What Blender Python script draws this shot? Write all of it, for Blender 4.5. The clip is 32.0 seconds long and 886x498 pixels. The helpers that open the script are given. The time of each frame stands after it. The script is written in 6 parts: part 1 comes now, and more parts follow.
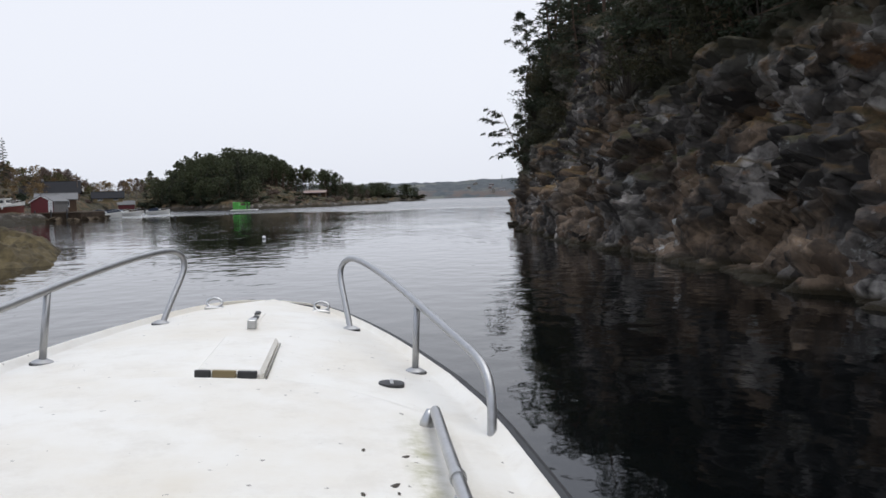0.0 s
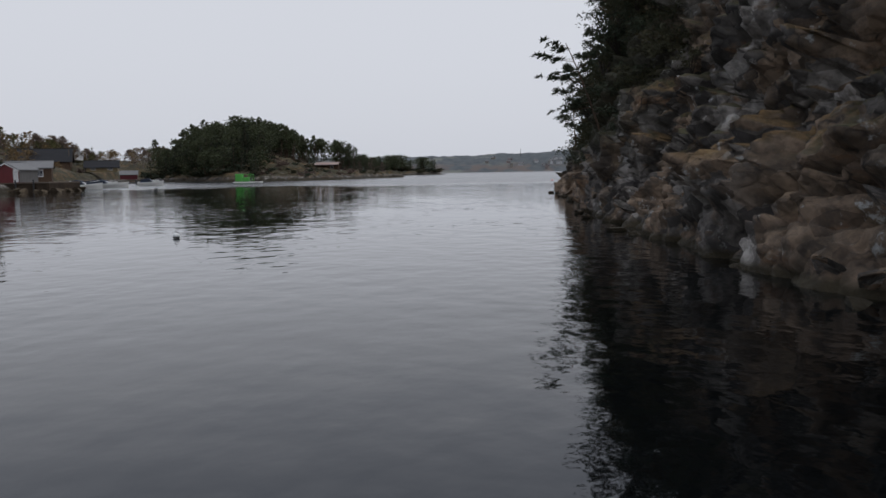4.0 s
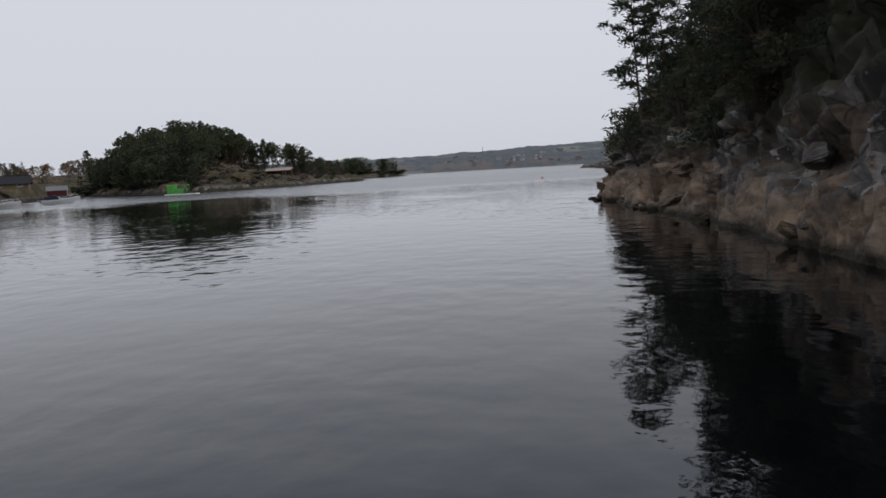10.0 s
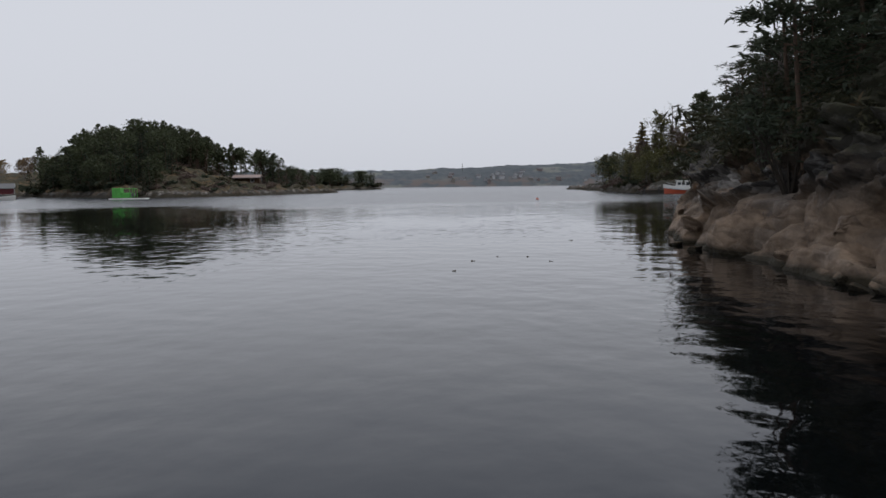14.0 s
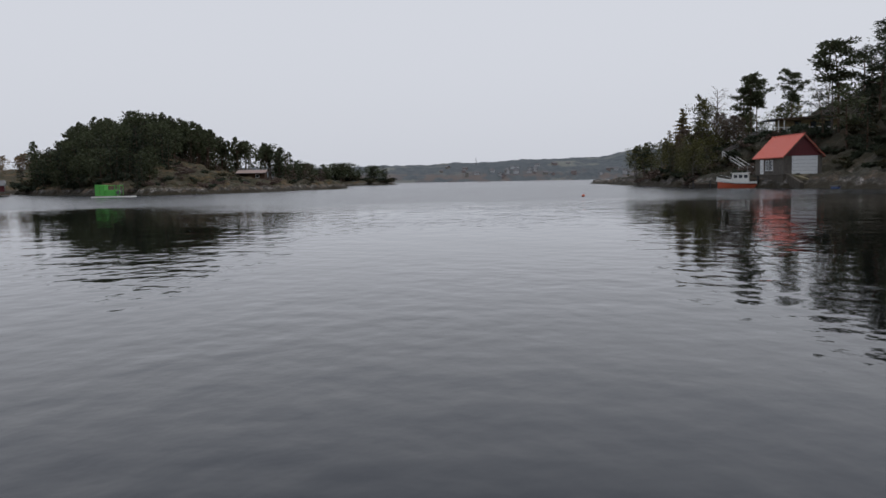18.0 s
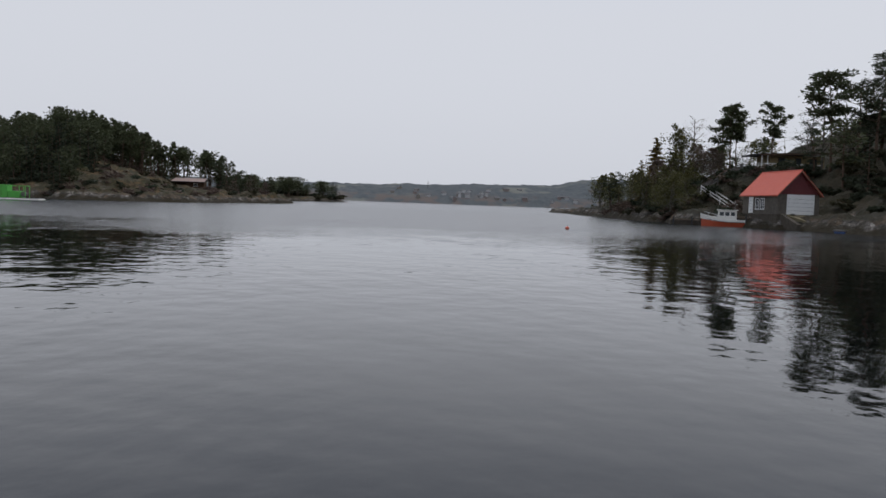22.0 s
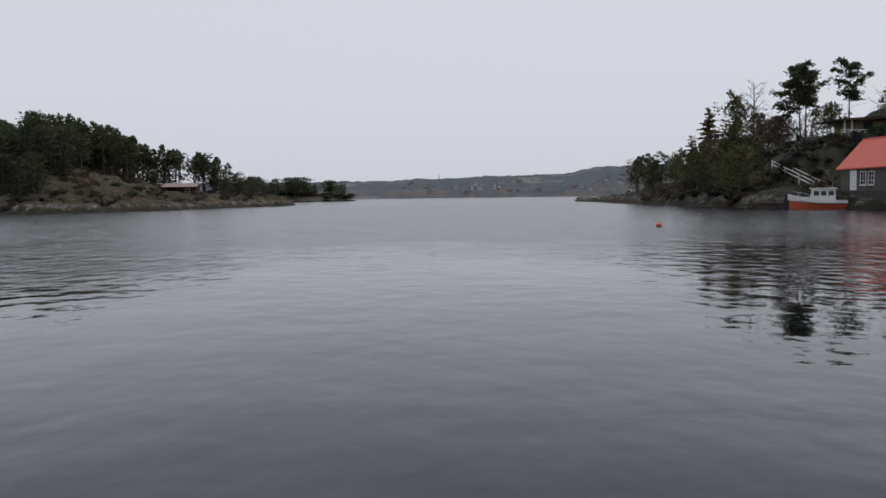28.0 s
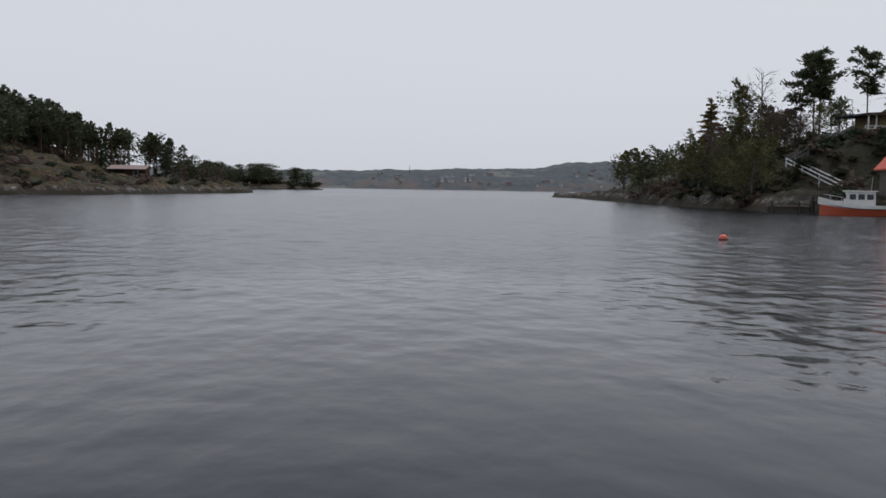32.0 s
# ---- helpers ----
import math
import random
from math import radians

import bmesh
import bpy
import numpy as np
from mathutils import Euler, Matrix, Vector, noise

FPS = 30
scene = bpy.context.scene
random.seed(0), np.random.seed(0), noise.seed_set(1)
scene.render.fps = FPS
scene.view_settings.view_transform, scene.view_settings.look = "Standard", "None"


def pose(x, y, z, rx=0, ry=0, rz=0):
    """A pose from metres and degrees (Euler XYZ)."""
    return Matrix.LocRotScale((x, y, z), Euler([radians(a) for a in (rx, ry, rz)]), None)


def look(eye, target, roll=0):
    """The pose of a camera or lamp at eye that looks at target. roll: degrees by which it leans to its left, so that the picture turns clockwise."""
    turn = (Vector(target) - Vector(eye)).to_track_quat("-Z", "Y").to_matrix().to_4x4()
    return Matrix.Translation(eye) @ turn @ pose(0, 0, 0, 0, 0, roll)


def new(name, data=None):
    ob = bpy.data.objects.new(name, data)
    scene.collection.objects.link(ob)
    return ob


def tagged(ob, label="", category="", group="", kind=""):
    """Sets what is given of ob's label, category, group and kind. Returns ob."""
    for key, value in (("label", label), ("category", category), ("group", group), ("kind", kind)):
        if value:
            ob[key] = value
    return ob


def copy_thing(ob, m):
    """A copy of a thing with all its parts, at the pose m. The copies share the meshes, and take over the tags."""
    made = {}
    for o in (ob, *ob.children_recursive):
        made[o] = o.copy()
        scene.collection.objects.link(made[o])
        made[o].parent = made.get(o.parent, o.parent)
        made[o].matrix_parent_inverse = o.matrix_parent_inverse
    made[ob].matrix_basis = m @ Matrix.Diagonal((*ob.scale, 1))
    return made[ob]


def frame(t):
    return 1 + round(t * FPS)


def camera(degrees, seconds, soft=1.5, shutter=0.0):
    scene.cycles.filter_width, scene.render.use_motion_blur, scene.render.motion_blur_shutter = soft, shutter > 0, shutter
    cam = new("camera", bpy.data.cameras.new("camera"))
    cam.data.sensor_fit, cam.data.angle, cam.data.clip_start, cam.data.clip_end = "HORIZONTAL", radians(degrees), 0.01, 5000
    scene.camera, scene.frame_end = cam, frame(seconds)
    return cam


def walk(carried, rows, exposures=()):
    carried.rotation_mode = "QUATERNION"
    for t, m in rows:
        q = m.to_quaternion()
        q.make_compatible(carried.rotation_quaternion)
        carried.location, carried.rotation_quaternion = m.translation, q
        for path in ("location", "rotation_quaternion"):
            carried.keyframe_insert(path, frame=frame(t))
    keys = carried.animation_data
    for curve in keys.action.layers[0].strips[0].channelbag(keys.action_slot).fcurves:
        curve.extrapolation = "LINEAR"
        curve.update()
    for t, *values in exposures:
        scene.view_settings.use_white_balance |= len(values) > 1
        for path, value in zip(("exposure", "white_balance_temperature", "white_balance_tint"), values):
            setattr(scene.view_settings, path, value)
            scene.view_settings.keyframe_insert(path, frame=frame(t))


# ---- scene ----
# A motorboat's way up a narrow sound: cliff to starboard, islands, boathouses and far wooded hills.
cam = camera(56.9, 32.0, soft=1.6)
PATH = [
    (0, (0.000, 0.000, 1.800), (-0.108, 19.960, 0.544), -1.75),
    (0.5, (-0.097, 2.121, 1.800), (-0.647, 22.056, 0.291), -0.69),
    (1, (-0.220, 4.222, 1.800), (-0.435, 24.154, 0.159), -0.73),
    (1.5, (-0.321, 6.357, 1.800), (-0.462, 26.283, 0.079), -0.77),
    (2, (-0.401, 8.467, 1.800), (-0.645, 28.383, -0.011), -1.02),
    (2.5, (-0.474, 10.634, 1.800), (-0.874, 30.544, -0.056), -1.33),
    (3, (-0.565, 12.859, 1.800), (-1.073, 32.759, -0.133), -1.16),
    (3.5, (-0.675, 15.101, 1.800), (-1.211, 35.006, -0.075), -1.02),
    (5.5, (-1.114, 23.807, 1.800), (-1.490, 43.710, -0.125), -1.11),
    (6, (-1.266, 25.968, 1.800), (-1.570, 45.867, -0.187), -1.19),
    (6.5, (-1.402, 28.075, 1.800), (-1.588, 47.978, -0.156), -1.16),
    (7, (-1.516, 30.167, 1.800), (-1.556, 50.070, -0.171), -0.95),
    (7.5, (-1.642, 32.259, 1.800), (-1.581, 52.163, -0.155), -0.85),
    (8, (-1.736, 34.381, 1.800), (-1.702, 54.288, -0.132), -1.04),
    (8.5, (-1.816, 36.571, 1.800), (-1.763, 56.491, 0.012), -1.46),
    (9, (-1.870, 38.775, 1.800), (-1.728, 58.707, 0.167), -2.39),
    (9.5, (-1.909, 40.929, 1.800), (-1.545, 60.828, -0.170), -3.68),
    (10, (-2.001, 43.044, 1.800), (-1.659, 62.951, -0.092), -3.32),
    (10.5, (-2.077, 45.169, 1.800), (-1.605, 65.070, -0.131), -3.06),
    (11, (-2.112, 47.277, 1.800), (-1.459, 67.176, -0.104), -2.68),
    (11.5, (-2.123, 49.400, 1.800), (-1.500, 69.306, -0.027), -2.53),
    (12, (-2.116, 51.555, 1.800), (-1.526, 71.467, 0.021), -2.54),
    (12.5, (-1.991, 53.643, 1.800), (-1.335, 73.546, -0.050), -1.84),
    (13, (-1.831, 55.821, 1.800), (-0.792, 75.756, 0.576), 0.25),
    (13.5, (-1.705, 58.035, 1.800), (-0.702, 77.968, 0.505), -0.68),
    (14, (-1.654, 60.276, 1.800), (-0.700, 80.194, 0.263), -0.74),
    (14.5, (-1.687, 62.520, 1.800), (-0.770, 82.440, 0.272), -0.69),
    (16.5, (-2.089, 71.425, 1.800), (-1.388, 91.344, 0.144), -0.95),
    (17, (-2.106, 73.452, 1.800), (-1.384, 93.371, 0.146), -0.32),
    (17.5, (-2.097, 75.387, 1.800), (-1.468, 95.315, 0.217), -0.63),
    (18, (-2.124, 77.310, 1.800), (-1.492, 97.231, 0.144), -1.04),
    (18.5, (-2.158, 79.165, 1.800), (-1.394, 99.090, 0.244), -0.87),
    (19, (-2.202, 80.990, 1.800), (-1.326, 100.909, 0.231), -0.60),
    (19.5, (-2.226, 82.873, 1.800), (-1.210, 102.781, 0.176), -0.63),
    (20, (-2.229, 84.748, 1.800), (-1.122, 104.654, 0.209), -0.53),
    (20.5, (-2.203, 86.565, 1.800), (-0.918, 106.432, -0.110), -1.36),
    (21, (-2.198, 88.367, 1.800), (-0.801, 108.262, 0.301), -0.41),
    (21.5, (-2.190, 90.153, 1.800), (-0.621, 110.039, 0.352), 0.11),
    (22, (-2.131, 91.935, 1.800), (-0.221, 111.812, 0.675), 2.06),
    (22.5, (-2.033, 93.774, 1.800), (-0.976, 113.676, 0.126), -0.38),
    (23, (-1.934, 95.596, 1.800), (-1.554, 115.527, 0.188), -1.21),
    (23.5, (-1.840, 97.461, 1.800), (-1.044, 117.391, 0.319), -0.75),
    (24, (-1.746, 99.327, 1.800), (-0.796, 119.249, 0.314), -0.47),
    (24.5, (-1.679, 101.206, 1.800), (-0.682, 121.129, 0.367), -1.24),
    (25, (-1.585, 103.033, 1.800), (-0.487, 122.955, 0.427), -1.34),
    (25.5, (-1.491, 104.842, 1.800), (-0.156, 124.750, 0.425), -0.42),
    (27.5, (-1.220, 111.937, 1.800), (0.415, 131.832, 0.570), -0.79),
    (28, (-1.110, 113.736, 1.800), (0.453, 133.634, 0.530), -0.73),
    (28.5, (-1.005, 115.557, 1.800), (0.680, 135.430, 0.309), -0.49),
    (29, (-0.895, 117.333, 1.800), (0.851, 137.201, 0.306), -0.37),
    (29.5, (-0.770, 119.129, 1.800), (1.046, 138.992, 0.332), 0.06),
    (30, (-0.644, 120.921, 1.800), (1.325, 140.770, 0.336), 0.11),
    (30.5, (-0.496, 122.720, 1.800), (1.553, 142.555, 0.266), 0.18),
    (31, (-0.334, 124.536, 1.800), (1.845, 144.362, 0.326), 0.19),
    (31.5, (-0.139, 126.328, 1.800), (2.069, 146.150, 0.318), 0.29),
    (32, (0.018, 128.121, 1.800), (2.348, 147.931, 0.332), 0.95),
]
walk(cam, [(t, look(eye, target, roll)) for t, eye, target, roll in PATH],
     exposures=[(0.0, 0.42), (0.4, 0.22), (0.9, 0.02), (1.5, -0.02), (3.0, 0.0), (32.0, 0.0)])

# ---- light: an even overcast sky and a very wide, weak sun ----
SUN_EL, SUN_AZ = radians(76), radians(70)
world = bpy.data.worlds.new("overcast_sky")
scene.world = world
world.use_nodes = True
wn, wl = world.node_tree.nodes, world.node_tree.links
wn.clear()
sky = wn.new("ShaderNodeTexSky")
sky.sky_type, sky.sun_disc = "NISHITA", False
sky.sun_elevation, sky.sun_rotation = SUN_EL, SUN_AZ
sky.air_density, sky.dust_density, sky.ozone_density = 1.0, 4.0, 1.0
pale = wn.new("ShaderNodeHueSaturation")
pale.inputs["Saturation"].default_value = 0.12
veil = wn.new("ShaderNodeMix")
veil.data_type = "RGBA"
veil.inputs["Factor"].default_value = 0.82
# the cloud is a little bluer overhead than towards the horizon
way_up = wn.new("ShaderNodeSeparateXYZ")
rise = wn.new("ShaderNodeMapRange")
rise.inputs["From Min"].default_value, rise.inputs["From Max"].default_value = 0.22, 0.6
cloud = wn.new("ShaderNodeMix")
cloud.data_type = "RGBA"
cloud.inputs["A"].default_value, cloud.inputs["B"].default_value = (6.62, 6.87, 7.58, 1), (5.85, 6.62, 8.4, 1)
wl.new(wn.new("ShaderNodeTexCoord").outputs["Generated"], way_up.inputs["Vector"])
wl.new(way_up.outputs["Z"], rise.inputs["Value"])
wl.new(rise.outputs["Result"], cloud.inputs["Factor"])
wl.new(cloud.outputs["Result"], veil.inputs["B"])
back = wn.new("ShaderNodeBackground")
back.inputs["Strength"].default_value = 0.105
wout = wn.new("ShaderNodeOutputWorld")
wl.new(sky.outputs["Color"], pale.inputs["Color"])
wl.new(pale.outputs["Color"], veil.inputs["A"])
wl.new(veil.outputs["Result"], back.inputs["Color"])
wl.new(back.outputs["Background"], wout.inputs["Surface"])
sun = new("sun", bpy.data.lights.new("sun", "SUN"))
sun.data.energy, sun.data.angle, sun.data.color = 1.1, radians(45), (1.0, 0.96, 0.9)
sun.matrix_world = look((0, 0, 100), (0 - 100 * math.sin(SUN_AZ) / math.tan(SUN_EL), 0 - 100 * math.cos(SUN_AZ) / math.tan(SUN_EL), 0))


# ---- materials ----
def mat(name, rough=0.7, metal=0.0):
    m = bpy.data.materials.new(name)
    m.use_nodes = True
    b = m.node_tree.nodes["Principled BSDF"]
    b.inputs["Roughness"].default_value, b.inputs["Metallic"].default_value = rough, metal
    return m, m.node_tree.nodes, m.node_tree.links, b


def ramp(n, l, src, stops):
    r = n.new("ShaderNodeValToRGB")
    e = r.color_ramp.elements
    while len(e) < len(stops):
        e.new(0.5)
    for k, (p, c) in enumerate(stops):
        e[k].position, e[k].color = p, (*c, 1)
    l.new(src, r.inputs["Fac"])
    return r.outputs["Color"]


def noisy(n, l, scale, detail=4, rough=0.55, space="Object", squash=None):
    tc = n.new("ShaderNodeTexCoord")
    x = n.new("ShaderNodeTexNoise")
    x.inputs["Scale"].default_value, x.inputs["Detail"].default_value, x.inputs["Roughness"].default_value = scale, detail, rough
    src = tc.outputs[space]
    if squash:
        mp = n.new("ShaderNodeMapping")
        mp.inputs["Scale"].default_value = squash[:3]
        if len(squash) > 3:
            mp.inputs["Rotation"].default_value = [radians(a) for a in squash[3:]]
        l.new(src, mp.inputs["Vector"])
        src = mp.outputs["Vector"]
    l.new(src, x.inputs["Vector"])
    return x.outputs["Fac"]


def mixc(n, l, fac, a, b, mode="MIX"):
    m = n.new("ShaderNodeMix")
    m.data_type, m.blend_type = "RGBA", mode
    for key, v in (("Factor", fac), ("A", a), ("B", b)):
        if isinstance(v, (int, float)):
            m.inputs[key].default_value = v
        elif isinstance(v, tuple):
            m.inputs[key].default_value = (*v, 1)
        else:
            l.new(v, m.inputs[key])
    return m.outputs["Result"]


def bump(n, l, b, height, strength=0.5, distance=0.05):
    x = n.new("ShaderNodeBump")
    x.inputs["Strength"].default_value, x.inputs["Distance"].default_value = strength, distance
    l.new(height, x.inputs["Height"])
    l.new(x.outputs["Normal"], b.inputs["Normal"])


def plain(name, c1, c2=None, scale=6.0, rough=0.6, metal=0.0, relief=0.0, squash=None):
    """A two-tone surface: broad and fine variation between two colours, with fine relief."""
    m, n, l, b = mat(name, rough, metal)
    c2 = c2 or tuple(v * 0.75 for v in c1)
    if rough >= 0.7 and metal == 0:
        b.inputs["Specular IOR Level"].default_value = 0.15
    broad = noisy(n, l, scale * 0.25, 3)
    fine = noisy(n, l, scale, 6, 0.65, squash=squash)
    col = mixc(n, l, broad, c1, c2)
    col = mixc(n, l, ramp(n, l, fine, [(0.35, (0, 0, 0)), (0.75, (1, 1, 1))]), col, c2)
    l.new(col, b.inputs["Base Color"])
    if relief:
        bump(n, l, b, fine, 0.6, relief)
    return m


def threshold(n, l, src, a, b):
    """0 at a and 1 at b, in either order."""
    stops = [(a, (0, 0, 0)), (b, (1, 1, 1))]
    return ramp(n, l, src, stops if a < b else stops[::-1])


def height_mask(n, l, low, high, wobble):
    """1 below low metres, 0 above high, with an uneven edge."""
    g = n.new("ShaderNodeNewGeometry")
    s = n.new("ShaderNodeSeparateXYZ")
    l.new(g.outputs["Position"], s.inputs["Vector"])
    a = n.new("ShaderNodeMath")
    a.operation = "MULTIPLY_ADD"
    l.new(noisy(n, l, 0.6, 3), a.inputs[0])
    a.inputs[1].default_value = wobble
    l.new(s.outputs["Z"], a.inputs[2])
    r = n.new("ShaderNodeMapRange")
    r.inputs["From Min"].default_value, r.inputs["From Max"].default_value = low + wobble / 2, high + wobble / 2
    r.inputs["To Min"].default_value, r.inputs["To Max"].default_value = 1, 0
    l.new(a.outputs["Value"], r.inputs["Value"])
    return r.outputs["Result"]


def up_mask(n, l, low, high):
    g = n.new("ShaderNodeNewGeometry")
    s = n.new("ShaderNodeSeparateXYZ")
    l.new(g.outputs["Normal"], s.inputs["Vector"])
    r = n.new("ShaderNodeMapRange")
    r.inputs["From Min"].default_value, r.inputs["From Max"].default_value = low, high
    l.new(s.outputs["Z"], r.inputs["Value"])
    return r.outputs["Result"]


def power(n, l, a, b, op="MULTIPLY"):
    m = n.new("ShaderNodeMath")
    m.operation = op
    for k, v in enumerate((a, b)):
        if isinstance(v, (int, float)):
            m.inputs[k].default_value = v
        else:
            l.new(v, m.inputs[k])
    return m.outputs["Value"]


def cells(n, l, scale, squash, warp=0.25, feature="F1"):
    """Angular pieces along the dip: a random colour for each piece, or the distance to its nearest joint."""
    tc = n.new("ShaderNodeTexCoord")
    mp = n.new("ShaderNodeMapping")
    mp.inputs["Scale"].default_value = squash[:3]
    mp.inputs["Rotation"].default_value = [radians(a) for a in squash[3:]]
    nz = n.new("ShaderNodeTexNoise")
    nz.inputs["Scale"].default_value, nz.inputs["Detail"].default_value = 1.6, 5
    add = n.new("ShaderNodeVectorMath")
    add.operation = "MULTIPLY_ADD"
    add.inputs[1].default_value = (warp / scale * 2,) * 3
    v = n.new("ShaderNodeTexVoronoi")
    v.feature = feature
    v.inputs["Scale"].default_value = scale
    l.new(tc.outputs["Object"], mp.inputs["Vector"])
    l.new(tc.outputs["Object"], nz.inputs["Vector"])
    l.new(nz.outputs["Color"], add.inputs[0])
    l.new(mp.outputs["Vector"], add.inputs[2])
    l.new(add.outputs["Vector"], v.inputs["Vector"])
    if feature != "F1":
        return v.outputs["Distance"]
    sp = n.new("ShaderNodeSeparateColor")
    l.new(v.outputs["Color"], sp.inputs["Color"])
    return sp.outputs["Red"], sp.outputs["Green"]


def rock_material(name, green=0.5, tide=1.3, bare=0.0, weed_top=0.22, heather=0.0, growth=False):
    """Gneiss: grey and tan blocks with dark joints, rust stains, pale lichen, a tan tide belt, turf and heather where it is not steep."""
    m, n, l, b = mat(name, 0.85)
    b.inputs["Specular IOR Level"].default_value = 0.25
    dip = (0.7, 0.55, 1.15, 22, 0, 0)
    broad = noisy(n, l, 0.5, 4, 0.6, squash=dip)
    fine = noisy(n, l, 3.2, 9, 0.72)
    grain = noisy(n, l, 16.0, 6, 0.75)
    big, big2 = cells(n, l, 0.85, dip)
    small, small2 = cells(n, l, 2.6, dip)
    joint = cells(n, l, 0.85, dip, feature="DISTANCE_TO_EDGE")
    crack = cells(n, l, 2.6, dip, feature="DISTANCE_TO_EDGE")
    mixed = power(n, l, power(n, l, big, 0.5), power(n, l, small, 0.5), "ADD")
    col = ramp(n, l, mixed, [(0.2, (0.038, 0.033, 0.03)), (0.42, (0.092, 0.081, 0.071)), (0.6, (0.175, 0.155, 0.137)), (0.82, (0.38, 0.35, 0.315))])
    col = mixc(n, l, threshold(n, l, big2, 0.66, 0.7), col, mixc(n, l, small2, (0.09, 0.062, 0.042), (0.22, 0.158, 0.108)))
    rust = noisy(n, l, 0.8, 5, 0.65, squash=(0.8, 0.6, 1.5, 22, 0, 0))
    col = mixc(n, l, threshold(n, l, rust, 0.6, 0.68), col, mixc(n, l, fine, (0.07, 0.035, 0.018), (0.25, 0.14, 0.07)))
    col = mixc(n, l, threshold(n, l, fine, 0.36, 0.56), mixc(n, l, 0.62, col, (0.02, 0.018, 0.016)), col)
    lichen = noisy(n, l, 1.5, 7, 0.75)
    col = mixc(n, l, threshold(n, l, lichen, 0.6, 0.66), col, (0.36, 0.36, 0.34))
    damp = threshold(n, l, noisy(n, l, 0.6, 4, 0.6, squash=(1, 1, 0.5)), 0.42, 0.56)
    col = mixc(n, l, damp, mixc(n, l, 0.72, col, (0.02, 0.018, 0.015)), col)
    some = threshold(n, l, noisy(n, l, 0.9, 3), 0.5, 0.6)
    few = threshold(n, l, noisy(n, l, 1.4, 3), 0.52, 0.62)
    col = mixc(n, l, power(n, l, some, threshold(n, l, joint, 0.06, 0.0)), col, (0.014, 0.012, 0.01))
    col = mixc(n, l, power(n, l, few, threshold(n, l, crack, 0.07, 0.0)), col, (0.02, 0.017, 0.014))
    streak = noisy(n, l, 1.3, 5, 0.65, squash=(1.0, 0.45, 2.0, 38, 0, 0))
    belt = mixc(n, l, threshold(n, l, power(n, l, power(n, l, fine, 0.45), power(n, l, streak, 0.55), "ADD"), 0.38, 0.6), (0.105, 0.07, 0.045), (0.3, 0.21, 0.138))
    belt = mixc(n, l, power(n, l, small, 0.25), belt, (0.09, 0.075, 0.06))
    patchy = n.new("ShaderNodeMapRange")
    patchy.inputs["From Min"].default_value, patchy.inputs["From Max"].default_value = 48, 86
    patchy.inputs["To Min"].default_value, patchy.inputs["To Max"].default_value = -0.12, 0.25
    where = n.new("ShaderNodeSeparateXYZ")
    l.new(n.new("ShaderNodeNewGeometry").outputs["Position"], where.inputs["Vector"])
    l.new(where.outputs["Y"], patchy.inputs["Value"])
    spots = threshold(n, l, power(n, l, noisy(n, l, 0.7, 5, 0.6), patchy.outputs["Result"], "ADD"), 0.42, 0.52)
    col = mixc(n, l, power(n, l, power(n, l, height_mask(n, l, tide * 0.5, tide, 1.3), spots), 0.82), col, belt)
    weed = mixc(n, l, grain, (0.012, 0.01, 0.006), (0.04, 0.03, 0.013))
    col = mixc(n, l, height_mask(n, l, weed_top * 0.4, weed_top, weed_top * 1.4), col, weed)
    if green:
        cover = threshold(n, l, noisy(n, l, 0.33, 5, 0.65), 0.3 + bare, 0.42 + bare)
        mask = power(n, l, up_mask(n, l, 0.75 - 0.4 * green, 0.95 - 0.3 * green), cover)
        bare_to = max(tide, weed_top * 0.85)
        mask = power(n, l, mask, power(n, l, 1.0, height_mask(n, l, bare_to, bare_to + 0.5, 0.9), "SUBTRACT"))
        turf = ramp(n, l, noisy(n, l, 0.16, 7, 0.75), [(0.34, (0.03, 0.032, 0.014)), (0.43, (0.09, 0.064, 0.033)), (0.5, (0.055, 0.055, 0.024)), (0.57, (0.17, 0.103, 0.046)), (0.7, (0.23, 0.16, 0.075))])
        turf = mixc(n, l, threshold(n, l, noisy(n, l, 1.7, 8, 0.78), 0.4, 0.6), mixc(n, l, 0.7, turf, (0.016, 0.015, 0.008)), turf)
        if heather:
            turf = mixc(n, l, heather, turf, (0.022, 0.02, 0.011))
        col = mixc(n, l, mask, col, turf)
    if growth:
        # moss and hanging heather cover the rock above the splash zone, but for the bare face between
        def covered(y0, y1, low, high):
            on = n.new("ShaderNodeMapRange")
            on.inputs["From Min"].default_value, on.inputs["From Max"].default_value = y0, y1
            l.new(power(n, l, where.outputs["Y"], power(n, l, noisy(n, l, 0.3, 3), 6.0), "ADD"), on.inputs["Value"])
            return power(n, l, power(n, l, 1.0, height_mask(n, l, low, high, 2.2), "SUBTRACT"), on.outputs["Result"])

        above = power(n, l, covered(47, 55, 2.3, 3.4), covered(37, 31, 4.3, 5.6), "MAXIMUM")
        moss = power(n, l, above, threshold(n, l, noisy(n, l, 0.55, 6, 0.7), 0.7, 0.58))
        col = mixc(n, l, moss, col, mixc(n, l, fine, (0.014, 0.014, 0.009), (0.05, 0.046, 0.024)))
    l.new(col, b.inputs["Base Color"])
    sharp = power(n, l, power(n, l, joint, 0.3, "MINIMUM"), power(n, l, crack, 0.25, "MINIMUM"), "ADD")
    h = power(n, l, power(n, l, grain, 0.2), power(n, l, fine, 0.45), "ADD")
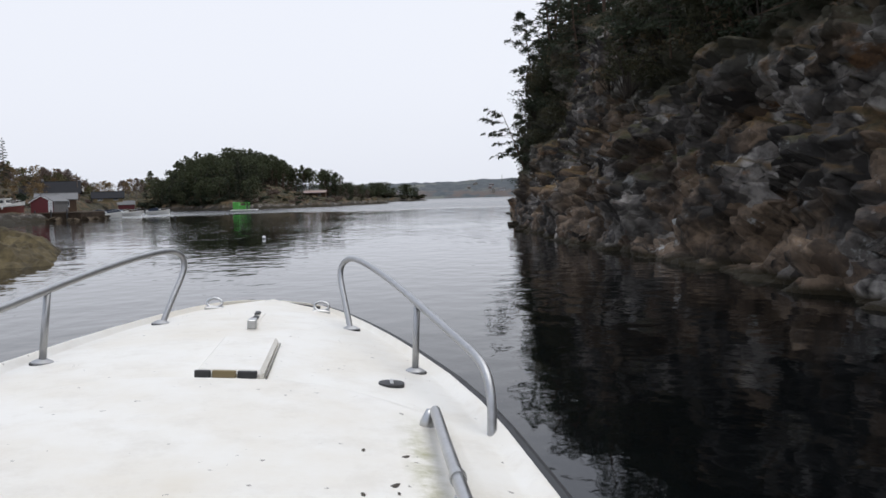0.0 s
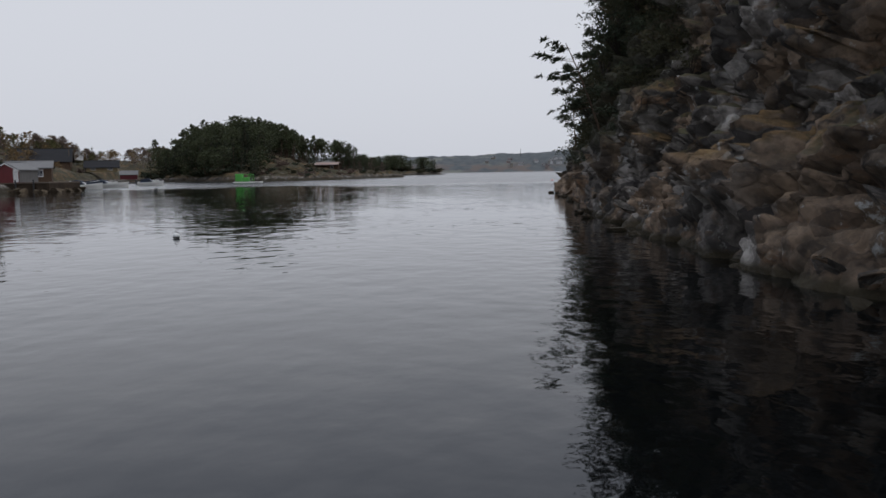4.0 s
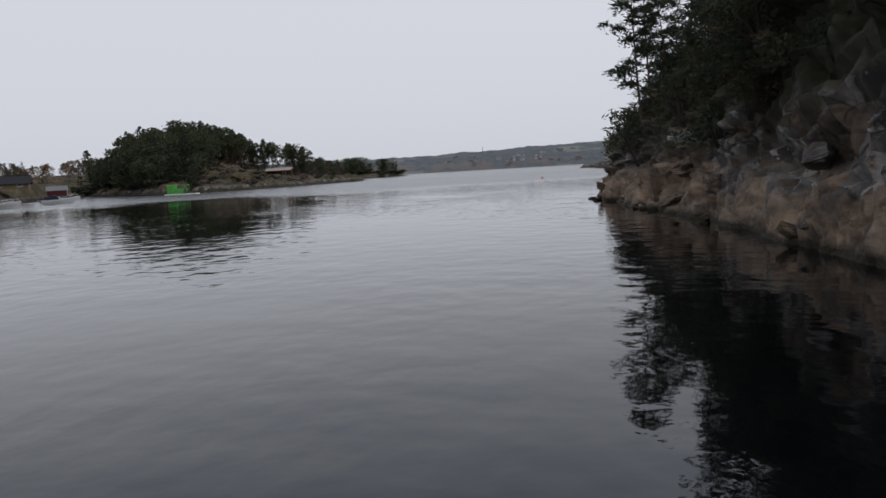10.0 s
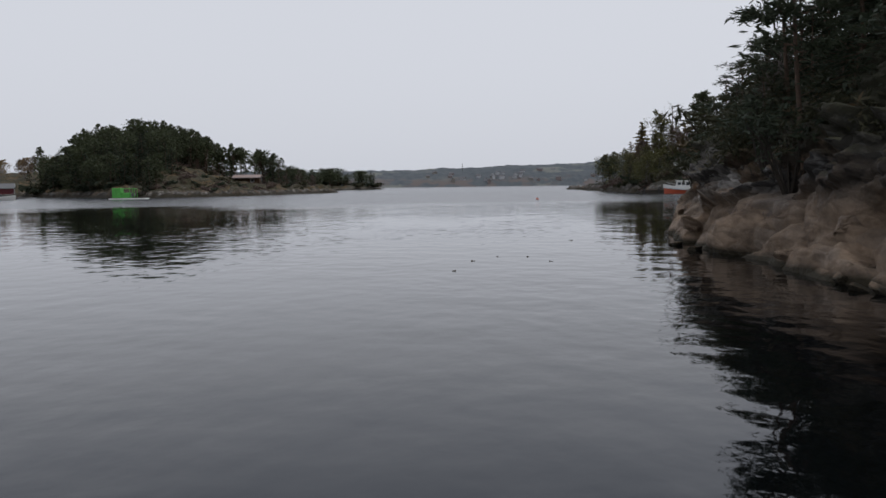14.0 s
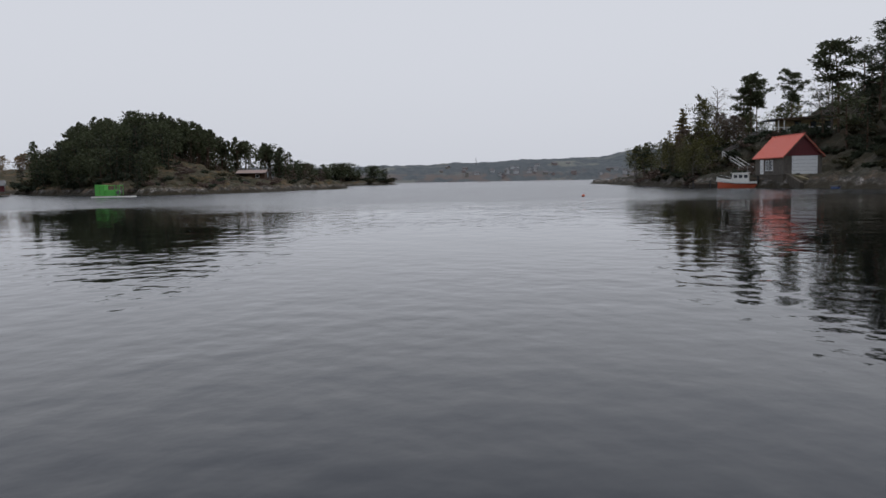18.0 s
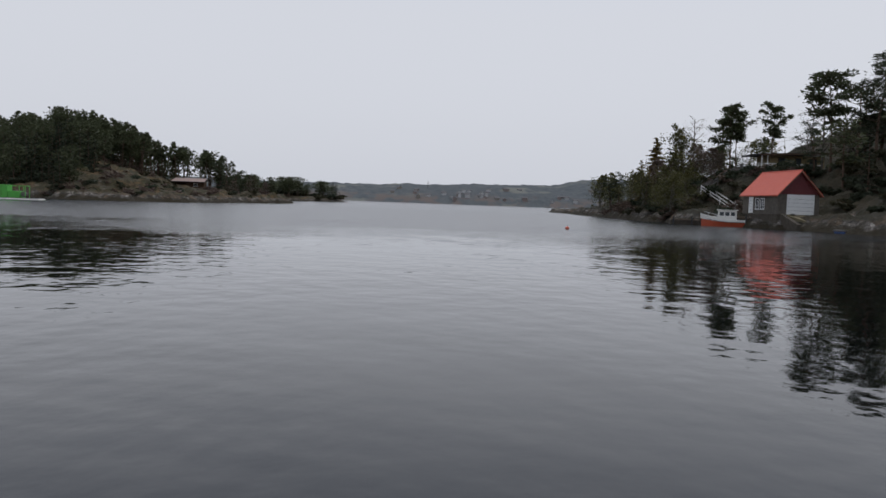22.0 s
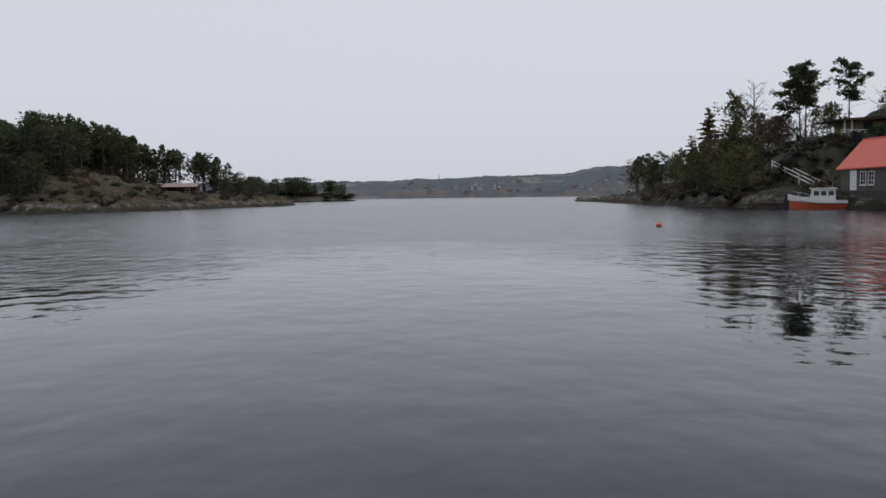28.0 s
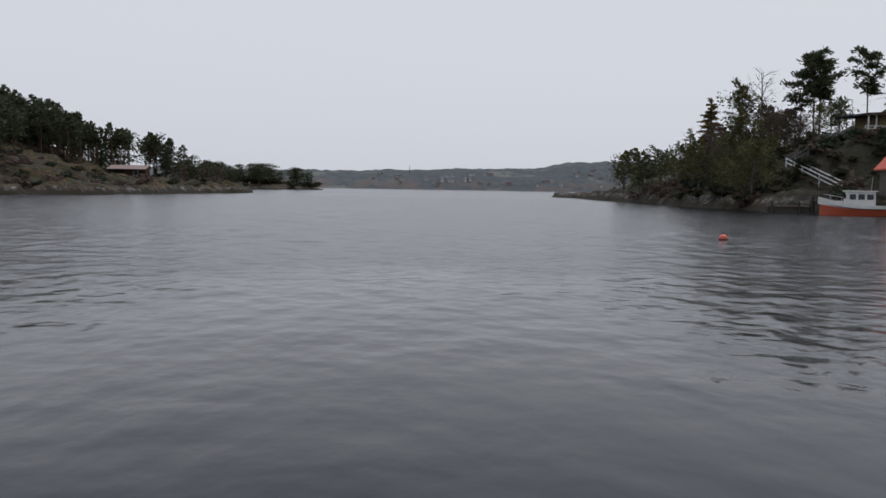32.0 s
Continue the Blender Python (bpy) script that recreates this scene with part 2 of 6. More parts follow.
    h = power(n, l, power(n, l, h, power(n, l, mixed, 0.6), "ADD"), power(n, l, sharp, 0.9), "ADD")
    if green > 1:
        # tussocks and stones in the turf
        h = power(n, l, h, power(n, l, noisy(n, l, 0.9, 7, 0.75), 3.5), "ADD")
    bump(n, l, b, h, 1.0, 0.12)
    return m


def leaf_material(name, dark, light, tip=None, part_tip=0.3):
    m, n, l, b = mat(name, 0.65)
    info = n.new("ShaderNodeObjectInfo")
    isl = n.new("ShaderNodeNewGeometry")
    col = mixc(n, l, isl.outputs["Random Per Island"], dark, light)
    col = mixc(n, l, info.outputs["Random"], col, mixc(n, l, 0.5, dark, col))
    if tip:
        col = mixc(n, l, threshold(n, l, noisy(n, l, 0.8, 3), 0.72 - part_tip, 0.8 - part_tip), col, mixc(n, l, isl.outputs["Random Per Island"], tip, light))
    l.new(col, b.inputs["Base Color"])
    b.inputs["Specular IOR Level"].default_value = 0.1
    # light passes through thin leaves and needles
    through_leaf = n.new("ShaderNodeBsdfTranslucent")
    l.new(col, through_leaf.inputs["Color"])
    both = n.new("ShaderNodeMixShader")
    both.inputs["Fac"].default_value = 0.25
    l.new(b.outputs["BSDF"], both.inputs[1])
    l.new(through_leaf.outputs["BSDF"], both.inputs[2])
    l.new(both.outputs["Shader"], n["Material Output"].inputs["Surface"])
    return m


def water_material():
    """Dark calm sea: glassy lanes between patches of small ripples; ruffled by a light breeze beyond the narrows."""
    m, n, l, b = mat("sea_water", 0.03)
    b.inputs["Base Color"].default_value = (0.0016, 0.0022, 0.0026, 1)
    b.inputs["IOR"].default_value = 1.34
    b.inputs["Specular Tint"].default_value = (0.9, 0.95, 1.0, 1)
    place = n.new("ShaderNodeNewGeometry")
    xyz = n.new("ShaderNodeSeparateXYZ")
    l.new(place.outputs["Position"], xyz.inputs["Vector"])
    edge = power(n, l, xyz.outputs["Y"], power(n, l, noisy(n, l, 0.05, 4, 0.6), 60.0), "ADD")
    gust = n.new("ShaderNodeMapRange")
    gust.inputs["From Min"].default_value, gust.inputs["From Max"].default_value = 160, 178
    l.new(edge, gust.inputs["Value"])
    rough = n.new("ShaderNodeMapRange")
    rough.inputs["To Min"].default_value, rough.inputs["To Max"].default_value = 0.03, 0.2
    l.new(gust.outputs["Result"], rough.inputs["Value"])
    l.new(rough.outputs["Result"], b.inputs["Roughness"])
    lanes = n.new("ShaderNodeMapRange")
    lanes.inputs["From Min"].default_value, lanes.inputs["From Max"].default_value = 0.36, 0.62
    lanes.inputs["To Min"].default_value, lanes.inputs["To Max"].default_value = 0.22, 1.0
    l.new(noisy(n, l, 0.07, 3, 0.55, squash=(1.0, 0.6, 1)), lanes.inputs["Value"])
    patch = power(n, l, lanes.outputs["Result"], power(n, l, gust.outputs["Result"], 1.9), "ADD")
    wavelet = noisy(n, l, 1.15, 1.5, 0.5, squash=(1.25, 0.95, 1, 0, 0, 14))
    small = noisy(n, l, 3.6, 2.5, 0.5, squash=(1.2, 0.95, 1, 0, 0, -18))
    tall = power(n, l, wavelet, power(n, l, small, 0.16), "ADD")
    bump(n, l, b, power(n, l, tall, patch), 1.0, 0.032)
    return m


WATER = water_material()
ROCK = rock_material("cliff_rock", 0.55, 1.8, growth=True)
TURF = rock_material("turf_slope", 1.6, 0.3, -0.02, 1.25, 0.3)
HEATHER = rock_material("heather_slope", 1.6, 0.3, -0.02, 1.4, 0.86)
SKERRY = rock_material("weedy_rock", 0.0, 1.1)
WEED = plain("yellow_brown_seaweed", (0.19, 0.15, 0.075), (0.03, 0.023, 0.013), 2.6, 0.75, relief=0.14)
BARK = plain("pine_bark", (0.16, 0.1, 0.065), (0.06, 0.045, 0.035), 12, 0.9, relief=0.02)
GREYBARK = plain("grey_bark", (0.22, 0.2, 0.18), (0.09, 0.08, 0.07), 12, 0.9, relief=0.02)
PINE = leaf_material("pine_needles", (0.036, 0.045, 0.028), (0.066, 0.076, 0.045))
# paler than PINE: the haze over distant trees is put into the leaf colour
ISLANDPINE = leaf_material("hazed_pine_needles", (0.054, 0.063, 0.033), (0.08, 0.088, 0.045))
SPRUCE = leaf_material("spruce_needles", (0.032, 0.04, 0.026), (0.056, 0.066, 0.04))
HEATH = leaf_material("dark_shrub", (0.034, 0.035, 0.02), (0.066, 0.062, 0.034), (0.11, 0.076, 0.045), 0.16)
AUTUMN = leaf_material("autumn_leaves", (0.135, 0.09, 0.045), (0.21, 0.142, 0.066))
RUSSET = leaf_material("russet_leaves", (0.1, 0.074, 0.06), (0.165, 0.12, 0.095))
OLIVE = leaf_material("olive_leaves", (0.066, 0.066, 0.026), (0.125, 0.118, 0.046), (0.2, 0.16, 0.06), 0.12)
GOLD = leaf_material("yellowing_needles", (0.13, 0.1, 0.042), (0.22, 0.165, 0.062), (0.28, 0.22, 0.08), 0.15)
STEM = plain("dark_stems", (0.06, 0.048, 0.038), (0.03, 0.025, 0.02), 12, 0.9)
TWIG = plain("bare_twigs", (0.17, 0.15, 0.13), (0.1, 0.085, 0.075), 20, 0.9)
RED = plain("red_painted_boards", (0.16, 0.018, 0.022), (0.11, 0.015, 0.017), 5, 0.6, relief=0.004, squash=(1, 1, 0.15))
DARKRED = plain("dark_red_boards", (0.14, 0.018, 0.02), (0.09, 0.014, 0.016), 5, 0.6, relief=0.004, squash=(1, 1, 0.15))
ORANGE_TILE = plain("orange_red_roof_tile", (0.62, 0.115, 0.06), (0.45, 0.08, 0.045), 4, 0.55, relief=0.004)
WHITE = plain("white_paint", (0.78, 0.78, 0.76), (0.62, 0.62, 0.6), 4, 0.45)
BOATHOUSE_STONE = plain("brown_grey_stonework", (0.17, 0.15, 0.125), (0.085, 0.075, 0.063), 2.5, 0.9, relief=0.05)
CONCRETE = plain("grey_concrete", (0.3, 0.29, 0.27), (0.17, 0.165, 0.155), 3, 0.9, relief=0.02)
STONEWALL = plain("dark_stone", (0.13, 0.11, 0.085), (0.05, 0.043, 0.035), 2.5, 0.9, relief=0.06)
QUAYBROWN = plain("brown_weed_stained_stone", (0.085, 0.058, 0.038), (0.026, 0.02, 0.014), 1.3, 0.9, relief=0.12)
GREYROOF = plain("grey_roof_sheet", (0.2, 0.195, 0.19), (0.13, 0.13, 0.13), 3, 0.7)
DARKROOF = plain("dark_roof_tile", (0.03, 0.03, 0.032), (0.02, 0.02, 0.022), 3, 0.9)
OCHRE = plain("ochre_boards", (0.27, 0.21, 0.115), (0.2, 0.155, 0.085), 4, 0.7)
BROWNBOARD = plain("brown_boards", (0.12, 0.075, 0.045), (0.07, 0.045, 0.03), 5, 0.8, squash=(1, 1, 0.15))
GREYBOARD = plain("grey_boards", (0.2, 0.19, 0.18), (0.11, 0.105, 0.1), 5, 0.8, squash=(1, 1, 0.15))
MOSSY = plain("mossy_tan_concrete", (0.26, 0.215, 0.135), (0.13, 0.115, 0.07), 2.0, 0.9, relief=0.02)
TIMBER = plain("weathered_timber", (0.2, 0.16, 0.12), (0.09, 0.07, 0.055), 6, 0.85, relief=0.01, squash=(1, 1, 0.2))
GREEN = plain("bright_green_cladding", (0.1, 0.44, 0.065), (0.075, 0.34, 0.05), 3, 0.6)
HULLORANGE = plain("orange_hull_paint", (0.55, 0.1, 0.04), (0.4, 0.075, 0.035), 3, 0.4)
BROWNRED = plain("red_brown_hull_paint", (0.2, 0.05, 0.035), (0.12, 0.035, 0.025), 3, 0.5)
HULLWHITE = plain("white_hull_paint", (0.76, 0.75, 0.7), (0.6, 0.58, 0.53), 3, 0.4)
BLACK = plain("black_rubber", (0.02, 0.02, 0.02), (0.035, 0.035, 0.035), 8, 0.6)
NAVY = plain("dark_blue_grey_canvas", (0.04, 0.05, 0.075), (0.028, 0.035, 0.05), 6, 0.8)
STEEL = plain("brushed_steel", (0.55, 0.55, 0.54), (0.4, 0.4, 0.4), 30, 0.35, 0.9)
ALU = plain("dull_aluminium", (0.5, 0.5, 0.5), (0.36, 0.36, 0.36), 30, 0.5, 0.85)
MAHOGANY = plain("varnished_mahogany", (0.17, 0.055, 0.03), (0.08, 0.03, 0.018), 8, 0.35, squash=(1, 1, 0.1))
BUOYRED = plain("orange_red_plastic", (0.72, 0.13, 0.07), (0.5, 0.09, 0.05), 8, 0.45)


def glass_material():
    m, n, l, b = mat("window_glass", 0.06)
    b.inputs["Base Color"].default_value = (0.03, 0.035, 0.04, 1)
    return m


GLASS = glass_material()


def gelcoat_material():
    """Worn white deck: cream stains, pinholes and a little green growth."""
    m, n, l, b = mat("worn_white_gelcoat", 0.5)
    stain = noisy(n, l, 1.6, 5, 0.65)
    col = mixc(n, l, threshold(n, l, stain, 0.4, 0.75), (0.74, 0.715, 0.655), (0.655, 0.6, 0.5))
    grime = noisy(n, l, 5.5, 7, 0.72)
    col = mixc(n, l, power(n, l, threshold(n, l, grime, 0.5, 0.72), 0.35), col, (0.5, 0.45, 0.37))
    specks = noisy(n, l, 26, 3, 0.5)
    col = mixc(n, l, threshold(n, l, specks, 0.722, 0.735), col, (0.22, 0.2, 0.17))
    # green growth along the grab rail
    tc = n.new("ShaderNodeTexCoord")
    xyz = n.new("ShaderNodeSeparateXYZ")
    l.new(tc.outputs["Object"], xyz.inputs["Vector"])
    off = power(n, l, power(n, l, xyz.outputs["X"], 0.735, "SUBTRACT"), 0.0, "ADD")
    near = n.new("ShaderNodeMapRange")
    near.inputs["From Min"].default_value, near.inputs["From Max"].default_value = 0.015, 0.07
    near.inputs["To Min"].default_value, near.inputs["To Max"].default_value = 0.8, 0.0
    l.new(power(n, l, off, 0.0, "ABSOLUTE"), near.inputs["Value"])
    aft = n.new("ShaderNodeMapRange")
    aft.inputs["From Min"].default_value, aft.inputs["From Max"].default_value = 2.5, 2.9
    aft.inputs["To Min"].default_value, aft.inputs["To Max"].default_value = 1.0, 0.0
    l.new(xyz.outputs["Y"], aft.inputs["Value"])
    algae = power(n, l, power(n, l, near.outputs["Result"], aft.outputs["Result"]), threshold(n, l, noisy(n, l, 9, 5, 0.7), 0.4, 0.65))
    col = mixc(n, l, algae, col, (0.3, 0.28, 0.12))
    l.new(col, b.inputs["Base Color"])
    bump(n, l, b, noisy(n, l, 70, 3), 0.25, 0.004)
    return m


GELCOAT = gelcoat_material()


# ---- mesh building ----
class Mesh:
    """Collects corners and faces of one piece."""

    def __init__(self):
        self.v, self.f = [], []

    def add(self, verts, faces):
        k = len(self.v)
        self.v += [tuple(p) for p in verts]
        self.f += [tuple(k + i for i in f) for f in faces]
        return self

    def box(self, x0, y0, z0, x1, y1, z1, b=0.0):
        """A box with edges cut by b."""
        if b <= 0:
            c = [(x, y, z) for z in (z0, z1) for y in (y0, y1) for x in (x0, x1)]
            return self.add(c, [(0, 2, 3, 1), (4, 5, 7, 6), (0, 1, 5, 4), (2, 6, 7, 3), (0, 4, 6, 2), (1, 3, 7, 5)])
        bm = bmesh.new()
        bmesh.ops.create_cube(bm, size=1)
        bmesh.ops.transform(bm, matrix=Matrix.LocRotScale(((x0 + x1) / 2, (y0 + y1) / 2, (z0 + z1) / 2), None, (x1 - x0, y1 - y0, z1 - z0)), verts=bm.verts)
        bmesh.ops.bevel(bm, geom=bm.edges[:], offset=b, segments=1, affect="EDGES")
        bm.verts.index_update()
        self.add([p.co for p in bm.verts], [[p.index for p in f.verts] for f in bm.faces])
        bm.free()
        return self

    def tube(self, pts, radii, sides=6, cap=True):
        pts = [Vector(p) for p in pts]
        radii = [float(r) for r in radii] if isinstance(radii, (list, tuple)) else [float(radii)] * len(pts)
        rings, ref = [], None
        for k, p in enumerate(pts):
            d = (pts[min(k + 1, len(pts) - 1)] - pts[max(k - 1, 0)]).normalized()
            ref = ref or (Vector((0, 0, 1)) if abs(d.z) < 0.9 else Vector((1, 0, 0)))
            u = d.cross(ref).normalized()
            w = d.cross(u).normalized()
            ref = u.cross(d) if abs(u.cross(d).dot(d)) < 0.9 else ref
            rings.append([p + radii[k] * (math.cos(a) * u + math.sin(a) * w) for a in (2 * math.pi * s / sides for s in range(sides))])
        k0 = len(self.v)
        self.v += [tuple(q) for r in rings for q in r]
        for k in range(len(pts) - 1):
            for s in range(sides):
                a, c = k0 + k * sides + s, k0 + k * sides + (s + 1) % sides
                self.f.append((a, c, c + sides, a + sides))
        if cap:
            self.f.append(tuple(range(k0 + sides - 1, k0 - 1, -1)))
            self.f.append(tuple(k0 + (len(pts) - 1) * sides + s for s in range(sides)))
        return self

    def prism(self, outline, axis, a, b):
        """An outline in the two other axes, drawn out along axis from a to b."""
        put = {"x": lambda p, t: (t, p[0], p[1]), "y": lambda p, t: (p[0], t, p[1]), "z": lambda p, t: (p[0], p[1], t)}[axis]
        n = len(outline)
        return self.add([put(p, t) for t in (a, b) for p in outline],
                        [tuple(range(n - 1, -1, -1)), tuple(range(n, 2 * n))] + [(k, (k + 1) % n, n + (k + 1) % n, n + k) for k in range(n)])

    def data(self, name, material, smooth=False):
        me = bpy.data.meshes.new(name)
        me.from_pydata(self.v, [], self.f)
        me.materials.append(material)
        if smooth:
            me.polygons.foreach_set("use_smooth", [True] * len(me.polygons))
        bm = bmesh.new()
        bm.from_mesh(me)
        bmesh.ops.recalc_face_normals(bm, faces=bm.faces[:])
        bm.to_mesh(me)
        bm.free()
        me.update()
        return me


def part(name, mesh, material, parent, label="", smooth=False, m=None):
    ob = new(name, mesh.data(name, material, smooth) if isinstance(mesh, Mesh) else mesh)
    ob.parent = parent
    if m is not None:
        ob.matrix_basis = m
    if label:
        ob["label"] = label
    return ob


def thing(name, label, category, m=None, group="", kind=""):
    ob = new(name)
    ob.empty_display_size = 0.3
    if m is not None:
        ob.matrix_basis = m
    return tagged(ob, label, category, group, kind)


def quads_mesh(name, centers, size, material, rng, flat=0.0, along=None):
    """Small leaf faces at the given places: size (long, wide), turned at random, lying flatter where flat is near 1."""
    n = len(centers)
    a = rng.normal(size=(n, 3))
    if along is not None:
        a = along + 0.55 * rng.normal(size=(n, 3))
    a[:, 2] *= 1 - flat
    a /= np.linalg.norm(a, axis=1)[:, None] + 1e-9
    b = rng.normal(size=(n, 3))
    b[:, 2] *= 1 - flat * 0.6
    b -= (a * b).sum(1)[:, None] * a
    b /= np.linalg.norm(b, axis=1)[:, None] + 1e-9
    s = rng.uniform(0.6, 1.35, (n, 1))
    a, b = a * size[0] * s * 0.5, b * size[1] * s * 0.5
    v = np.stack([centers - a, centers + b * 1.0, centers + a, centers - b], 1).reshape(-1, 3)
    me = bpy.data.meshes.new(name)
    me.vertices.add(4 * n)
    me.vertices.foreach_set("co", v.astype(np.float32).ravel())
    me.loops.add(4 * n)
    me.loops.foreach_set("vertex_index", np.arange(4 * n, dtype=np.int32))
    me.polygons.add(n)
    me.polygons.foreach_set("loop_start", np.arange(0, 4 * n, 4, dtype=np.int32))
    me.update(calc_edges=True)
    me.materials.append(material)
    return me


# ---- noise for rock forms ----
def hashed(c, seed):
    """Three numbers in 0..1 for each whole-numbered cell."""
    c = c.astype(np.int64)
    h = (c[..., 0] * 73856093) ^ (c[..., 1] * 19349663) ^ (c[..., 2] * 83492791) ^ (seed * 2654435761)
    out = []
    for k in range(3):
        h = (h ^ (h >> 13)) * 1274126177 & 0x7FFFFFFF
        h = (h ^ (h >> 16)) & 0x7FFFFFFF
        out.append((h % 100003) / 100003.0)
        h = h + 374761393 * (k + 1)
    return np.stack(out, -1)


def blocks(p, seed, tilt=0.5):
    """Broken rock: each block of a jittered lattice has its own step and tilted face; dark joints lie between them."""
    cell = np.floor(p)
    best = np.full(len(p), 9e9)
    second = best.copy()
    val = np.zeros(len(p))
    for i in (-1, 0, 1):
        for j in (-1, 0, 1):
            for k in (-1, 0, 1):
                c = cell + (i, j, k)
                off = p - (c + hashed(c, seed))
                d = (off**2).sum(1)
                r = hashed(c, seed + 7)
                v = (r[:, 0] - 0.5) + tilt * (off * (hashed(c, seed + 13) - 0.5) * 2).sum(1)
                near = d < best
                second = np.where(near, best, np.minimum(second, d))
                val = np.where(near, v, val)
                best = np.where(near, d, best)
    gap = np.sqrt(second) - np.sqrt(best)
    return val - 0.35 * np.clip(1 - gap / 0.12, 0, 1)


def soft_noise(p, seed):
    """Smooth value noise in -1..1."""
    c = np.floor(p)
    f = p - c
    f = f * f * (3 - 2 * f)
    out = 0
    for i in (0, 1):
        for j in (0, 1):
            for k in (0, 1):
                w = (f[:, 0] if i else 1 - f[:, 0]) * (f[:, 1] if j else 1 - f[:, 1]) * (f[:, 2] if k else 1 - f[:, 2])
                out = out + w * hashed(c + (i, j, k), seed)[:, 0]
    return out * 2 - 1


def grid_object(name, pos, rows, cols, material, keep=None, smooth=False):
    idx = np.arange(rows * cols).reshape(rows, cols)
    f = np.stack([idx[:-1, :-1], idx[:-1, 1:], idx[1:, 1:], idx[1:, :-1]], -1).reshape(-1, 4)
    if keep is not None:
        f = f[keep.ravel()[f].any(1)]
        used = np.unique(f)
        remap = np.full(rows * cols, -1)
        remap[used] = np.arange(len(used))
        pos, f = pos[used], remap[f]
    me = bpy.data.meshes.new(name)
    me.vertices.add(len(pos))
    me.vertices.foreach_set("co", pos.astype(np.float32).ravel())
    me.loops.add(4 * len(f))
    me.loops.foreach_set("vertex_index", f.astype(np.int32).ravel())
    me.polygons.add(len(f))
    me.polygons.foreach_set("loop_start", np.arange(0, 4 * len(f), 4, dtype=np.int32))
    if smooth:
        me.polygons.foreach_set("use_smooth", np.ones(len(f), bool))
    me.update(calc_edges=True)
    me.materials.append(material)
    return new(name, me)


# ---- water: real waves along the sound, a flat sheet to the horizon beyond ----
def build_sea():
    x0, x1, y0, y1 = -62.0, 50.0, -8.0, 300.0
    xs, ys = np.arange(x0, x1 + 0.2, 0.5), np.r_[np.arange(y0, 140, 0.5), np.arange(140, y1, 0.4)]
    gx, gy = np.meshgrid(xs, ys)
    gx, gy = gx.ravel(), gy.ravel()
    r = np.random.default_rng(8)
    swell, chop = 0 * gx, 0 * gx
    for k in range(44):
        length = math.exp(r.uniform(math.log(1.3), math.log(6.5))) if k % 2 else r.uniform(1.15, 2.3)
        turn = r.normal() * 0.85 + (0.4 if k % 3 else -0.6)
        wave = 2 * math.pi / length
        form = 1 / wave * np.sin(wave * (math.sin(turn) * gx + math.cos(turn) * gy) + r.uniform(0, 6.28)) * math.sqrt(2 / 22)
        if k % 2:
            swell += form
        else:
            chop += form
    patch = 0.75 + 0.45 * soft_noise(np.stack([gx / 12, gy / 17, 0 * gx], -1), 71)
    breeze = np.interp(gy, [0, 130, 142, 158], [0, 0, 0.016, 0.045])
    edge = np.clip(np.minimum.reduce([gx - xs[0], xs[-1] - gx, gy - ys[0], ys[-1] - gy]) / 10, 0, 1)
    edge[edge < 0.05] = 0
    z = (0.006 * swell * patch + breeze * chop) * edge
    ob = grid_object("water", np.stack([gx, gy, z], -1), len(ys), len(xs), WATER, smooth=True)
    x1, y1 = xs[-1], ys[-1]
    bm = bmesh.new()
    bm.from_mesh(ob.data)
    for a, b, c, d in ((-4000, -1500, 4000, y0), (-4000, y1, 4000, 4500), (-4000, y0, x0, y1), (x1, y0, 4000, y1)):
        bm.faces.new([bm.verts.new(p) for p in ((a, b, 0), (c, b, 0), (c, d, 0), (a, d, 0))])
    bm.to_mesh(ob.data)
    bm.free()
    tagged(ob, "dark calm sea water with small ripples", "water", kind="structure")


build_sea()
bed = Mesh()
bed.add([(-4000, -1500, -7), (4000, -1500, -7), (4000, 4500, -7), (-4000, 4500, -7)], [(0, 1, 2, 3)])
tagged(new("seabed", bed.data("seabed", SKERRY)), "dark stony sea bed under the water", "ground", kind="structure")


# ---- the cliff along the sound ----
def smooth_line(pts, step, rounds=3):
    """A polyline with its corners rounded, cut into even steps."""
    p = np.array(pts, float)
    for _ in range(rounds):
        q = [p[0]]
        for a, b in zip(p[:-1], p[1:]):
            q += [0.75 * a + 0.25 * b, 0.25 * a + 0.75 * b]
        p = np.array(q + [p[-1]])
    s = np.r_[0, np.cumsum(np.linalg.norm(np.diff(p, axis=0), axis=1))]
    t = np.arange(0, s[-1], step)
    return np.stack([np.interp(t, s, p[:, 0]), np.interp(t, s, p[:, 1])], -1)


CLIFF_FOOT = [(9, -45), (7.5, -20), (6.6, 0), (6.0, 12), (5.8, 19), (5.2, 24), (4.5, 30), (4.4, 38), (4.3, 44), (4.5, 52), (5.0, 58),
              (5.9, 65), (5.9, 70), (6.4, 75), (6.4, 82), (7.2, 87), (8.6, 91), (11.5, 98), (19, 110), (36, 139), (47, 155), (54, 170)]
# metres in from the foot, and the heights there: on the high cliff, and on the lower headland at its end
INSET = [-3.0, -0.7, 0, 0.45, 0.9, 1.3, 1.8, 2.5, 3.6, 5.5, 9, 14, 22, 34, 52, 78]
HIGH = [-3.0, -0.7, 0, 0.7, 1.5, 2.7, 4.0, 6.0, 8.5, 11.5, 15, 18, 22, 26, 24, -2]
LOW = [-3.0, -0.7, 0, 0.7, 1.4, 2.1, 2.8, 3.4, 4.2, 5.4, 7.6, 10, 13, 15, 13, -2]


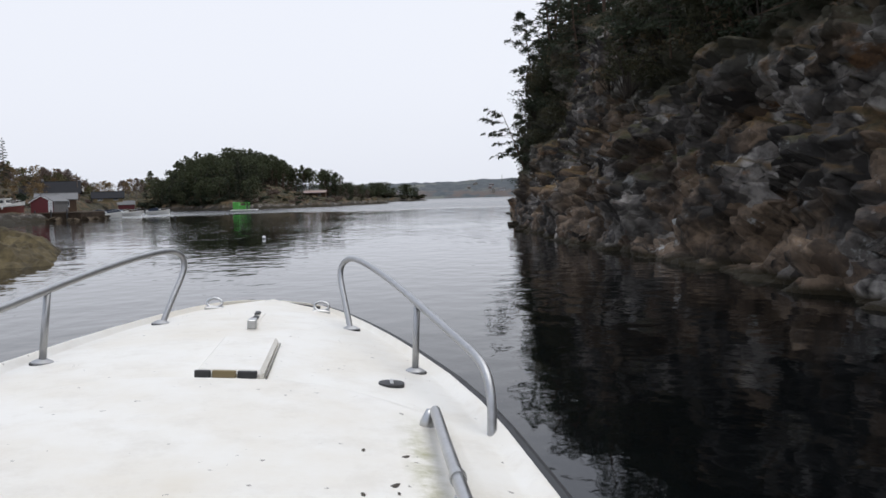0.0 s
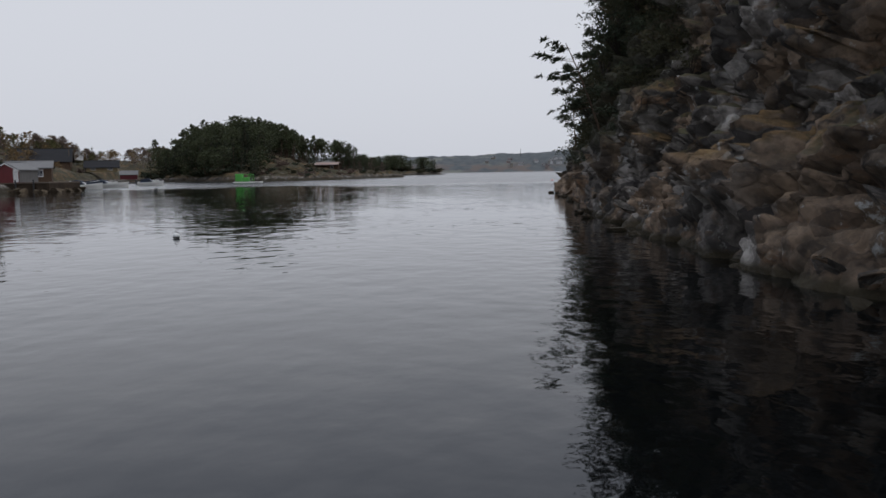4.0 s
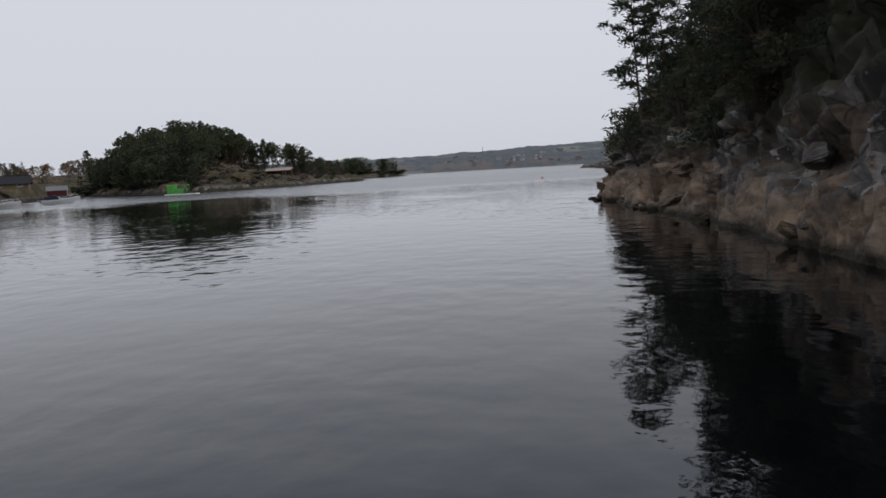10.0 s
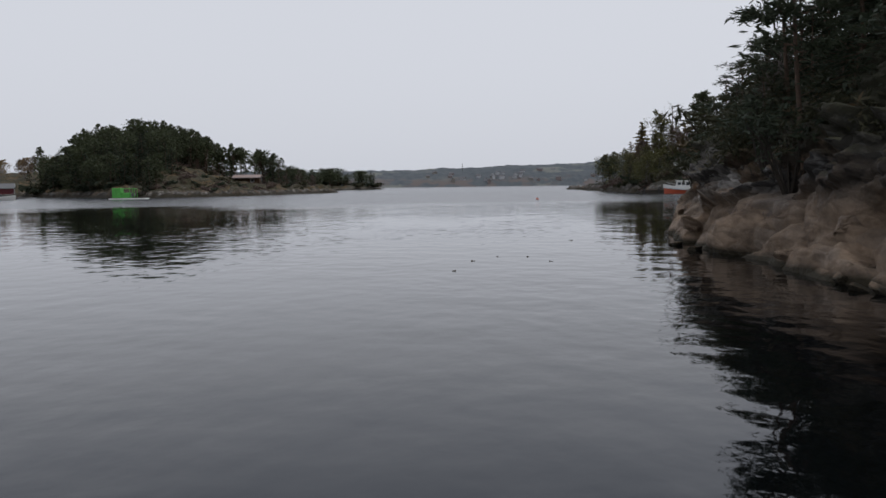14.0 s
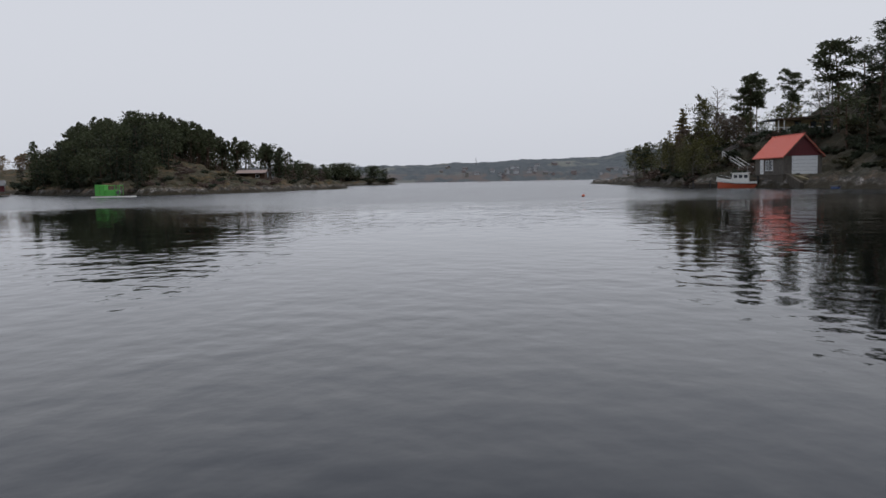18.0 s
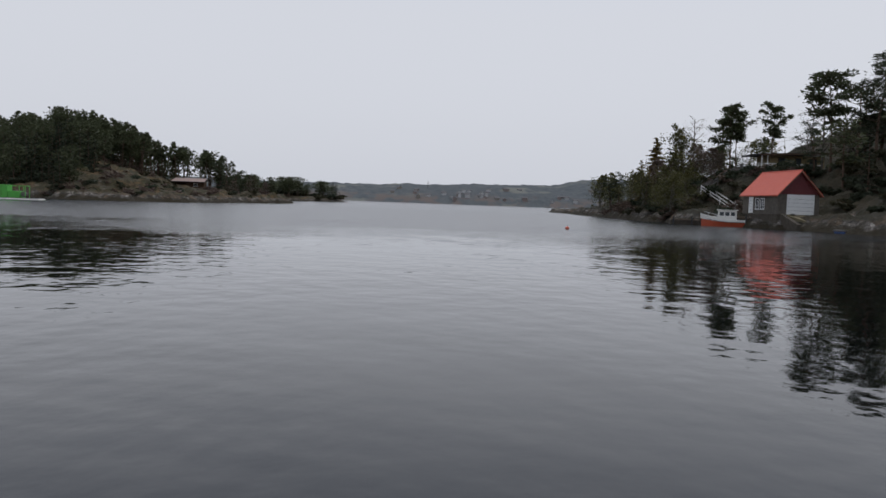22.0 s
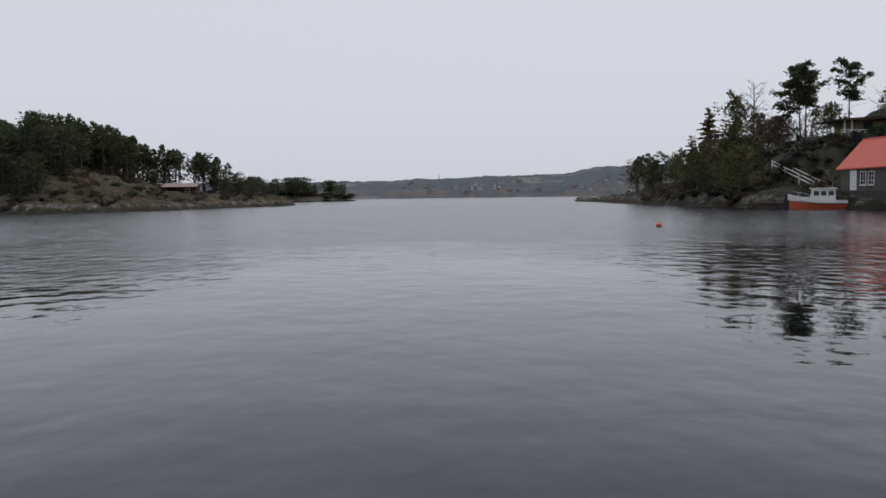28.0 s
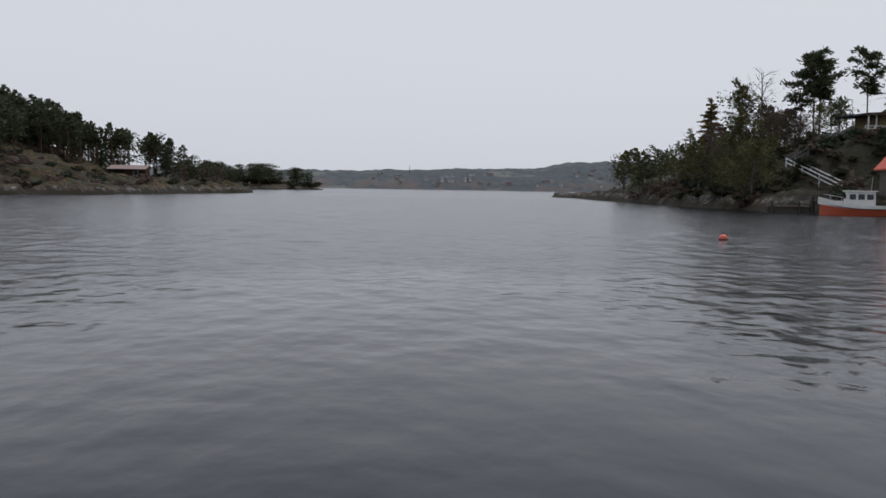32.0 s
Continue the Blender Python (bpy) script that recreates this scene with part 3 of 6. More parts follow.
def cliff_height(y, ins):
    """Height of the cliff above the sea, at y along it and ins metres in from its foot."""
    k = np.clip((y - 66) / 14, 0, 1)
    # it is steepest at the prow
    ins = np.where((ins > 0) & (ins < 6), ins + np.interp(y, [46, 51, 63, 70], [0, 1, 1, 0]) * 0.9 * ins * np.clip((6 - ins) / 5, 0, 1), ins)
    far = np.interp(y, [90, 112, 170], [1.0, 0.8, 0.65])
    a, b = np.interp(ins, INSET, HIGH), np.interp(ins, INSET, LOW)
    return np.where(b < 0, b, a * (1 - k) + b * k * far)


def cliff_frame(step):
    line = smooth_line(CLIFF_FOOT, step)
    d = np.gradient(line, axis=0)
    for _ in range(int(10 / step)):
        d[1:-1] = (d[:-2] + d[1:-1] + d[2:]) / 3
    d /= np.linalg.norm(d, axis=1)[:, None]
    inward = np.stack([d[:, 1], -d[:, 0]], -1)
    return line, inward


def build_cliff():
    line, inward = cliff_frame(0.115)
    pick = np.arange(len(line))
    near = (line[:, 1] > 8) & (line[:, 1] < 92)
    line, inward = line[near | (pick % 4 == 0)], inward[near | (pick % 4 == 0)]
    pr = np.stack([INSET, HIGH], -1)
    s = np.r_[0, np.cumsum(np.linalg.norm(np.diff(pr, axis=0), axis=1))]
    t = np.r_[np.r_[np.arange(1.5, 11.5, 0.11), np.arange(11.5, 15.5, 0.2)], np.linspace(15.7, s[-1], 30)]
    ins, z = np.interp(t, s, pr[:, 0]), np.interp(t, s, pr[:, 1])
    rows, cols = len(line), len(t)
    zz = cliff_height(line[:, 1][:, None], ins[None])
    xy = line[:, None] + inward[:, None] * ins[None, :, None]
    p = np.concatenate([xy, zz[..., None]], -1).reshape(-1, 3)
    slope = np.gradient(z) / (np.hypot(np.gradient(z), np.gradient(ins)) + 1e-6)
    flat = np.sqrt(np.clip(1 - slope**2, 0, 1))
    nrm = np.concatenate([-inward[:, None] * slope[None, :, None] * np.ones((rows, 1, 1)), np.broadcast_to(flat[None, :, None], (rows, cols, 1))], -1).reshape(-1, 3)
    # The beds dip towards the far end: long blocks that lie along the dip.
    c, sn = math.cos(radians(20)), math.sin(radians(20))
    along, across = p[:, 1] * c - p[:, 2] * sn, p[:, 1] * sn + p[:, 2] * c
    q = np.stack([p[:, 0], along, across], -1)
    # bedding: uneven slabs, each with its own step and a lean that leaves a ledge at its foot
    bed = (across + 0.5 * soft_noise(p / (3.0, 4.0, 3.0), 15)) / 0.85
    low_bed, part_up = np.floor(bed), bed - np.floor(bed)
    lane = np.floor(along / 2.6 + 0.8 * hashed(np.stack([low_bed, 0 * low_bed, 0 * low_bed], -1), 19)[:, 0])
    own = hashed(np.stack([low_bed, lane, 0 * low_bed], -1), 27)
    ledge = (own[:, 0] - 0.5) * 0.5 + (0.12 + 0.22 * own[:, 1]) * (0.5 - part_up)
    d = 1.05 * blocks(q / (2.4, 3.0, 2.3), 3, 0.6) + ledge + 0.5 * blocks(q / (0.95, 1.25, 0.9) + 31, 11, 0.7) + 0.22 * blocks(q / (0.45, 0.65, 0.42) + 57, 23, 1.0) + 0.1 * blocks(q / (0.22, 0.34, 0.17) + 91, 43, 1.0)
    d += 0.6 * soft_noise(p / (4, 6, 4), 5)
    # the washed rock of the tide belt past the prow is rounder and smoother
    washed = np.clip((p[:, 1] - 52) / 12, 0, 1) * np.clip((1.9 - p[:, 2]) / 0.7, 0, 1)
    round_form = 0.8 * blocks(p / (2.6, 3.4, 2.4) + 77, 37, 0.8) + 0.3 * soft_noise(p / (1.2, 1.4, 1.0), 35) + 0.3 * blocks(q / (0.9, 2.2, 0.6) + 13, 49, 0.8) + 0.1 * soft_noise(p / 0.45, 39) + 0.15
    d = d * (1 - washed) + round_form * washed
    belt = np.clip((p[:, 2] + 0.6) / 1.6, 0.3, 1)
    top = np.clip((17 - p[:, 2]) / 6, 0.3, 1)
    p = p + nrm * (d * belt * top)[:, None]
    ob = grid_object("cliff", p, rows, cols, ROCK)
    return tagged(ob, "steep grey and rust-brown broken rock cliff rising from the sea", "cliff", kind="structure")


build_cliff()


# ---- the other land ----
def outline_distance(poly, x, y):
    """Metres inside a closed outline; below zero outside it."""
    a = np.array(poly, float)
    b = np.roll(a, -1, 0)
    best, inside = np.full(x.shape, 9e9), np.zeros(x.shape, bool)
    for (x0, y0), (x1, y1) in zip(a, b):
        dx, dy = x1 - x0, y1 - y0
        t = np.clip(((x - x0) * dx + (y - y0) * dy) / (dx * dx + dy * dy), 0, 1)
        best = np.minimum(best, np.hypot(x - x0 - t * dx, y - y0 - t * dy))
        cross = (y0 > y) != (y1 > y)
        inside ^= cross & (x < dx * (y - y0) / (dy if abs(dy) > 1e-9 else 1e-9) + x0)
    return np.where(inside, best, -best)


class Land:
    def __init__(self, name, label, poly, rise, step, material, rough=0.5, seed=1, category="hillside", lumps=1.0):
        self.poly, self.rise, self.rough, self.seed, self.lumps = poly, rise, rough, seed, lumps
        a = np.array(poly)
        xs, ys = np.arange(a[:, 0].min() - 6, a[:, 0].max() + 6, step), np.arange(a[:, 1].min() - 6, a[:, 1].max() + 6, step)
        gx, gy = np.meshgrid(xs, ys)
        d, z = self.form(gx.ravel(), gy.ravel())
        ob = grid_object(name, np.stack([gx.ravel(), gy.ravel(), z], -1), len(ys), len(xs), material, d > -4.5)
        tagged(ob, label, category, kind="structure")

    def form(self, x, y):
        wob = np.stack([x / 9, y / 9, 0 * x], -1)
        d = outline_distance(self.poly, x + 1.6 * self.rough * soft_noise(wob, self.seed + 2), y + 1.6 * self.rough * soft_noise(wob + 40, self.seed + 3))
        z = np.where(d < 0, d * 0.6, self.rise(d, x, y))
        p = np.stack([x, y, 0 * x], -1) * self.lumps
        bumpy = blocks(p / (6, 5, 3), self.seed, 0.9) + 0.5 * blocks(p / (2.6, 2.2, 2) + 9, self.seed + 5, 0.9) + 0.8 * soft_noise(p / 12, self.seed + 8) + 0.4 * blocks(p / (1.5, 1.2, 1) + 23, self.seed + 11, 1.0)
        return d, z + self.rough * bumpy * np.clip((d + 2) / 4, 0, 1)

    def z(self, x, y):
        return float(self.form(np.array([float(x)]), np.array([float(y)]))[1][0])


def lowest(*heights):
    return np.minimum.reduce([h + 0 * heights[0] for h in heights])


def hump(x, y, cx, cy, rx, ry, h):
    return h * np.exp(-(((x - cx) / rx) ** 2 + ((y - cy) / ry) ** 2))


ISLAND = Land("island_ground", "rocky island with brown grass and pale shore rock",
              [(-130, 345), (-120, 325), (-95, 290), (-74, 264), (-57, 247), (-45, 246), (-38, 264), (-34, 298), (-23, 340), (-28, 366), (-50, 400), (-95, 425), (-135, 410), (-142, 375)],
              lambda d, x, y: np.minimum(0.05 + d * 1.1, 1.35 + d * 0.015) + np.clip(d / 15, 0, 1) * (hump(x, y, -87, 335, 24, 48, 10.5) + hump(x, y, -68, 290, 12, 26, 3.0)), 0.9, TURF, 1.0, 3)
RIGHT = Land("boathouse_shore_ground", "steep shore with rock, heather and turf behind the boathouse",
             [(60, 158), (52, 166), (50.5, 176), (49, 186), (47.6, 189), (46.8, 197), (45.5, 203), (43.6, 209), (43.4, 220), (44.8, 235), (47.5, 258), (50, 285), (54.5, 322), (59, 358), (64, 366), (72, 362),
              (95, 330), (150, 300), (170, 160), (90, 150)],
             lambda d, x, y: lowest(0.2 + d * 1.1, np.interp(y, [150, 175, 200, 235, 260, 300, 330, 360], [2.0, 2.0, 1.8, 2.3, 2.0, 1.4, 0.7, 0.5])
                                     + np.clip(d - np.interp(y, [195, 203, 212, 221, 226], [4, 9.5, 10.5, 5, 4]), 0, 60) * np.interp(y, [150, 195, 203, 212, 221, 250, 300, 340], [0.35, 0.45, 0.8, 0.8, 0.6, 0.34, 0.2, 0.05]),
                                     8.3 + 0.5 * np.clip(x - 73, 0, 80) + np.where(y < 200, (200 - y) * 0.3, 0) + np.where(y > 229, (y - 229) * 0.3, 0)), 0.62, HEATHER, 0.75, 17)
LEFT = Land("harbour_shore_ground", "low rocky harbour shore with turf and bare rock",
            [(-60, 40), (-55, 80), (-60, 100), (-62, 128), (-66, 146), (-72, 160), (-84, 195), (-98, 240), (-122, 300), (-142, 345), (-150, 392), (-132, 440), (-92, 500), (-90, 545), (-330, 545), (-330, 30)],
            lambda d, x, y: np.minimum(0.2 + d * 0.8, 1.3 + d * 0.035) + hump(x, y, -86, 178, 10, 16, 2.6) + hump(x, y, -165, 265, 55, 75, 8.5) + hump(x, y, -125, 235, 25, 40, 2.5) + hump(x, y, -170, 450, 60, 60, 7), 2.2, TURF, 0.7, 29)
SKERRY_NEAR = Land("weedy_skerry", "low rock covered with yellow-brown seaweed at the water's edge",
                   [(-13.2, 25.5), (-14.5, 24), (-26, 22), (-34, 30), (-30, 42), (-20, 39.5), (-15.5, 31)],
                   lambda d, x, y: np.minimum(0.05 + d * 0.45, 0.5 + 0.03 * d), 0.16, WEED, 0.5, 41, "rock", 3.6)
SPIT = Land("grassy_spit", "flat grassy rock spit with yellow grass", [(56, 352), (63, 361), (76, 356), (84, 330), (66, 318), (55, 325)],
            lambda d, x, y: np.minimum(0.15 + d * 0.7, 1.1 + 0.02 * d), 0.8, TURF, 0.3, 53)
ISLET = Land("wooded_islet_ground", "low wooded islet of dark rock", [(-95, 590), (-60, 575), (-30, 590), (-14, 612), (-20, 640), (-60, 660), (-100, 650)],
             lambda d, x, y: np.minimum(0.3 + d * 0.3, 2.5 + 0.02 * d), 4, TURF, 0.6, 61)


def ridge_profile(x, knots):
    return np.interp(x, [k[0] for k in knots], [k[1] for k in knots])


# ---- the far side of the fjord ----
FAR_TOP = [(-1200, 40), (-500, 36), (-120, 34), (0, 36), (80, 37), (150, 39), (225, 47), (270, 44), (330, 46), (365, 45), (430, 58), (520, 68), (700, 62), (1500, 70)]
far_xs, far_ys = np.arange(-900, 1300, 6.5), np.r_[np.arange(1470, 1720, 8.0), np.arange(1720, 2000, 20.0)]
gx, gy = np.meshgrid(far_xs, far_ys)
gx, gy = gx.ravel(), gy.ravel()
flat_xy = np.stack([gx, gy, 0 * gx], -1)
depth = gy - 1500 - 20 * soft_noise(np.stack([gx / 120, 0 * gx, 0 * gx], -1), 4)
gz = ridge_profile(gx, FAR_TOP) * (1 - np.exp(-np.clip(depth, 0, None) / 80)) * (0.92 + 0.08 * soft_noise(flat_xy / 70, 6))
gz = np.where(depth < 0, depth * 0.1, gz + np.clip(depth / 20, 0, 1) * (2.2 * soft_noise(flat_xy / 13, 16) + 1.2 * soft_noise(flat_xy / 7, 26) + 2.0))
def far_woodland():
    """Wooded hills, haze mixed into the colour: dark woods, paler clearings, rust-brown groves near the shore."""
    m, n, l, b = mat("haze_tinted_woodland", 0.95)
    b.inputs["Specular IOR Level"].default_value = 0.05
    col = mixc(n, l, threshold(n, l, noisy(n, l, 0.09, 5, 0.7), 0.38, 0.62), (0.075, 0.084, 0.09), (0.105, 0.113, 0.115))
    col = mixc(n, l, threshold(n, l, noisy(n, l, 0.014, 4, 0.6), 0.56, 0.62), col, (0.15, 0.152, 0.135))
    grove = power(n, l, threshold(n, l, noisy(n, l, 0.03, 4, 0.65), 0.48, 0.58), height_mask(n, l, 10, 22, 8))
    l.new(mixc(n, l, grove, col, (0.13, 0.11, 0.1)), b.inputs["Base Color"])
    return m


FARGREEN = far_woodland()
tagged(grid_object("backdrop_hills", np.stack([gx, gy, gz], -1), len(far_ys), len(far_xs), FARGREEN), "low wooded hills on the far shore with haze in their colour", "hills", kind="structure")


def far_z(x, y):
    k = int(np.argmin((gx - x) ** 2 + (gy - y) ** 2))
    return float(gz[k])


# ---- trees: a few of each kind are built, the rest share their meshes ----
FORMS = {
    # limbs, where the crown begins, reach, branchlets of a limb, spread of a tuft, tufts' flatness, needles of a tuft
    "pine": (20, 0.3, 0.25, 4, 0.038, 0.45, 22),
    "high_pine": (18, 0.52, 0.23, 5, 0.042, 0.42, 22),
    "swept": (13, 0.3, 0.36, 4, 0.024, 0.14, 18),
    "tier": (16, 0.34, 0.23, 5, 0.036, 0.3, 36),
    "wood_pine": (17, 0.36, 0.19, 2, 0.09, 0.6, 12),
    "wood_high": (14, 0.55, 0.19, 2, 0.075, 0.5, 14),
    "spruce": (42, 0.06, 0.2, 0, 0, 0, 32),
    "wood_spruce": (28, 0.04, 0.19, 0, 0, 0, 17),
    "broad": (24, 0.2, 0.3, 4, 0, 0, 19),
    "wood_broad": (12, 0.16, 0.32, 3, 0, 0, 11),
}


def limb_tree(seed, h, kind, fine=True):
    """Trunk, limbs and crown of a tree of height h. Returns (wood mesh, places of leaves, ways they point)."""
    rng = np.random.default_rng(seed)
    wood, leaves, ways = Mesh(), [], []
    n, first, reach, twigs, spread, flat, per = FORMS[kind]
    needle, cone = "pine" in kind or kind in ("tier", "swept"), "spruce" in kind
    lean = rng.normal(size=2) * (0.02 if cone else 0.06) * h
    bend = rng.normal(size=2) * (0.004 if cone else 0.022) * h
    trunk = [(lean[0] * t * t + bend[0] * math.sin(4 * t), lean[1] * t * t + bend[1] * math.sin(5 * t), h * t) for t in np.linspace(0, 0.97, 9)]
    r0 = h * (0.011 if kind in ("tier", "swept", "high_pine") else 0.014)
    wood.tube(trunk, [r0 * (1 - 0.85 * t) + 0.012 for t in np.linspace(0, 1, 9)], 7)

    def on_trunk(t):
        k = min(int(t / 0.97 * 8), 7)
        f = t / 0.97 * 8 - k
        return np.array(trunk[k]) * (1 - f) + np.array(trunk[k + 1]) * f

    if needle:
        # a few dead stubs under the crown
        for k in range(5):
            a, az = on_trunk(first * rng.uniform(0.5, 1)), rng.uniform(0, 6.28)
            wood.tube([a, a + np.array([math.cos(az), math.sin(az), rng.uniform(-0.2, 0.3)]) * h * rng.uniform(0.03, 0.09)], [r0 * 0.18, 0.006], 3, False)
    for k in range(n):
        t = first + (0.97 - first) * (k + rng.uniform(0, 0.9)) / n
        u = (t - first) / (1 - first)
        az = math.pi + rng.normal() * 0.5 if kind == "swept" and k % 4 else k * 2.4 + rng.uniform(-0.7, 0.7)
        if cone:
            length, up = h * reach * (1 - u) ** 0.85 * rng.uniform(0.75, 1.2) + 0.15, -0.28 + 0.55 * u
        elif needle:
            length, up = h * reach * (math.sin(math.pi * (0.22 + 0.72 * u)) ** 0.7) * rng.uniform(0.45, 1.3), (0.02 if kind in ("tier", "swept") else 0.12) + 0.5 * u * u + rng.normal() * 0.1
        else:
            length, up = h * reach * (1.05 - u) ** 0.6 * rng.uniform(0.6, 1.2), 0.5 + 0.6 * u
        a = on_trunk(t)
        way = np.array([math.cos(az), math.sin(az), up])
        way /= np.linalg.norm(way)
        side = np.cross(way, (0, 0, 1))
        sag = np.array([0, 0, 0.14 * length * (1 if not cone else -0.8)])
        mid, end = a + way * length * 0.55 + sag * 0.2, a + way * length + sag
        wood.tube([a, mid, end], [r0 * 0.32 * (1 - 0.6 * u) + 0.006, r0 * 0.2 * (1 - 0.6 * u) + 0.005, 0.005], 3, False)
        if needle:
            for q in range(twigs + 1):
                s = 1.0 if q == 0 else rng.uniform(0.35, 0.95)
                c = a + (end - a) * s + sag * s * (s - 1) + (side * rng.choice((-1, 1)) * rng.uniform(0.12, 0.4) * length * (1.15 - s) + (0, 0, rng.uniform(0, 0.06) * length) if q else 0)
                if q and fine:
                    wood.tube([a + (end - a) * max(0.2, s - 0.2), c], [0.004 + r0 * 0.06, 0.004], 3, False)
                rr = spread * h * rng.uniform(0.6, 1.35)
                p = rng.normal(size=(per, 3)).clip(-1.5, 1.5) * (rr, rr, rr * flat)
                p[:, 2] = abs(p[:, 2]) - 0.2 * rr * flat - 0.25 * (p[:, 0] ** 2 + p[:, 1] ** 2) / rr
                leaves.append(c + p)
                ways.append(p / (np.linalg.norm(p, axis=1)[:, None] + 1e-6) + way * 0.5 + (0, 0, 0.35))
        elif cone:
            m = int(per * (0.4 + 1.0 * (1 - u)))
            s = rng.uniform(0.12, 1.03, (m, 1))
            q = a + (end - a) * s + side * rng.normal(size=(m, 1)) * 0.17 * length * (1.1 - s) + (0, 0, -1) * rng.uniform(0, 0.13, (m, 1)) * length
            leaves.append(q)
            ways.append(np.tile(way, (m, 1)) + side * rng.normal(size=(m, 1)) * 0.7 + (0, 0, -0.25))
        else:
            for _ in range(twigs):
                b2 = a + (end - a) * rng.uniform(0.35, 0.95)
                w2 = way + rng.normal(size=3) * 0.6
                w2 /= np.linalg.norm(w2)
                e2 = b2 + w2 * length * rng.uniform(0.3, 0.6)
                wood.tube([b2, e2], [0.01 + 0.001 * h, 0.004], 3, False)
                for _ in range(2 if fine else 0):
                    w3 = w2 + rng.normal(size=3) * 0.6
                    wood.tube([e2 - (e2 - b2) * rng.uniform(0.1, 0.6), e2 + w3 * length * 0.22], [0.007, 0.003], 3, False)
                q = rng.normal(size=(per, 3)).clip(-1.7, 1.7) * length * (0.32 if kind == "wood_broad" else 0.2)
                leaves.append(e2 + q)
                ways.append(rng.normal(size=(per, 3)))
    return wood, np.concatenate(leaves), np.concatenate(ways), rng


def tree(name, seed, h, kind, leaf, bark, label, category, leaf_size, share=1.0, flat=0.3, fine=True):
    wood, c, w, rng = limb_tree(seed, h, kind, fine)
    keep = rng.uniform(size=len(c)) < share
    ob = thing(name, label, category)
    part("trunk", wood, bark, ob)
    if keep.sum() > 20:
        part("crown", quads_mesh("crown", c[keep], leaf_size, leaf, rng, flat, w[keep]), leaf, ob)
    return ob


def shrub(name, seed, r, leaf, label, category="shrub", per=34, size=(0.2, 0.052)):
    """Many stems and a low ragged dome of small leaves."""
    rng = np.random.default_rng(seed)
    ob = thing(name, label, category)
    wood, c = Mesh(), []
    for k in range(9):
        az, out = rng.uniform(0, 6.28), rng.uniform(0.1, 0.85) * r
        top = np.array([math.cos(az) * out, math.sin(az) * out, r * rng.uniform(0.35, 1.05)])
        wood.tube([(0.1 * top[0], 0.1 * top[1], -0.4), top * 0.6, top], [0.03 * r, 0.02 * r, 0.006], 4, False)
        m = per
        q = rng.normal(size=(m, 3))
        q = q / np.linalg.norm(q, axis=1)[:, None] * rng.uniform(0.25, 1, (m, 1)) * r * rng.uniform(0.3, 0.5) * (1.1, 1.1, 0.7)
        c.append(top + q)
    part("stem", wood, STEM, ob)
    part("foliage", quads_mesh("foliage", np.concatenate(c), size, leaf, rng, 0.2), leaf, ob)
    return ob


MAKERS = {}
for k in range(4):
    MAKERS[f"pine{k}"] = lambda k=k: tree("pine_tree", 10 + k, 8.0, "pine", PINE, BARK, "dark green pine with layered ragged branches", "tree", (0.34, 0.07))
for k in range(3):
    MAKERS[f"spruce{k}"] = lambda k=k: tree("spruce_tree", 30 + k, 8.0, "spruce", SPRUCE, BARK, "dense dark green spruce tree", "tree", (0.36, 0.085))
    MAKERS[f"leafy{k}"] = lambda k=k: tree("autumn_tree", 50 + k, 8.0, "broad", (AUTUMN, OLIVE, RUSSET)[k], GREYBARK, ("tree with thin ochre-brown autumn leaves", "olive-green tree with thinning leaves", "tree with thin russet-brown autumn leaves")[k], "tree", (0.28, 0.16), 0.9)
    MAKERS[f"shrub{k}"] = lambda k=k: shrub("shrub", 90 + k, 1.0, (HEATH, SPRUCE, HEATH)[k], ("dark green and brown shrub on the rock", "dark green juniper bush on the rock", "dark brownish heather shrub on the rock")[k])
    MAKERS[f"low{k}"] = lambda k=k: shrub("shrub", 96 + k, 1.0, (HEATH, SPRUCE, RUSSET)[k], ("low dark green and brown bush", "low dark green juniper bush", "low rust-brown autumn bush")[k], per=20, size=(0.42, 0.17))
    MAKERS[f"grove{k}"] = lambda k=k: tree("autumn_tree", 170 + k, 8.0, "wood_broad", (AUTUMN, OLIVE, RUSSET)[k], GREYBARK, ("tree with ochre-brown autumn leaves", "olive-green tree of the harbour wood", "tree with russet-brown autumn leaves")[k], "tree", (0.56, 0.36), fine=False)
for k in range(2):
    MAKERS[f"bare{k}"] = lambda k=k: tree("bare_tree", 70 + k, 8.0, "broad", OLIVE, TWIG, "leafless grey tree with fine twigs", "tree", (0.2, 0.1), 0.0)
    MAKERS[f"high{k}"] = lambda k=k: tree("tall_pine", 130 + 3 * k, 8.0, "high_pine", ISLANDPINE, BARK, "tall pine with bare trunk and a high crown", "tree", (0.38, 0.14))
    if k == 0:
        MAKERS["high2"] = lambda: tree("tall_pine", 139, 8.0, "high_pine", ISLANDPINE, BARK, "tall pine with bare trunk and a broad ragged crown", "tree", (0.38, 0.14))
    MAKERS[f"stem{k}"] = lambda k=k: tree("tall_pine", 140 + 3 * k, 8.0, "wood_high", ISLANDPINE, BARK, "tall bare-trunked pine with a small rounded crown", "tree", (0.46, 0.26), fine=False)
    MAKERS[f"tier{k}"] = lambda k=k: tree("pine_tree", 210 + k, 8.0, "tier", PINE, BARK, ("pine leaning out over the water from the rock", "open pine with layered branches against the sky")[k], "tree", (0.34, 0.07))
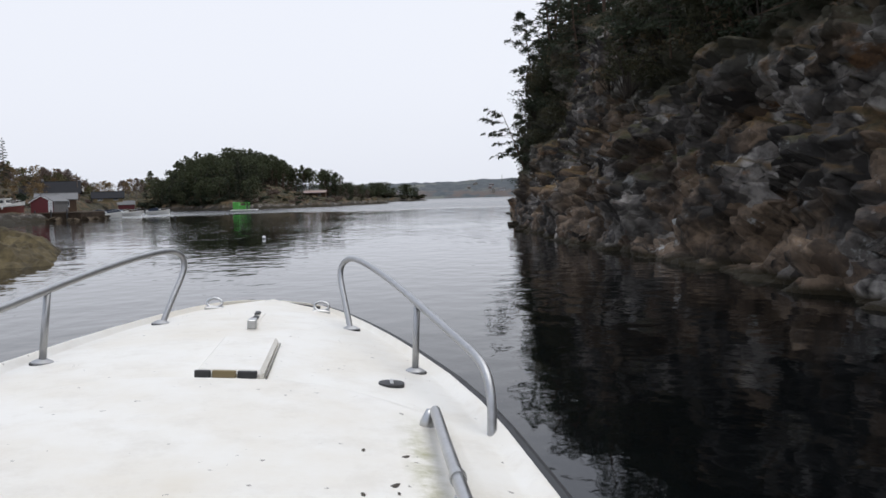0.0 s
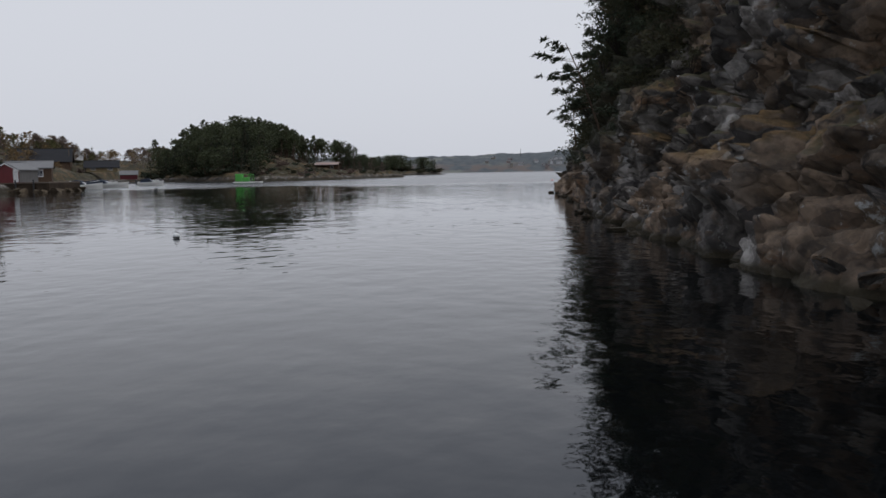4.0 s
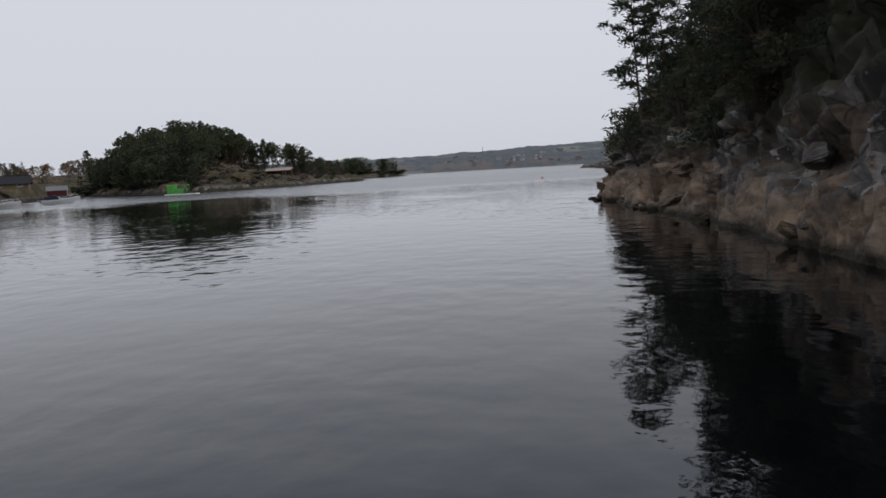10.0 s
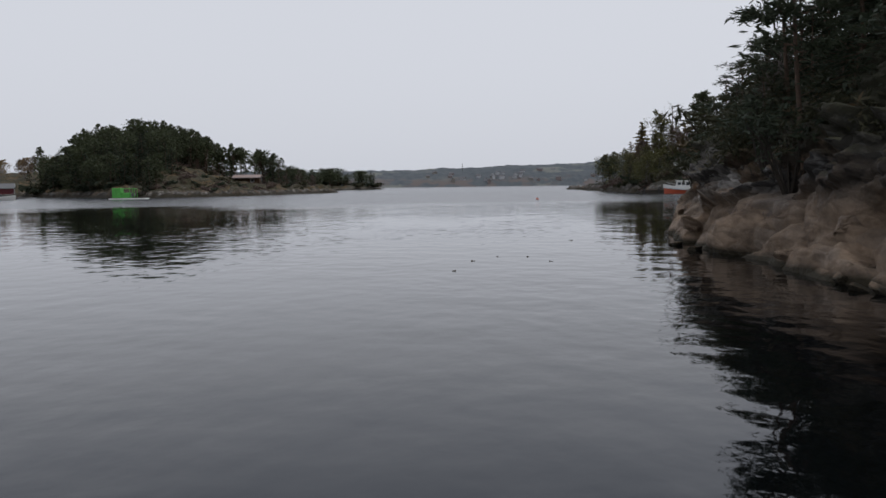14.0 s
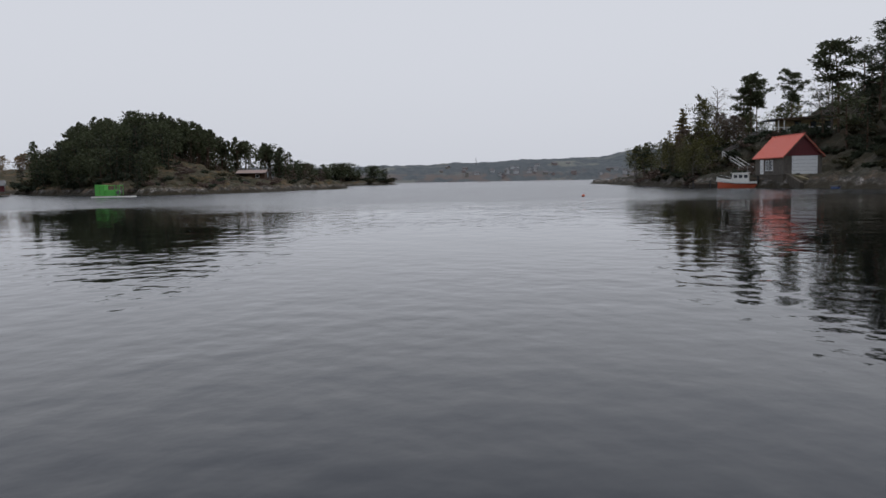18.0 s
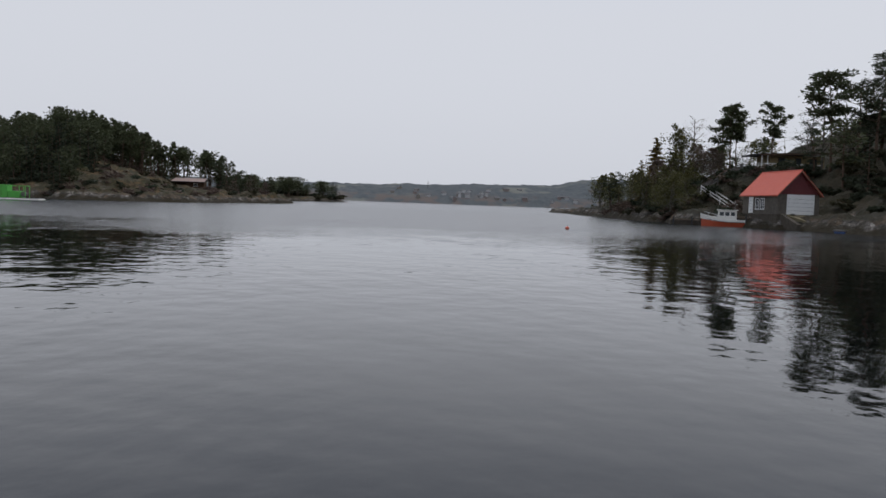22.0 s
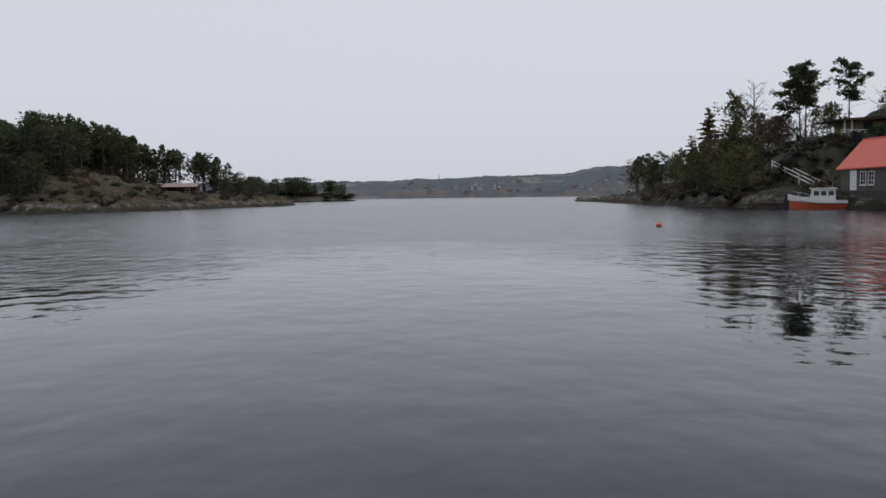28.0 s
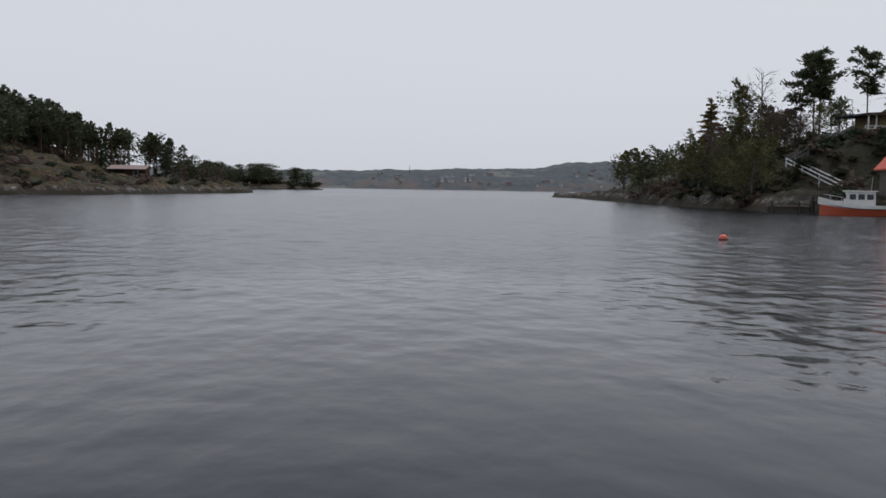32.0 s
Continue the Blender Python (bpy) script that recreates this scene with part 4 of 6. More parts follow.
for k in range(4):
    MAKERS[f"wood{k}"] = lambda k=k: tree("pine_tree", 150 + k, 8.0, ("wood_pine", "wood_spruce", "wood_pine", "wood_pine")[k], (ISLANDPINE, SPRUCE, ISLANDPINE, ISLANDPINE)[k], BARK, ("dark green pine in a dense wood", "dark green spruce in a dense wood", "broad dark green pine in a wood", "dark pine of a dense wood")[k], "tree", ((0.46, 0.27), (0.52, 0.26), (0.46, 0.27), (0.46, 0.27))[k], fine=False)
MAKERS["swept0"] = lambda: tree("wind_swept_pine", 231, 8.0, "swept", PINE, BARK, "pine leaning out over the water, its branches swept seaward", "tree", (0.42, 0.11))
MAKERS["gold0"] = lambda: tree("yellowing_larch", 120, 8.0, "spruce", GOLD, BARK, "larch tree with rust and yellow needles", "tree", (0.42, 0.17))
POOL, STUFF = {}, {}
PLANTED = set()


def plant(kind, x, y, z, h, turn=0.0, lean=(0, 0), group="", label="", wide=1.0, stuff=""):
    """Sets one tree at a place: the first of a kind is built there, the later ones share its meshes. stuff: the dense growth that it is part of."""
    unit = 1.0 if kind.startswith(("shrub", "low")) else 8.0
    if kind not in POOL:
        POOL[kind] = MAKERS[kind]()
    base = POOL[kind]
    if stuff and kind in PLANTED:
        STUFF.setdefault(stuff, []).append((kind, x, y, z, h / unit, turn, lean, wide))
        return None
    m = Matrix.Translation((x, y, z)) @ Euler((lean[0], lean[1], turn)).to_matrix().to_4x4()
    s = h / unit
    if kind not in PLANTED:
        PLANTED.add(kind)
        ob = base
        ob.matrix_basis = m
    else:
        ob = copy_thing(base, m)
    ob.scale = (s * wide, s * wide, s)
    if group:
        ob["group"] = group
    if label:
        ob["label"] = label
    return ob


def cliff_place(y_want, inset, at_line=cliff_frame(0.5)):
    line, inward = at_line
    k = int(np.argmin(abs(line[:, 1] - y_want)))
    q = line[k] + inward[k] * inset
    return q[0], q[1], float(cliff_height(line[k, 1], inset))


rng = random.Random(4)
# shrubs on the cliff: none on the bare lower face, close together above it
def bare_top(y):
    return float(np.interp(y, [0, 24, 29, 40, 44, 49, 66, 90, 100], [5.0, 5.0, 6.2, 6.0, 5.0, 2.8, 2.5, 2.7, 2.2]))


count = 0
while count < 420:
    y, ins = rng.uniform(0, 99), 0.9 + abs(rng.gauss(0, 1)) * 1.9
    x, yy, z = cliff_place(y, ins)
    low = bare_top(y) + 0.5 * noise.noise((yy / 3, z / 3, 2.0))
    if z < low - 0.9 or (z < low and rng.random() < 0.85) or (z < low + 2.0 and y < 46 and noise.noise((yy / 5, z / 2.5, 2.0)) < -0.15):
        continue
    plant(f"shrub{count % 3}", x + 0.1, yy, z - 0.25, rng.uniform(0.5, 1.2), rng.uniform(0, 6.3), group="shrubs on the cliff", stuff="cliff_scrub" if count % 3 or y < 5 else "")
    count += 1
for k in range(110):
    y, ins = rng.uniform(8, 33), rng.uniform(1.6, 4.4)
    x, yy, z = cliff_place(y, ins)
    if z > 5.0 + noise.noise((yy / 4, z / 4, 5.0)):
        plant(f"shrub{k % 3}", x - 0.6, yy, z - 0.1, rng.uniform(0.6, 1.2), rng.uniform(0, 6.3), (rng.gauss(0, 0.1), -0.4), group="shrubs on the cliff", stuff="cliff_scrub" if k % 4 else "")
for k in range(38):
    y, ins = rng.uniform(10, 36), rng.uniform(2.2, 5.0)
    x, yy, z = cliff_place(y, ins)
    plant(rng.choice(["spruce0", "spruce1", "pine0", "pine2"]), x - 0.3, yy, z - 0.2, rng.uniform(2.0, 3.8), rng.uniform(0, 6.3), (rng.gauss(0, 0.06), -0.25), group="trees on the cliff", wide=1.1)
for k in range(150):
    y, ins = rng.uniform(49, 76), rng.uniform(1.1, 4.6)
    x, yy, z = cliff_place(y, ins)
    if z > 2.6:
        plant(f"shrub{k % 3}", x - 0.5, yy, z - 0.1, rng.uniform(0.7, 1.3), rng.uniform(0, 6.3), (rng.gauss(0, 0.1), -0.4), group="shrubs on the cliff", stuff="cliff_scrub" if k % 4 else "")
for k in range(70):
    y, ins = rng.uniform(-4, 98), 1.9 + abs(rng.gauss(0, 1)) * 3.0
    if y > 46:
        ins += 0.8 + 0.06 * (y - 46) + (1.5 if y > 60 else 0)
    x, yy, z = cliff_place(y, ins)
    if z < bare_top(y) + 0.8 or (26 < y < 46 and ins < 4.2):
        continue
    kind = rng.choice(["pine0", "pine1", "pine2", "pine3", "spruce0", "spruce1", "spruce2"])
    plant(kind, x, yy, z - 0.3, rng.uniform(3.0, 5.5) if ins < 5 else rng.uniform(5, 8), rng.uniform(0, 6.3), (rng.gauss(0, 0.05), rng.gauss(-0.1, 0.06)), group="trees on the cliff", wide=1.15)
plant("swept0", 5.35, 52.6, 2.6, 5.0, 0.15, (0, -0.3), group="trees on the cliff")
# the pines that stand out against the sky at its end
for kind, y, ins, h, lean in (("tier1", 79.2, 1.4, 7.6, -0.02), ("tier0", 68, 1.7, 6.0, -0.05), ("tier1", 56, 1.6, 7.5, -0.08), ("pine0", 55, 1.9, 4.6, -0.2), ("spruce1", 56, 2.6, 7.0, -0.06), ("pine2", 58, 2.6, 8.0, -0.1), ("spruce0", 60, 3.0, 7.5, -0.05), ("pine3", 62, 3.0, 7.5, -0.12), ("spruce2", 66, 3.4, 7.0, -0.05),
                              ("pine1", 70, 4.8, 7.0, -0.05), ("tier1", 71, 2.2, 6.5, -0.06), ("tier1", 84, 2.8, 7.6, -0.04), ("tier0", 86, 3.6, 7.0, 0.0), ("pine0", 82, 5.6, 6.6, 0.0), ("pine2", 85, 6.6, 7.5, 0.0), ("pine0", 76, 5.4, 8.0, 0.0), ("pine3", 81, 3.4, 5.5, -0.05),
                              ("pine1", 88, 5.4, 7.0, 0.0), ("spruce1", 86, 4.5, 4.5, 0.0), ("pine3", 91, 6, 7.0, 0.0), ("pine0", 94, 7.5, 7.0, 0.0), ("spruce2", 90, 5, 6, 0.0), ("spruce0", 95, 6.5, 5.5, 0.0), ("spruce1", 95, 1.8, 3.6, 0.0), ("spruce2", 97, 2.2, 4.0, 0.0), ("pine0", 99, 3.2, 5.0, 0.0), ("spruce0", 93, 2.2, 3.0, 0.0), ("spruce1", 93, 3.4, 3.6, 0.0), ("spruce2", 96, 4.0, 4.2, 0.0), ("spruce0", 99, 4.5, 4.5, 0.0), ("pine1", 101, 6, 5.5, 0.0), ("spruce1", 97, 6, 5, 0.0)):
    x, yy, z = cliff_place(y, ins)
    plant(kind, x, yy, z - 0.2, h, rng.uniform(0, 6.3), (0, lean), group="trees on the cliff", wide=0.7 if kind.startswith("tier") else 1.0)
for k in range(26):
    y, ins = rng.uniform(64, 86), rng.uniform(1.7, 4.2)
    x, yy, z = cliff_place(y, ins)
    plant(rng.choice(["spruce0", "spruce1", "spruce2", "pine0", "pine3"]), x, yy, z - 0.3, rng.uniform(2.0, 4.2), rng.uniform(0, 6.3), (0, -0.05), group="trees on the cliff", wide=1.3)
for k in range(46):
    y, ins = rng.uniform(90, 104), rng.uniform(1.5, 6.5)
    x, yy, z = cliff_place(y, ins)
    plant(rng.choice(["shrub0", "shrub1", "spruce0", "spruce1", "shrub2"]), x, yy, z - 0.2, rng.uniform(1.0, 2.2), rng.uniform(0, 6.3), group="trees on the cliff", wide=1.3, stuff="" if k % 2 else "cliff_scrub")
for kind, y, ins, h in (("shrub1", 80, 1.3, 1.3), ("shrub0", 78, 1.6, 1.2), ("shrub1", 83, 1.8, 1.4), ("shrub2", 86, 2.2, 1.2), ("shrub1", 75, 1.9, 1.5), ("shrub0", 89, 2.6, 1.3)):
    x, yy, z = cliff_place(y, ins)
    plant(kind, x, yy, z - 0.15, h, rng.uniform(0, 6.3), group="shrubs on the cliff")
for k, (y, ins) in enumerate(((96, 2.6), (97, 3.4), (99, 3.5), (101, 3.0), (102, 4.2), (104, 2.6), (106, 3.4), (107, 2.2), (109, 2.6), (110, 1.8), (100, 5.0), (105, 4.5))):
    x, yy, z = cliff_place(y, ins)
    plant(("pine0", "spruce1", "pine2", "spruce2")[k % 4], x, yy, z - 0.3, 4.0 + 0.25 * (k % 5), rng.uniform(0, 6.3), group="trees on the cliff", wide=1.25)
for k in range(14):
    x, yy, z = cliff_place(91.5 + 0.8 * k, 1.0 + 0.5 * (k % 3))
    plant(f"shrub{k % 3}", x, yy, z - 0.25, 1.45 + 0.15 * (k % 4), rng.uniform(0, 6.3), group="shrubs on the cliff")
for y, ins in ((85, 2.0), (88, 2.4), (91, 3.0)):
    x, yy, z = cliff_place(y, ins)
    plant("bare0", x, yy, z - 0.2, 3.2, rng.uniform(0, 6.3), (0, -0.4), group="trees on the cliff")
# the wooded slope between the cliff and the boathouse
for k in range(110):
    y, ins = rng.uniform(96, 168), rng.uniform(1.6, 22)
    x, yy, z = cliff_place(y, ins)
    kind = rng.choice(["pine0", "pine1", "wood0", "wood1", "wood2", "wood3", "shrub0", "shrub1", "leafy1", "bare1"])
    h = rng.uniform(0.8, 1.8) if kind.startswith("shrub") else rng.uniform(3.5, 6.0) if ins < 8 else rng.uniform(5, 8.5)
    plant(kind, x, yy, z - 0.3, h, rng.uniform(0, 6.3), group="trees on the slope", wide=1.2, stuff="slope_wood" if k % 2 else "")


def scatter(land, n, box, kinds, hs, group, seed, dmin=3.0, test=None, wide=1.0, stuff=""):
    r = random.Random(seed)
    done = 0
    for _ in range(n * 12):
        if done >= n:
            break
        x, y = r.uniform(box[0], box[2]), r.uniform(box[1], box[3])
        d, z = land.form(np.array([x]), np.array([y]))
        if d[0] < dmin or (test and not test(x, y)):
            continue
        kind = r.choice(kinds)
        h = r.uniform(*hs) * (0.22 if kind.startswith(("shrub", "low")) else 1)
        plant(kind, x, y, float(z[0]) - 0.2, h, r.uniform(0, 6.3), group=group, wide=wide, stuff=stuff)
        done += 1


def grow(name, label, category):
    """Joins one dense growth of shrubs or trees into one mesh."""
    vs, fs, ms, mats, k0 = [], [], [], [], 0
    cache = {}
    for kind, x, y, z, s, turn, lean, wide in STUFF.get(name, ()):
        rot = np.array(Euler((lean[0], lean[1], turn)).to_matrix())
        for child in POOL[kind].children:
            me = child.data
            if child.name.startswith("stem"):
                continue
            if me.name not in cache:
                v = np.empty(len(me.vertices) * 3)
                me.vertices.foreach_get("co", v)
                tri = np.array([p.vertices[:] if len(p.vertices) == 4 else (*p.vertices[:3], p.vertices[2]) for p in me.polygons if len(p.vertices) in (3, 4)])
                v = v.reshape(-1, 3)
                if child.name.startswith("trunk"):
                    v, tri = v[:63], tri[(tri < 63).all(1)]
                cache[me.name] = v, tri, me.materials[0]
            v, q, m = cache[me.name]
            if m not in mats:
                mats.append(m)
            vs.append((v * (s * wide, s * wide, s)) @ rot.T + (x, y, z))
            fs.append(q + k0)
            ms.append(np.full(len(q), mats.index(m)))
            k0 += len(v)
    v, f, mi = np.concatenate(vs), np.concatenate(fs), np.concatenate(ms)
    good = f[:, 2] != f[:, 3]
    f, mi = f[good], mi[good]
    me = bpy.data.meshes.new(name)
    me.vertices.add(len(v))
    me.vertices.foreach_set("co", v.astype(np.float32).ravel())
    me.loops.add(4 * len(f))
    me.loops.foreach_set("vertex_index", f.astype(np.int32).ravel())
    me.polygons.add(len(f))
    me.polygons.foreach_set("loop_start", np.arange(0, 4 * len(f), 4, dtype=np.int32))
    me.polygons.foreach_set("material_index", mi.astype(np.int32))
    me.update(calc_edges=True)
    for m in mats:
        me.materials.append(m)
    return tagged(new(name, me), label, category, kind="stuff")


# ---- woods on the island, the islet and the shores ----
WOOD = ["wood0", "wood2", "wood3", "wood0", "wood2", "wood1"]
scatter(ISLAND, 60, (-104, 266, -66, 330), ["wood1", "wood1", "wood1", "wood0"], (7.5, 11.5), "", 33, 0.7, lambda x, y: x < -68 - (y - 266) * 0.14, 1.15, "island_wood")
scatter(ISLAND, 30, (-130, 290, -70, 398), WOOD, (8.0, 11.5), "trees on the island", 11, 6, wide=1.15)
scatter(ISLAND, 150, (-130, 290, -70, 398), WOOD, (8.0, 11.8), "", 31, 6, wide=1.15, stuff="island_wood")
scatter(ISLAND, 18, (-124, 330, -98, 392), ["stem0", "stem1", "wood0"], (12.0, 14.5), "", 32, 5, wide=1.1, stuff="island_wood")
scatter(ISLAND, 150, (-132, 256, -58, 335), ["wood1", "wood1", "wood0"], (5.0, 9.0), "", 12, 0.6, lambda x, y: x < -60 - (y - 256) * 0.12, 1.2, "island_wood")
scatter(ISLAND, 64, (-80, 318, -48, 372), ["stem0", "stem1", "stem0", "wood2"], (9.5, 12.5), "trees on the island", 13, 7, lambda x, y: y > 346 or x < -64, 1.1)
plant("spruce1", -43.5, 340, ISLAND.z(-43.5, 340), 11.0, 0.4, group="trees on the island", wide=0.9)
plant("pine2", -41.0, 343, ISLAND.z(-41, 343), 7.5, 1.4, group="trees on the island", wide=1.1)
plant("pine1", -46.5, 346, ISLAND.z(-46.5, 346), 8.0, 1.4, group="trees on the island", wide=1.2)
scatter(ISLAND, 26, (-50, 345, -27, 392), ["wood0", "wood1", "grove2", "wood3"], (5, 8.0), "trees on the island", 14, 3, wide=1.1)
scatter(ISLAND, 190, (-76, 252, -30, 350), ["low0", "low2", "low2", "low1"], (2.2, 6.5), "", 15, 1.5, lambda x, y: not (-58 < x < -40 and 330 < y < 342), 1.5, "island_scrub")
scatter(ISLAND, 80, (-136, 256, -72, 345), ["low1", "low1", "low0"], (7.0, 13.0), "", 48, 0.3, lambda x, y: x < -72 - (y - 268) * 0.14, 1.4, "island_scrub")
scatter(ISLET, 60, (-97, 574, -18, 657), WOOD, (6, 12), "", 16, 2, wide=1.7, stuff="islet_wood")
scatter(ISLET, 50, (-97, 574, -12, 657), ["low0", "low1"], (8, 16), "", 46, 1.0, wide=1.5, stuff="islet_wood")
scatter(LEFT, 30, (-172, 240, -106, 330), ["grove0", "grove1", "grove2", "grove2", "wood1", "bare0"], (4.5, 7.5), "trees behind the harbour", 17, 10, wide=1.25)
scatter(LEFT, 95, (-225, 325, -138, 425), ["grove0", "grove1", "grove2", "grove2", "wood1"], (6.5, 10.5), "", 39, 6, wide=1.3, stuff="harbour_wood")
scatter(LEFT, 120, (-175, 236, -100, 330), ["grove0", "grove1", "grove2", "grove0", "wood1"], (3.5, 6.5), "", 37, 10, wide=1.3, stuff="harbour_wood")
scatter(LEFT, 14, (-118, 160, -78, 245), ["grove1", "grove0"], (3.0, 5.0), "trees behind the harbour", 18, 4, wide=1.2)
scatter(LEFT, 170, (-124, 135, -64, 245), ["low0", "low2", "low1"], (2.5, 6.0), "", 38, 3, wide=1.3, stuff="harbour_scrub")
scatter(LEFT, 60, (-230, 405, -95, 535), ["grove0", "grove1", "grove2", "grove2"], (5.0, 9.0), "", 47, 3, wide=1.5, stuff="harbour_wood")
plant("spruce2", -125, 232, LEFT.z(-125, 232), 14, 0.4, group="trees behind the harbour", wide=0.8)
# trees along the shore past the boathouse
scatter(RIGHT, 36, (43.5, 214, 60, 264), ["leafy1", "leafy2", "spruce1", "leafy1", "leafy1", "bare1"], (4.0, 7.0), "trees by the shore", 21, 1.0, lambda x, y: not (x > 49 and y < 232), 1.15)
scatter(RIGHT, 48, (48, 252, 86, 340), ["leafy1", "grove1", "wood0", "wood2", "shrub1", "bare0", "grove1"], (4.0, 8.0), "trees by the shore", 22, 1.2, lambda x, y: x > 0.325 * (y - 120), 1.2)
scatter(RIGHT, 40, (56, 160, 100, 216), ["wood0", "wood1", "wood2", "wood3", "bare1"], (6.0, 9.0), "trees on the hill", 23, 6, lambda x, y: x > 58.5 + abs(y - 190) * 0.1 + max(0, y - 196) * 0.6, 1.15)
scatter(RIGHT, 22, (76, 232, 125, 300), ["wood0", "bare0", "grove1", "bare0"], (5, 7), "", 24, 8, wide=1.2, stuff="hill_wood")
scatter(RIGHT, 220, (44, 203, 62, 266), ["low0", "low2", "low1", "low2"], (2.5, 6.0), "", 45, 0.7, lambda x, y: not (51 < x < 55.5 and y < 224) and not (y < 211 and x < 49), 1.3, "hill_scrub")
scatter(RIGHT, 190, (46, 168, 68, 245), ["low0", "low1", "low1"], (4.0, 8.0), "", 25, 2.0, lambda x, y: not (47 < x < 55.5 and 180 < y < 200) and not (58 < x < 73 and 218 < y < 230) and not (44 < x < 57 and 203 < y < 219), 1.2, "hill_scrub")
scatter(RIGHT, 90, (50, 205, 63, 226), ["low0", "low1", "low2"], (1.5, 3.6), "", 58, 3, wide=1.3, stuff="hill_scrub")
for kind, x, y, h in (("high0", 64.6, 205, 14.5), ("pine0", 67, 203, 13), ("pine3", 69, 201, 16), ("pine1", 72, 205, 17), ("pine2", 73, 203, 13), ("pine3", 61.5, 204, 8), ("spruce0", 71, 207, 13), ("bare1", 65, 208, 12)):
    plant(kind, x, y, RIGHT.z(x, y) - 0.2, h, rng.uniform(0, 6.3), group="trees on the hill", wide=1.1)
for kind, x, y, h, lean in (("gold0", 51.6, 241, 13.0, 0), ("gold0", 51.9, 241.3, 12.0, 0), ("gold0", 51.4, 241.4, 11.0, 0), ("gold0", 50.0, 244, 9.0, 0), ("high2", 61.8, 231.5, 12.8, 0.03), ("high0", 60.4, 233, 10.8, -0.03), ("high1", 63.4, 233, 12.2, 0.05), ("high1", 70.0, 232, 12.6, 0.0), ("bare0", 57.5, 237, 13.0, 0), ("leafy1", 55.5, 238, 12, 0), ("pine0", 56.0, 240, 9.5, 0), ("leafy2", 57.0, 235, 8.0, 0), ("pine1", 49.5, 262, 7.0, -0.1), ("leafy1", 53.5, 234, 9, 0),
                            ("bare1", 76, 231, 10.5, 0), ("bare0", 54, 252, 9, 0), ("pine2", 51.5, 262, 7.5, 0), ("spruce0", 58.5, 206, 4.0, 0), ("leafy1", 49.5, 231, 7, 0), ("leafy2", 50.5, 236, 8, 0)):
    plant(kind, x, y, RIGHT.z(x, y) - 0.2, h, rng.uniform(0, 6.3), (0, lean), group="trees by the shore", wide=1.25 if kind == "gold0" else 0.85 if kind.startswith("high") else 1.15)

grow("cliff_scrub", "dense dark shrubs and heather on the cliff", "undergrowth")
grow("slope_wood", "dense dark trees on the slope by the sound", "woods")
grow("island_wood", "dense dark conifer wood covering the island", "woods")
grow("island_scrub", "low dark bushes on the island's grassy front", "undergrowth")
grow("islet_wood", "dense dark wood on the islet", "woods")
grow("harbour_wood", "autumn-brown wood behind the harbour houses", "woods")
grow("harbour_scrub", "low green and brown bushes behind the harbour", "undergrowth")
grow("hill_scrub", "dark bushes covering the hill behind the boathouse", "undergrowth")
grow("hill_wood", "mixed wood on the hill above the shore", "woods")


# ---- houses ----
def house(name, label, category, m, w, d, eave, ridge, wall, roof, over=0.35, windows=(), doors=(), chimney=None, base=0.0, base_mat=None, kind="", group="", thick=0.14):
    """A gabled house: width w along x, depth d along y, ridge along y. windows, doors: (face, along, low, wide, high)."""
    ob = thing(name, label, category, m, group, kind)
    h = w / 2
    part("wall", Mesh().prism([(-h, base), (h, base), (h, eave), (0, ridge), (-h, eave)], "y", -d / 2, d / 2), wall, ob)
    if base > 0 or base_mat:
        part("foundation", Mesh().box(-h - 0.06, -d / 2 - 0.06, -2.6, h + 0.06, d / 2 + 0.06, base, 0.03), base_mat or CONCRETE, ob)
    run = math.hypot(h, ridge - eave)
    ux, uz = h / run, (ridge - eave) / run
    for sgn in (-1, 1):
        lo = (sgn * (h + over * ux), eave - over * uz + 0.02)
        top = (0, ridge + 0.02)
        part("roof_slope", Mesh().prism([lo, top, (0, ridge + thick), (lo[0], lo[1] + thick)], "y", -d / 2 - over, d / 2 + over), roof, ob)
        part("barge_board", Mesh().prism([(lo[0], lo[1] - 0.12), (0, ridge - 0.12), (0, ridge + 0.02), lo], "y", -d / 2 - over - 0.03, -d / 2 - over + 0.02), WHITE if wall is RED else wall, ob)
    part("ridge_cap", Mesh().tube([(0, -d / 2 - over, ridge + thick), (0, d / 2 + over, ridge + thick)], 0.09, 6), roof, ob)
    for face, along, low, wide, high in windows:
        put_window(ob, face, along, low, wide, high, h, d / 2)
    for face, along, low, wide, high in doors:
        dm = face_matrix(face, along, low, h, d / 2)
        dr = part("door", Mesh().box(-wide / 2, -0.05, 0, wide / 2, 0.03, high, 0.01), WHITE, ob, m=dm)
        rails = Mesh().box(-wide / 2 - 0.09, -0.06, 0, -wide / 2, 0.03, high + 0.09).box(wide / 2, -0.06, 0, wide / 2 + 0.09, 0.03, high + 0.09).box(-wide / 2, -0.06, high, wide / 2, 0.03, high + 0.09)
        part("door_frame", rails, WHITE, dr)
        lines = Mesh()
        for q in range(1, 5):
            lines.box(-wide / 2 + 0.03, -0.056, q * high / 5 - 0.012, wide / 2 - 0.03, -0.05, q * high / 5 + 0.012)
        part("door_groove", lines, GREYBOARD, dr)
    if chimney:
        part("chimney", Mesh().box(chimney[0] - 0.3, chimney[1] - 0.3, eave, chimney[0] + 0.3, chimney[1] + 0.3, ridge + 0.8, 0.03), CONCRETE, ob)
    return ob


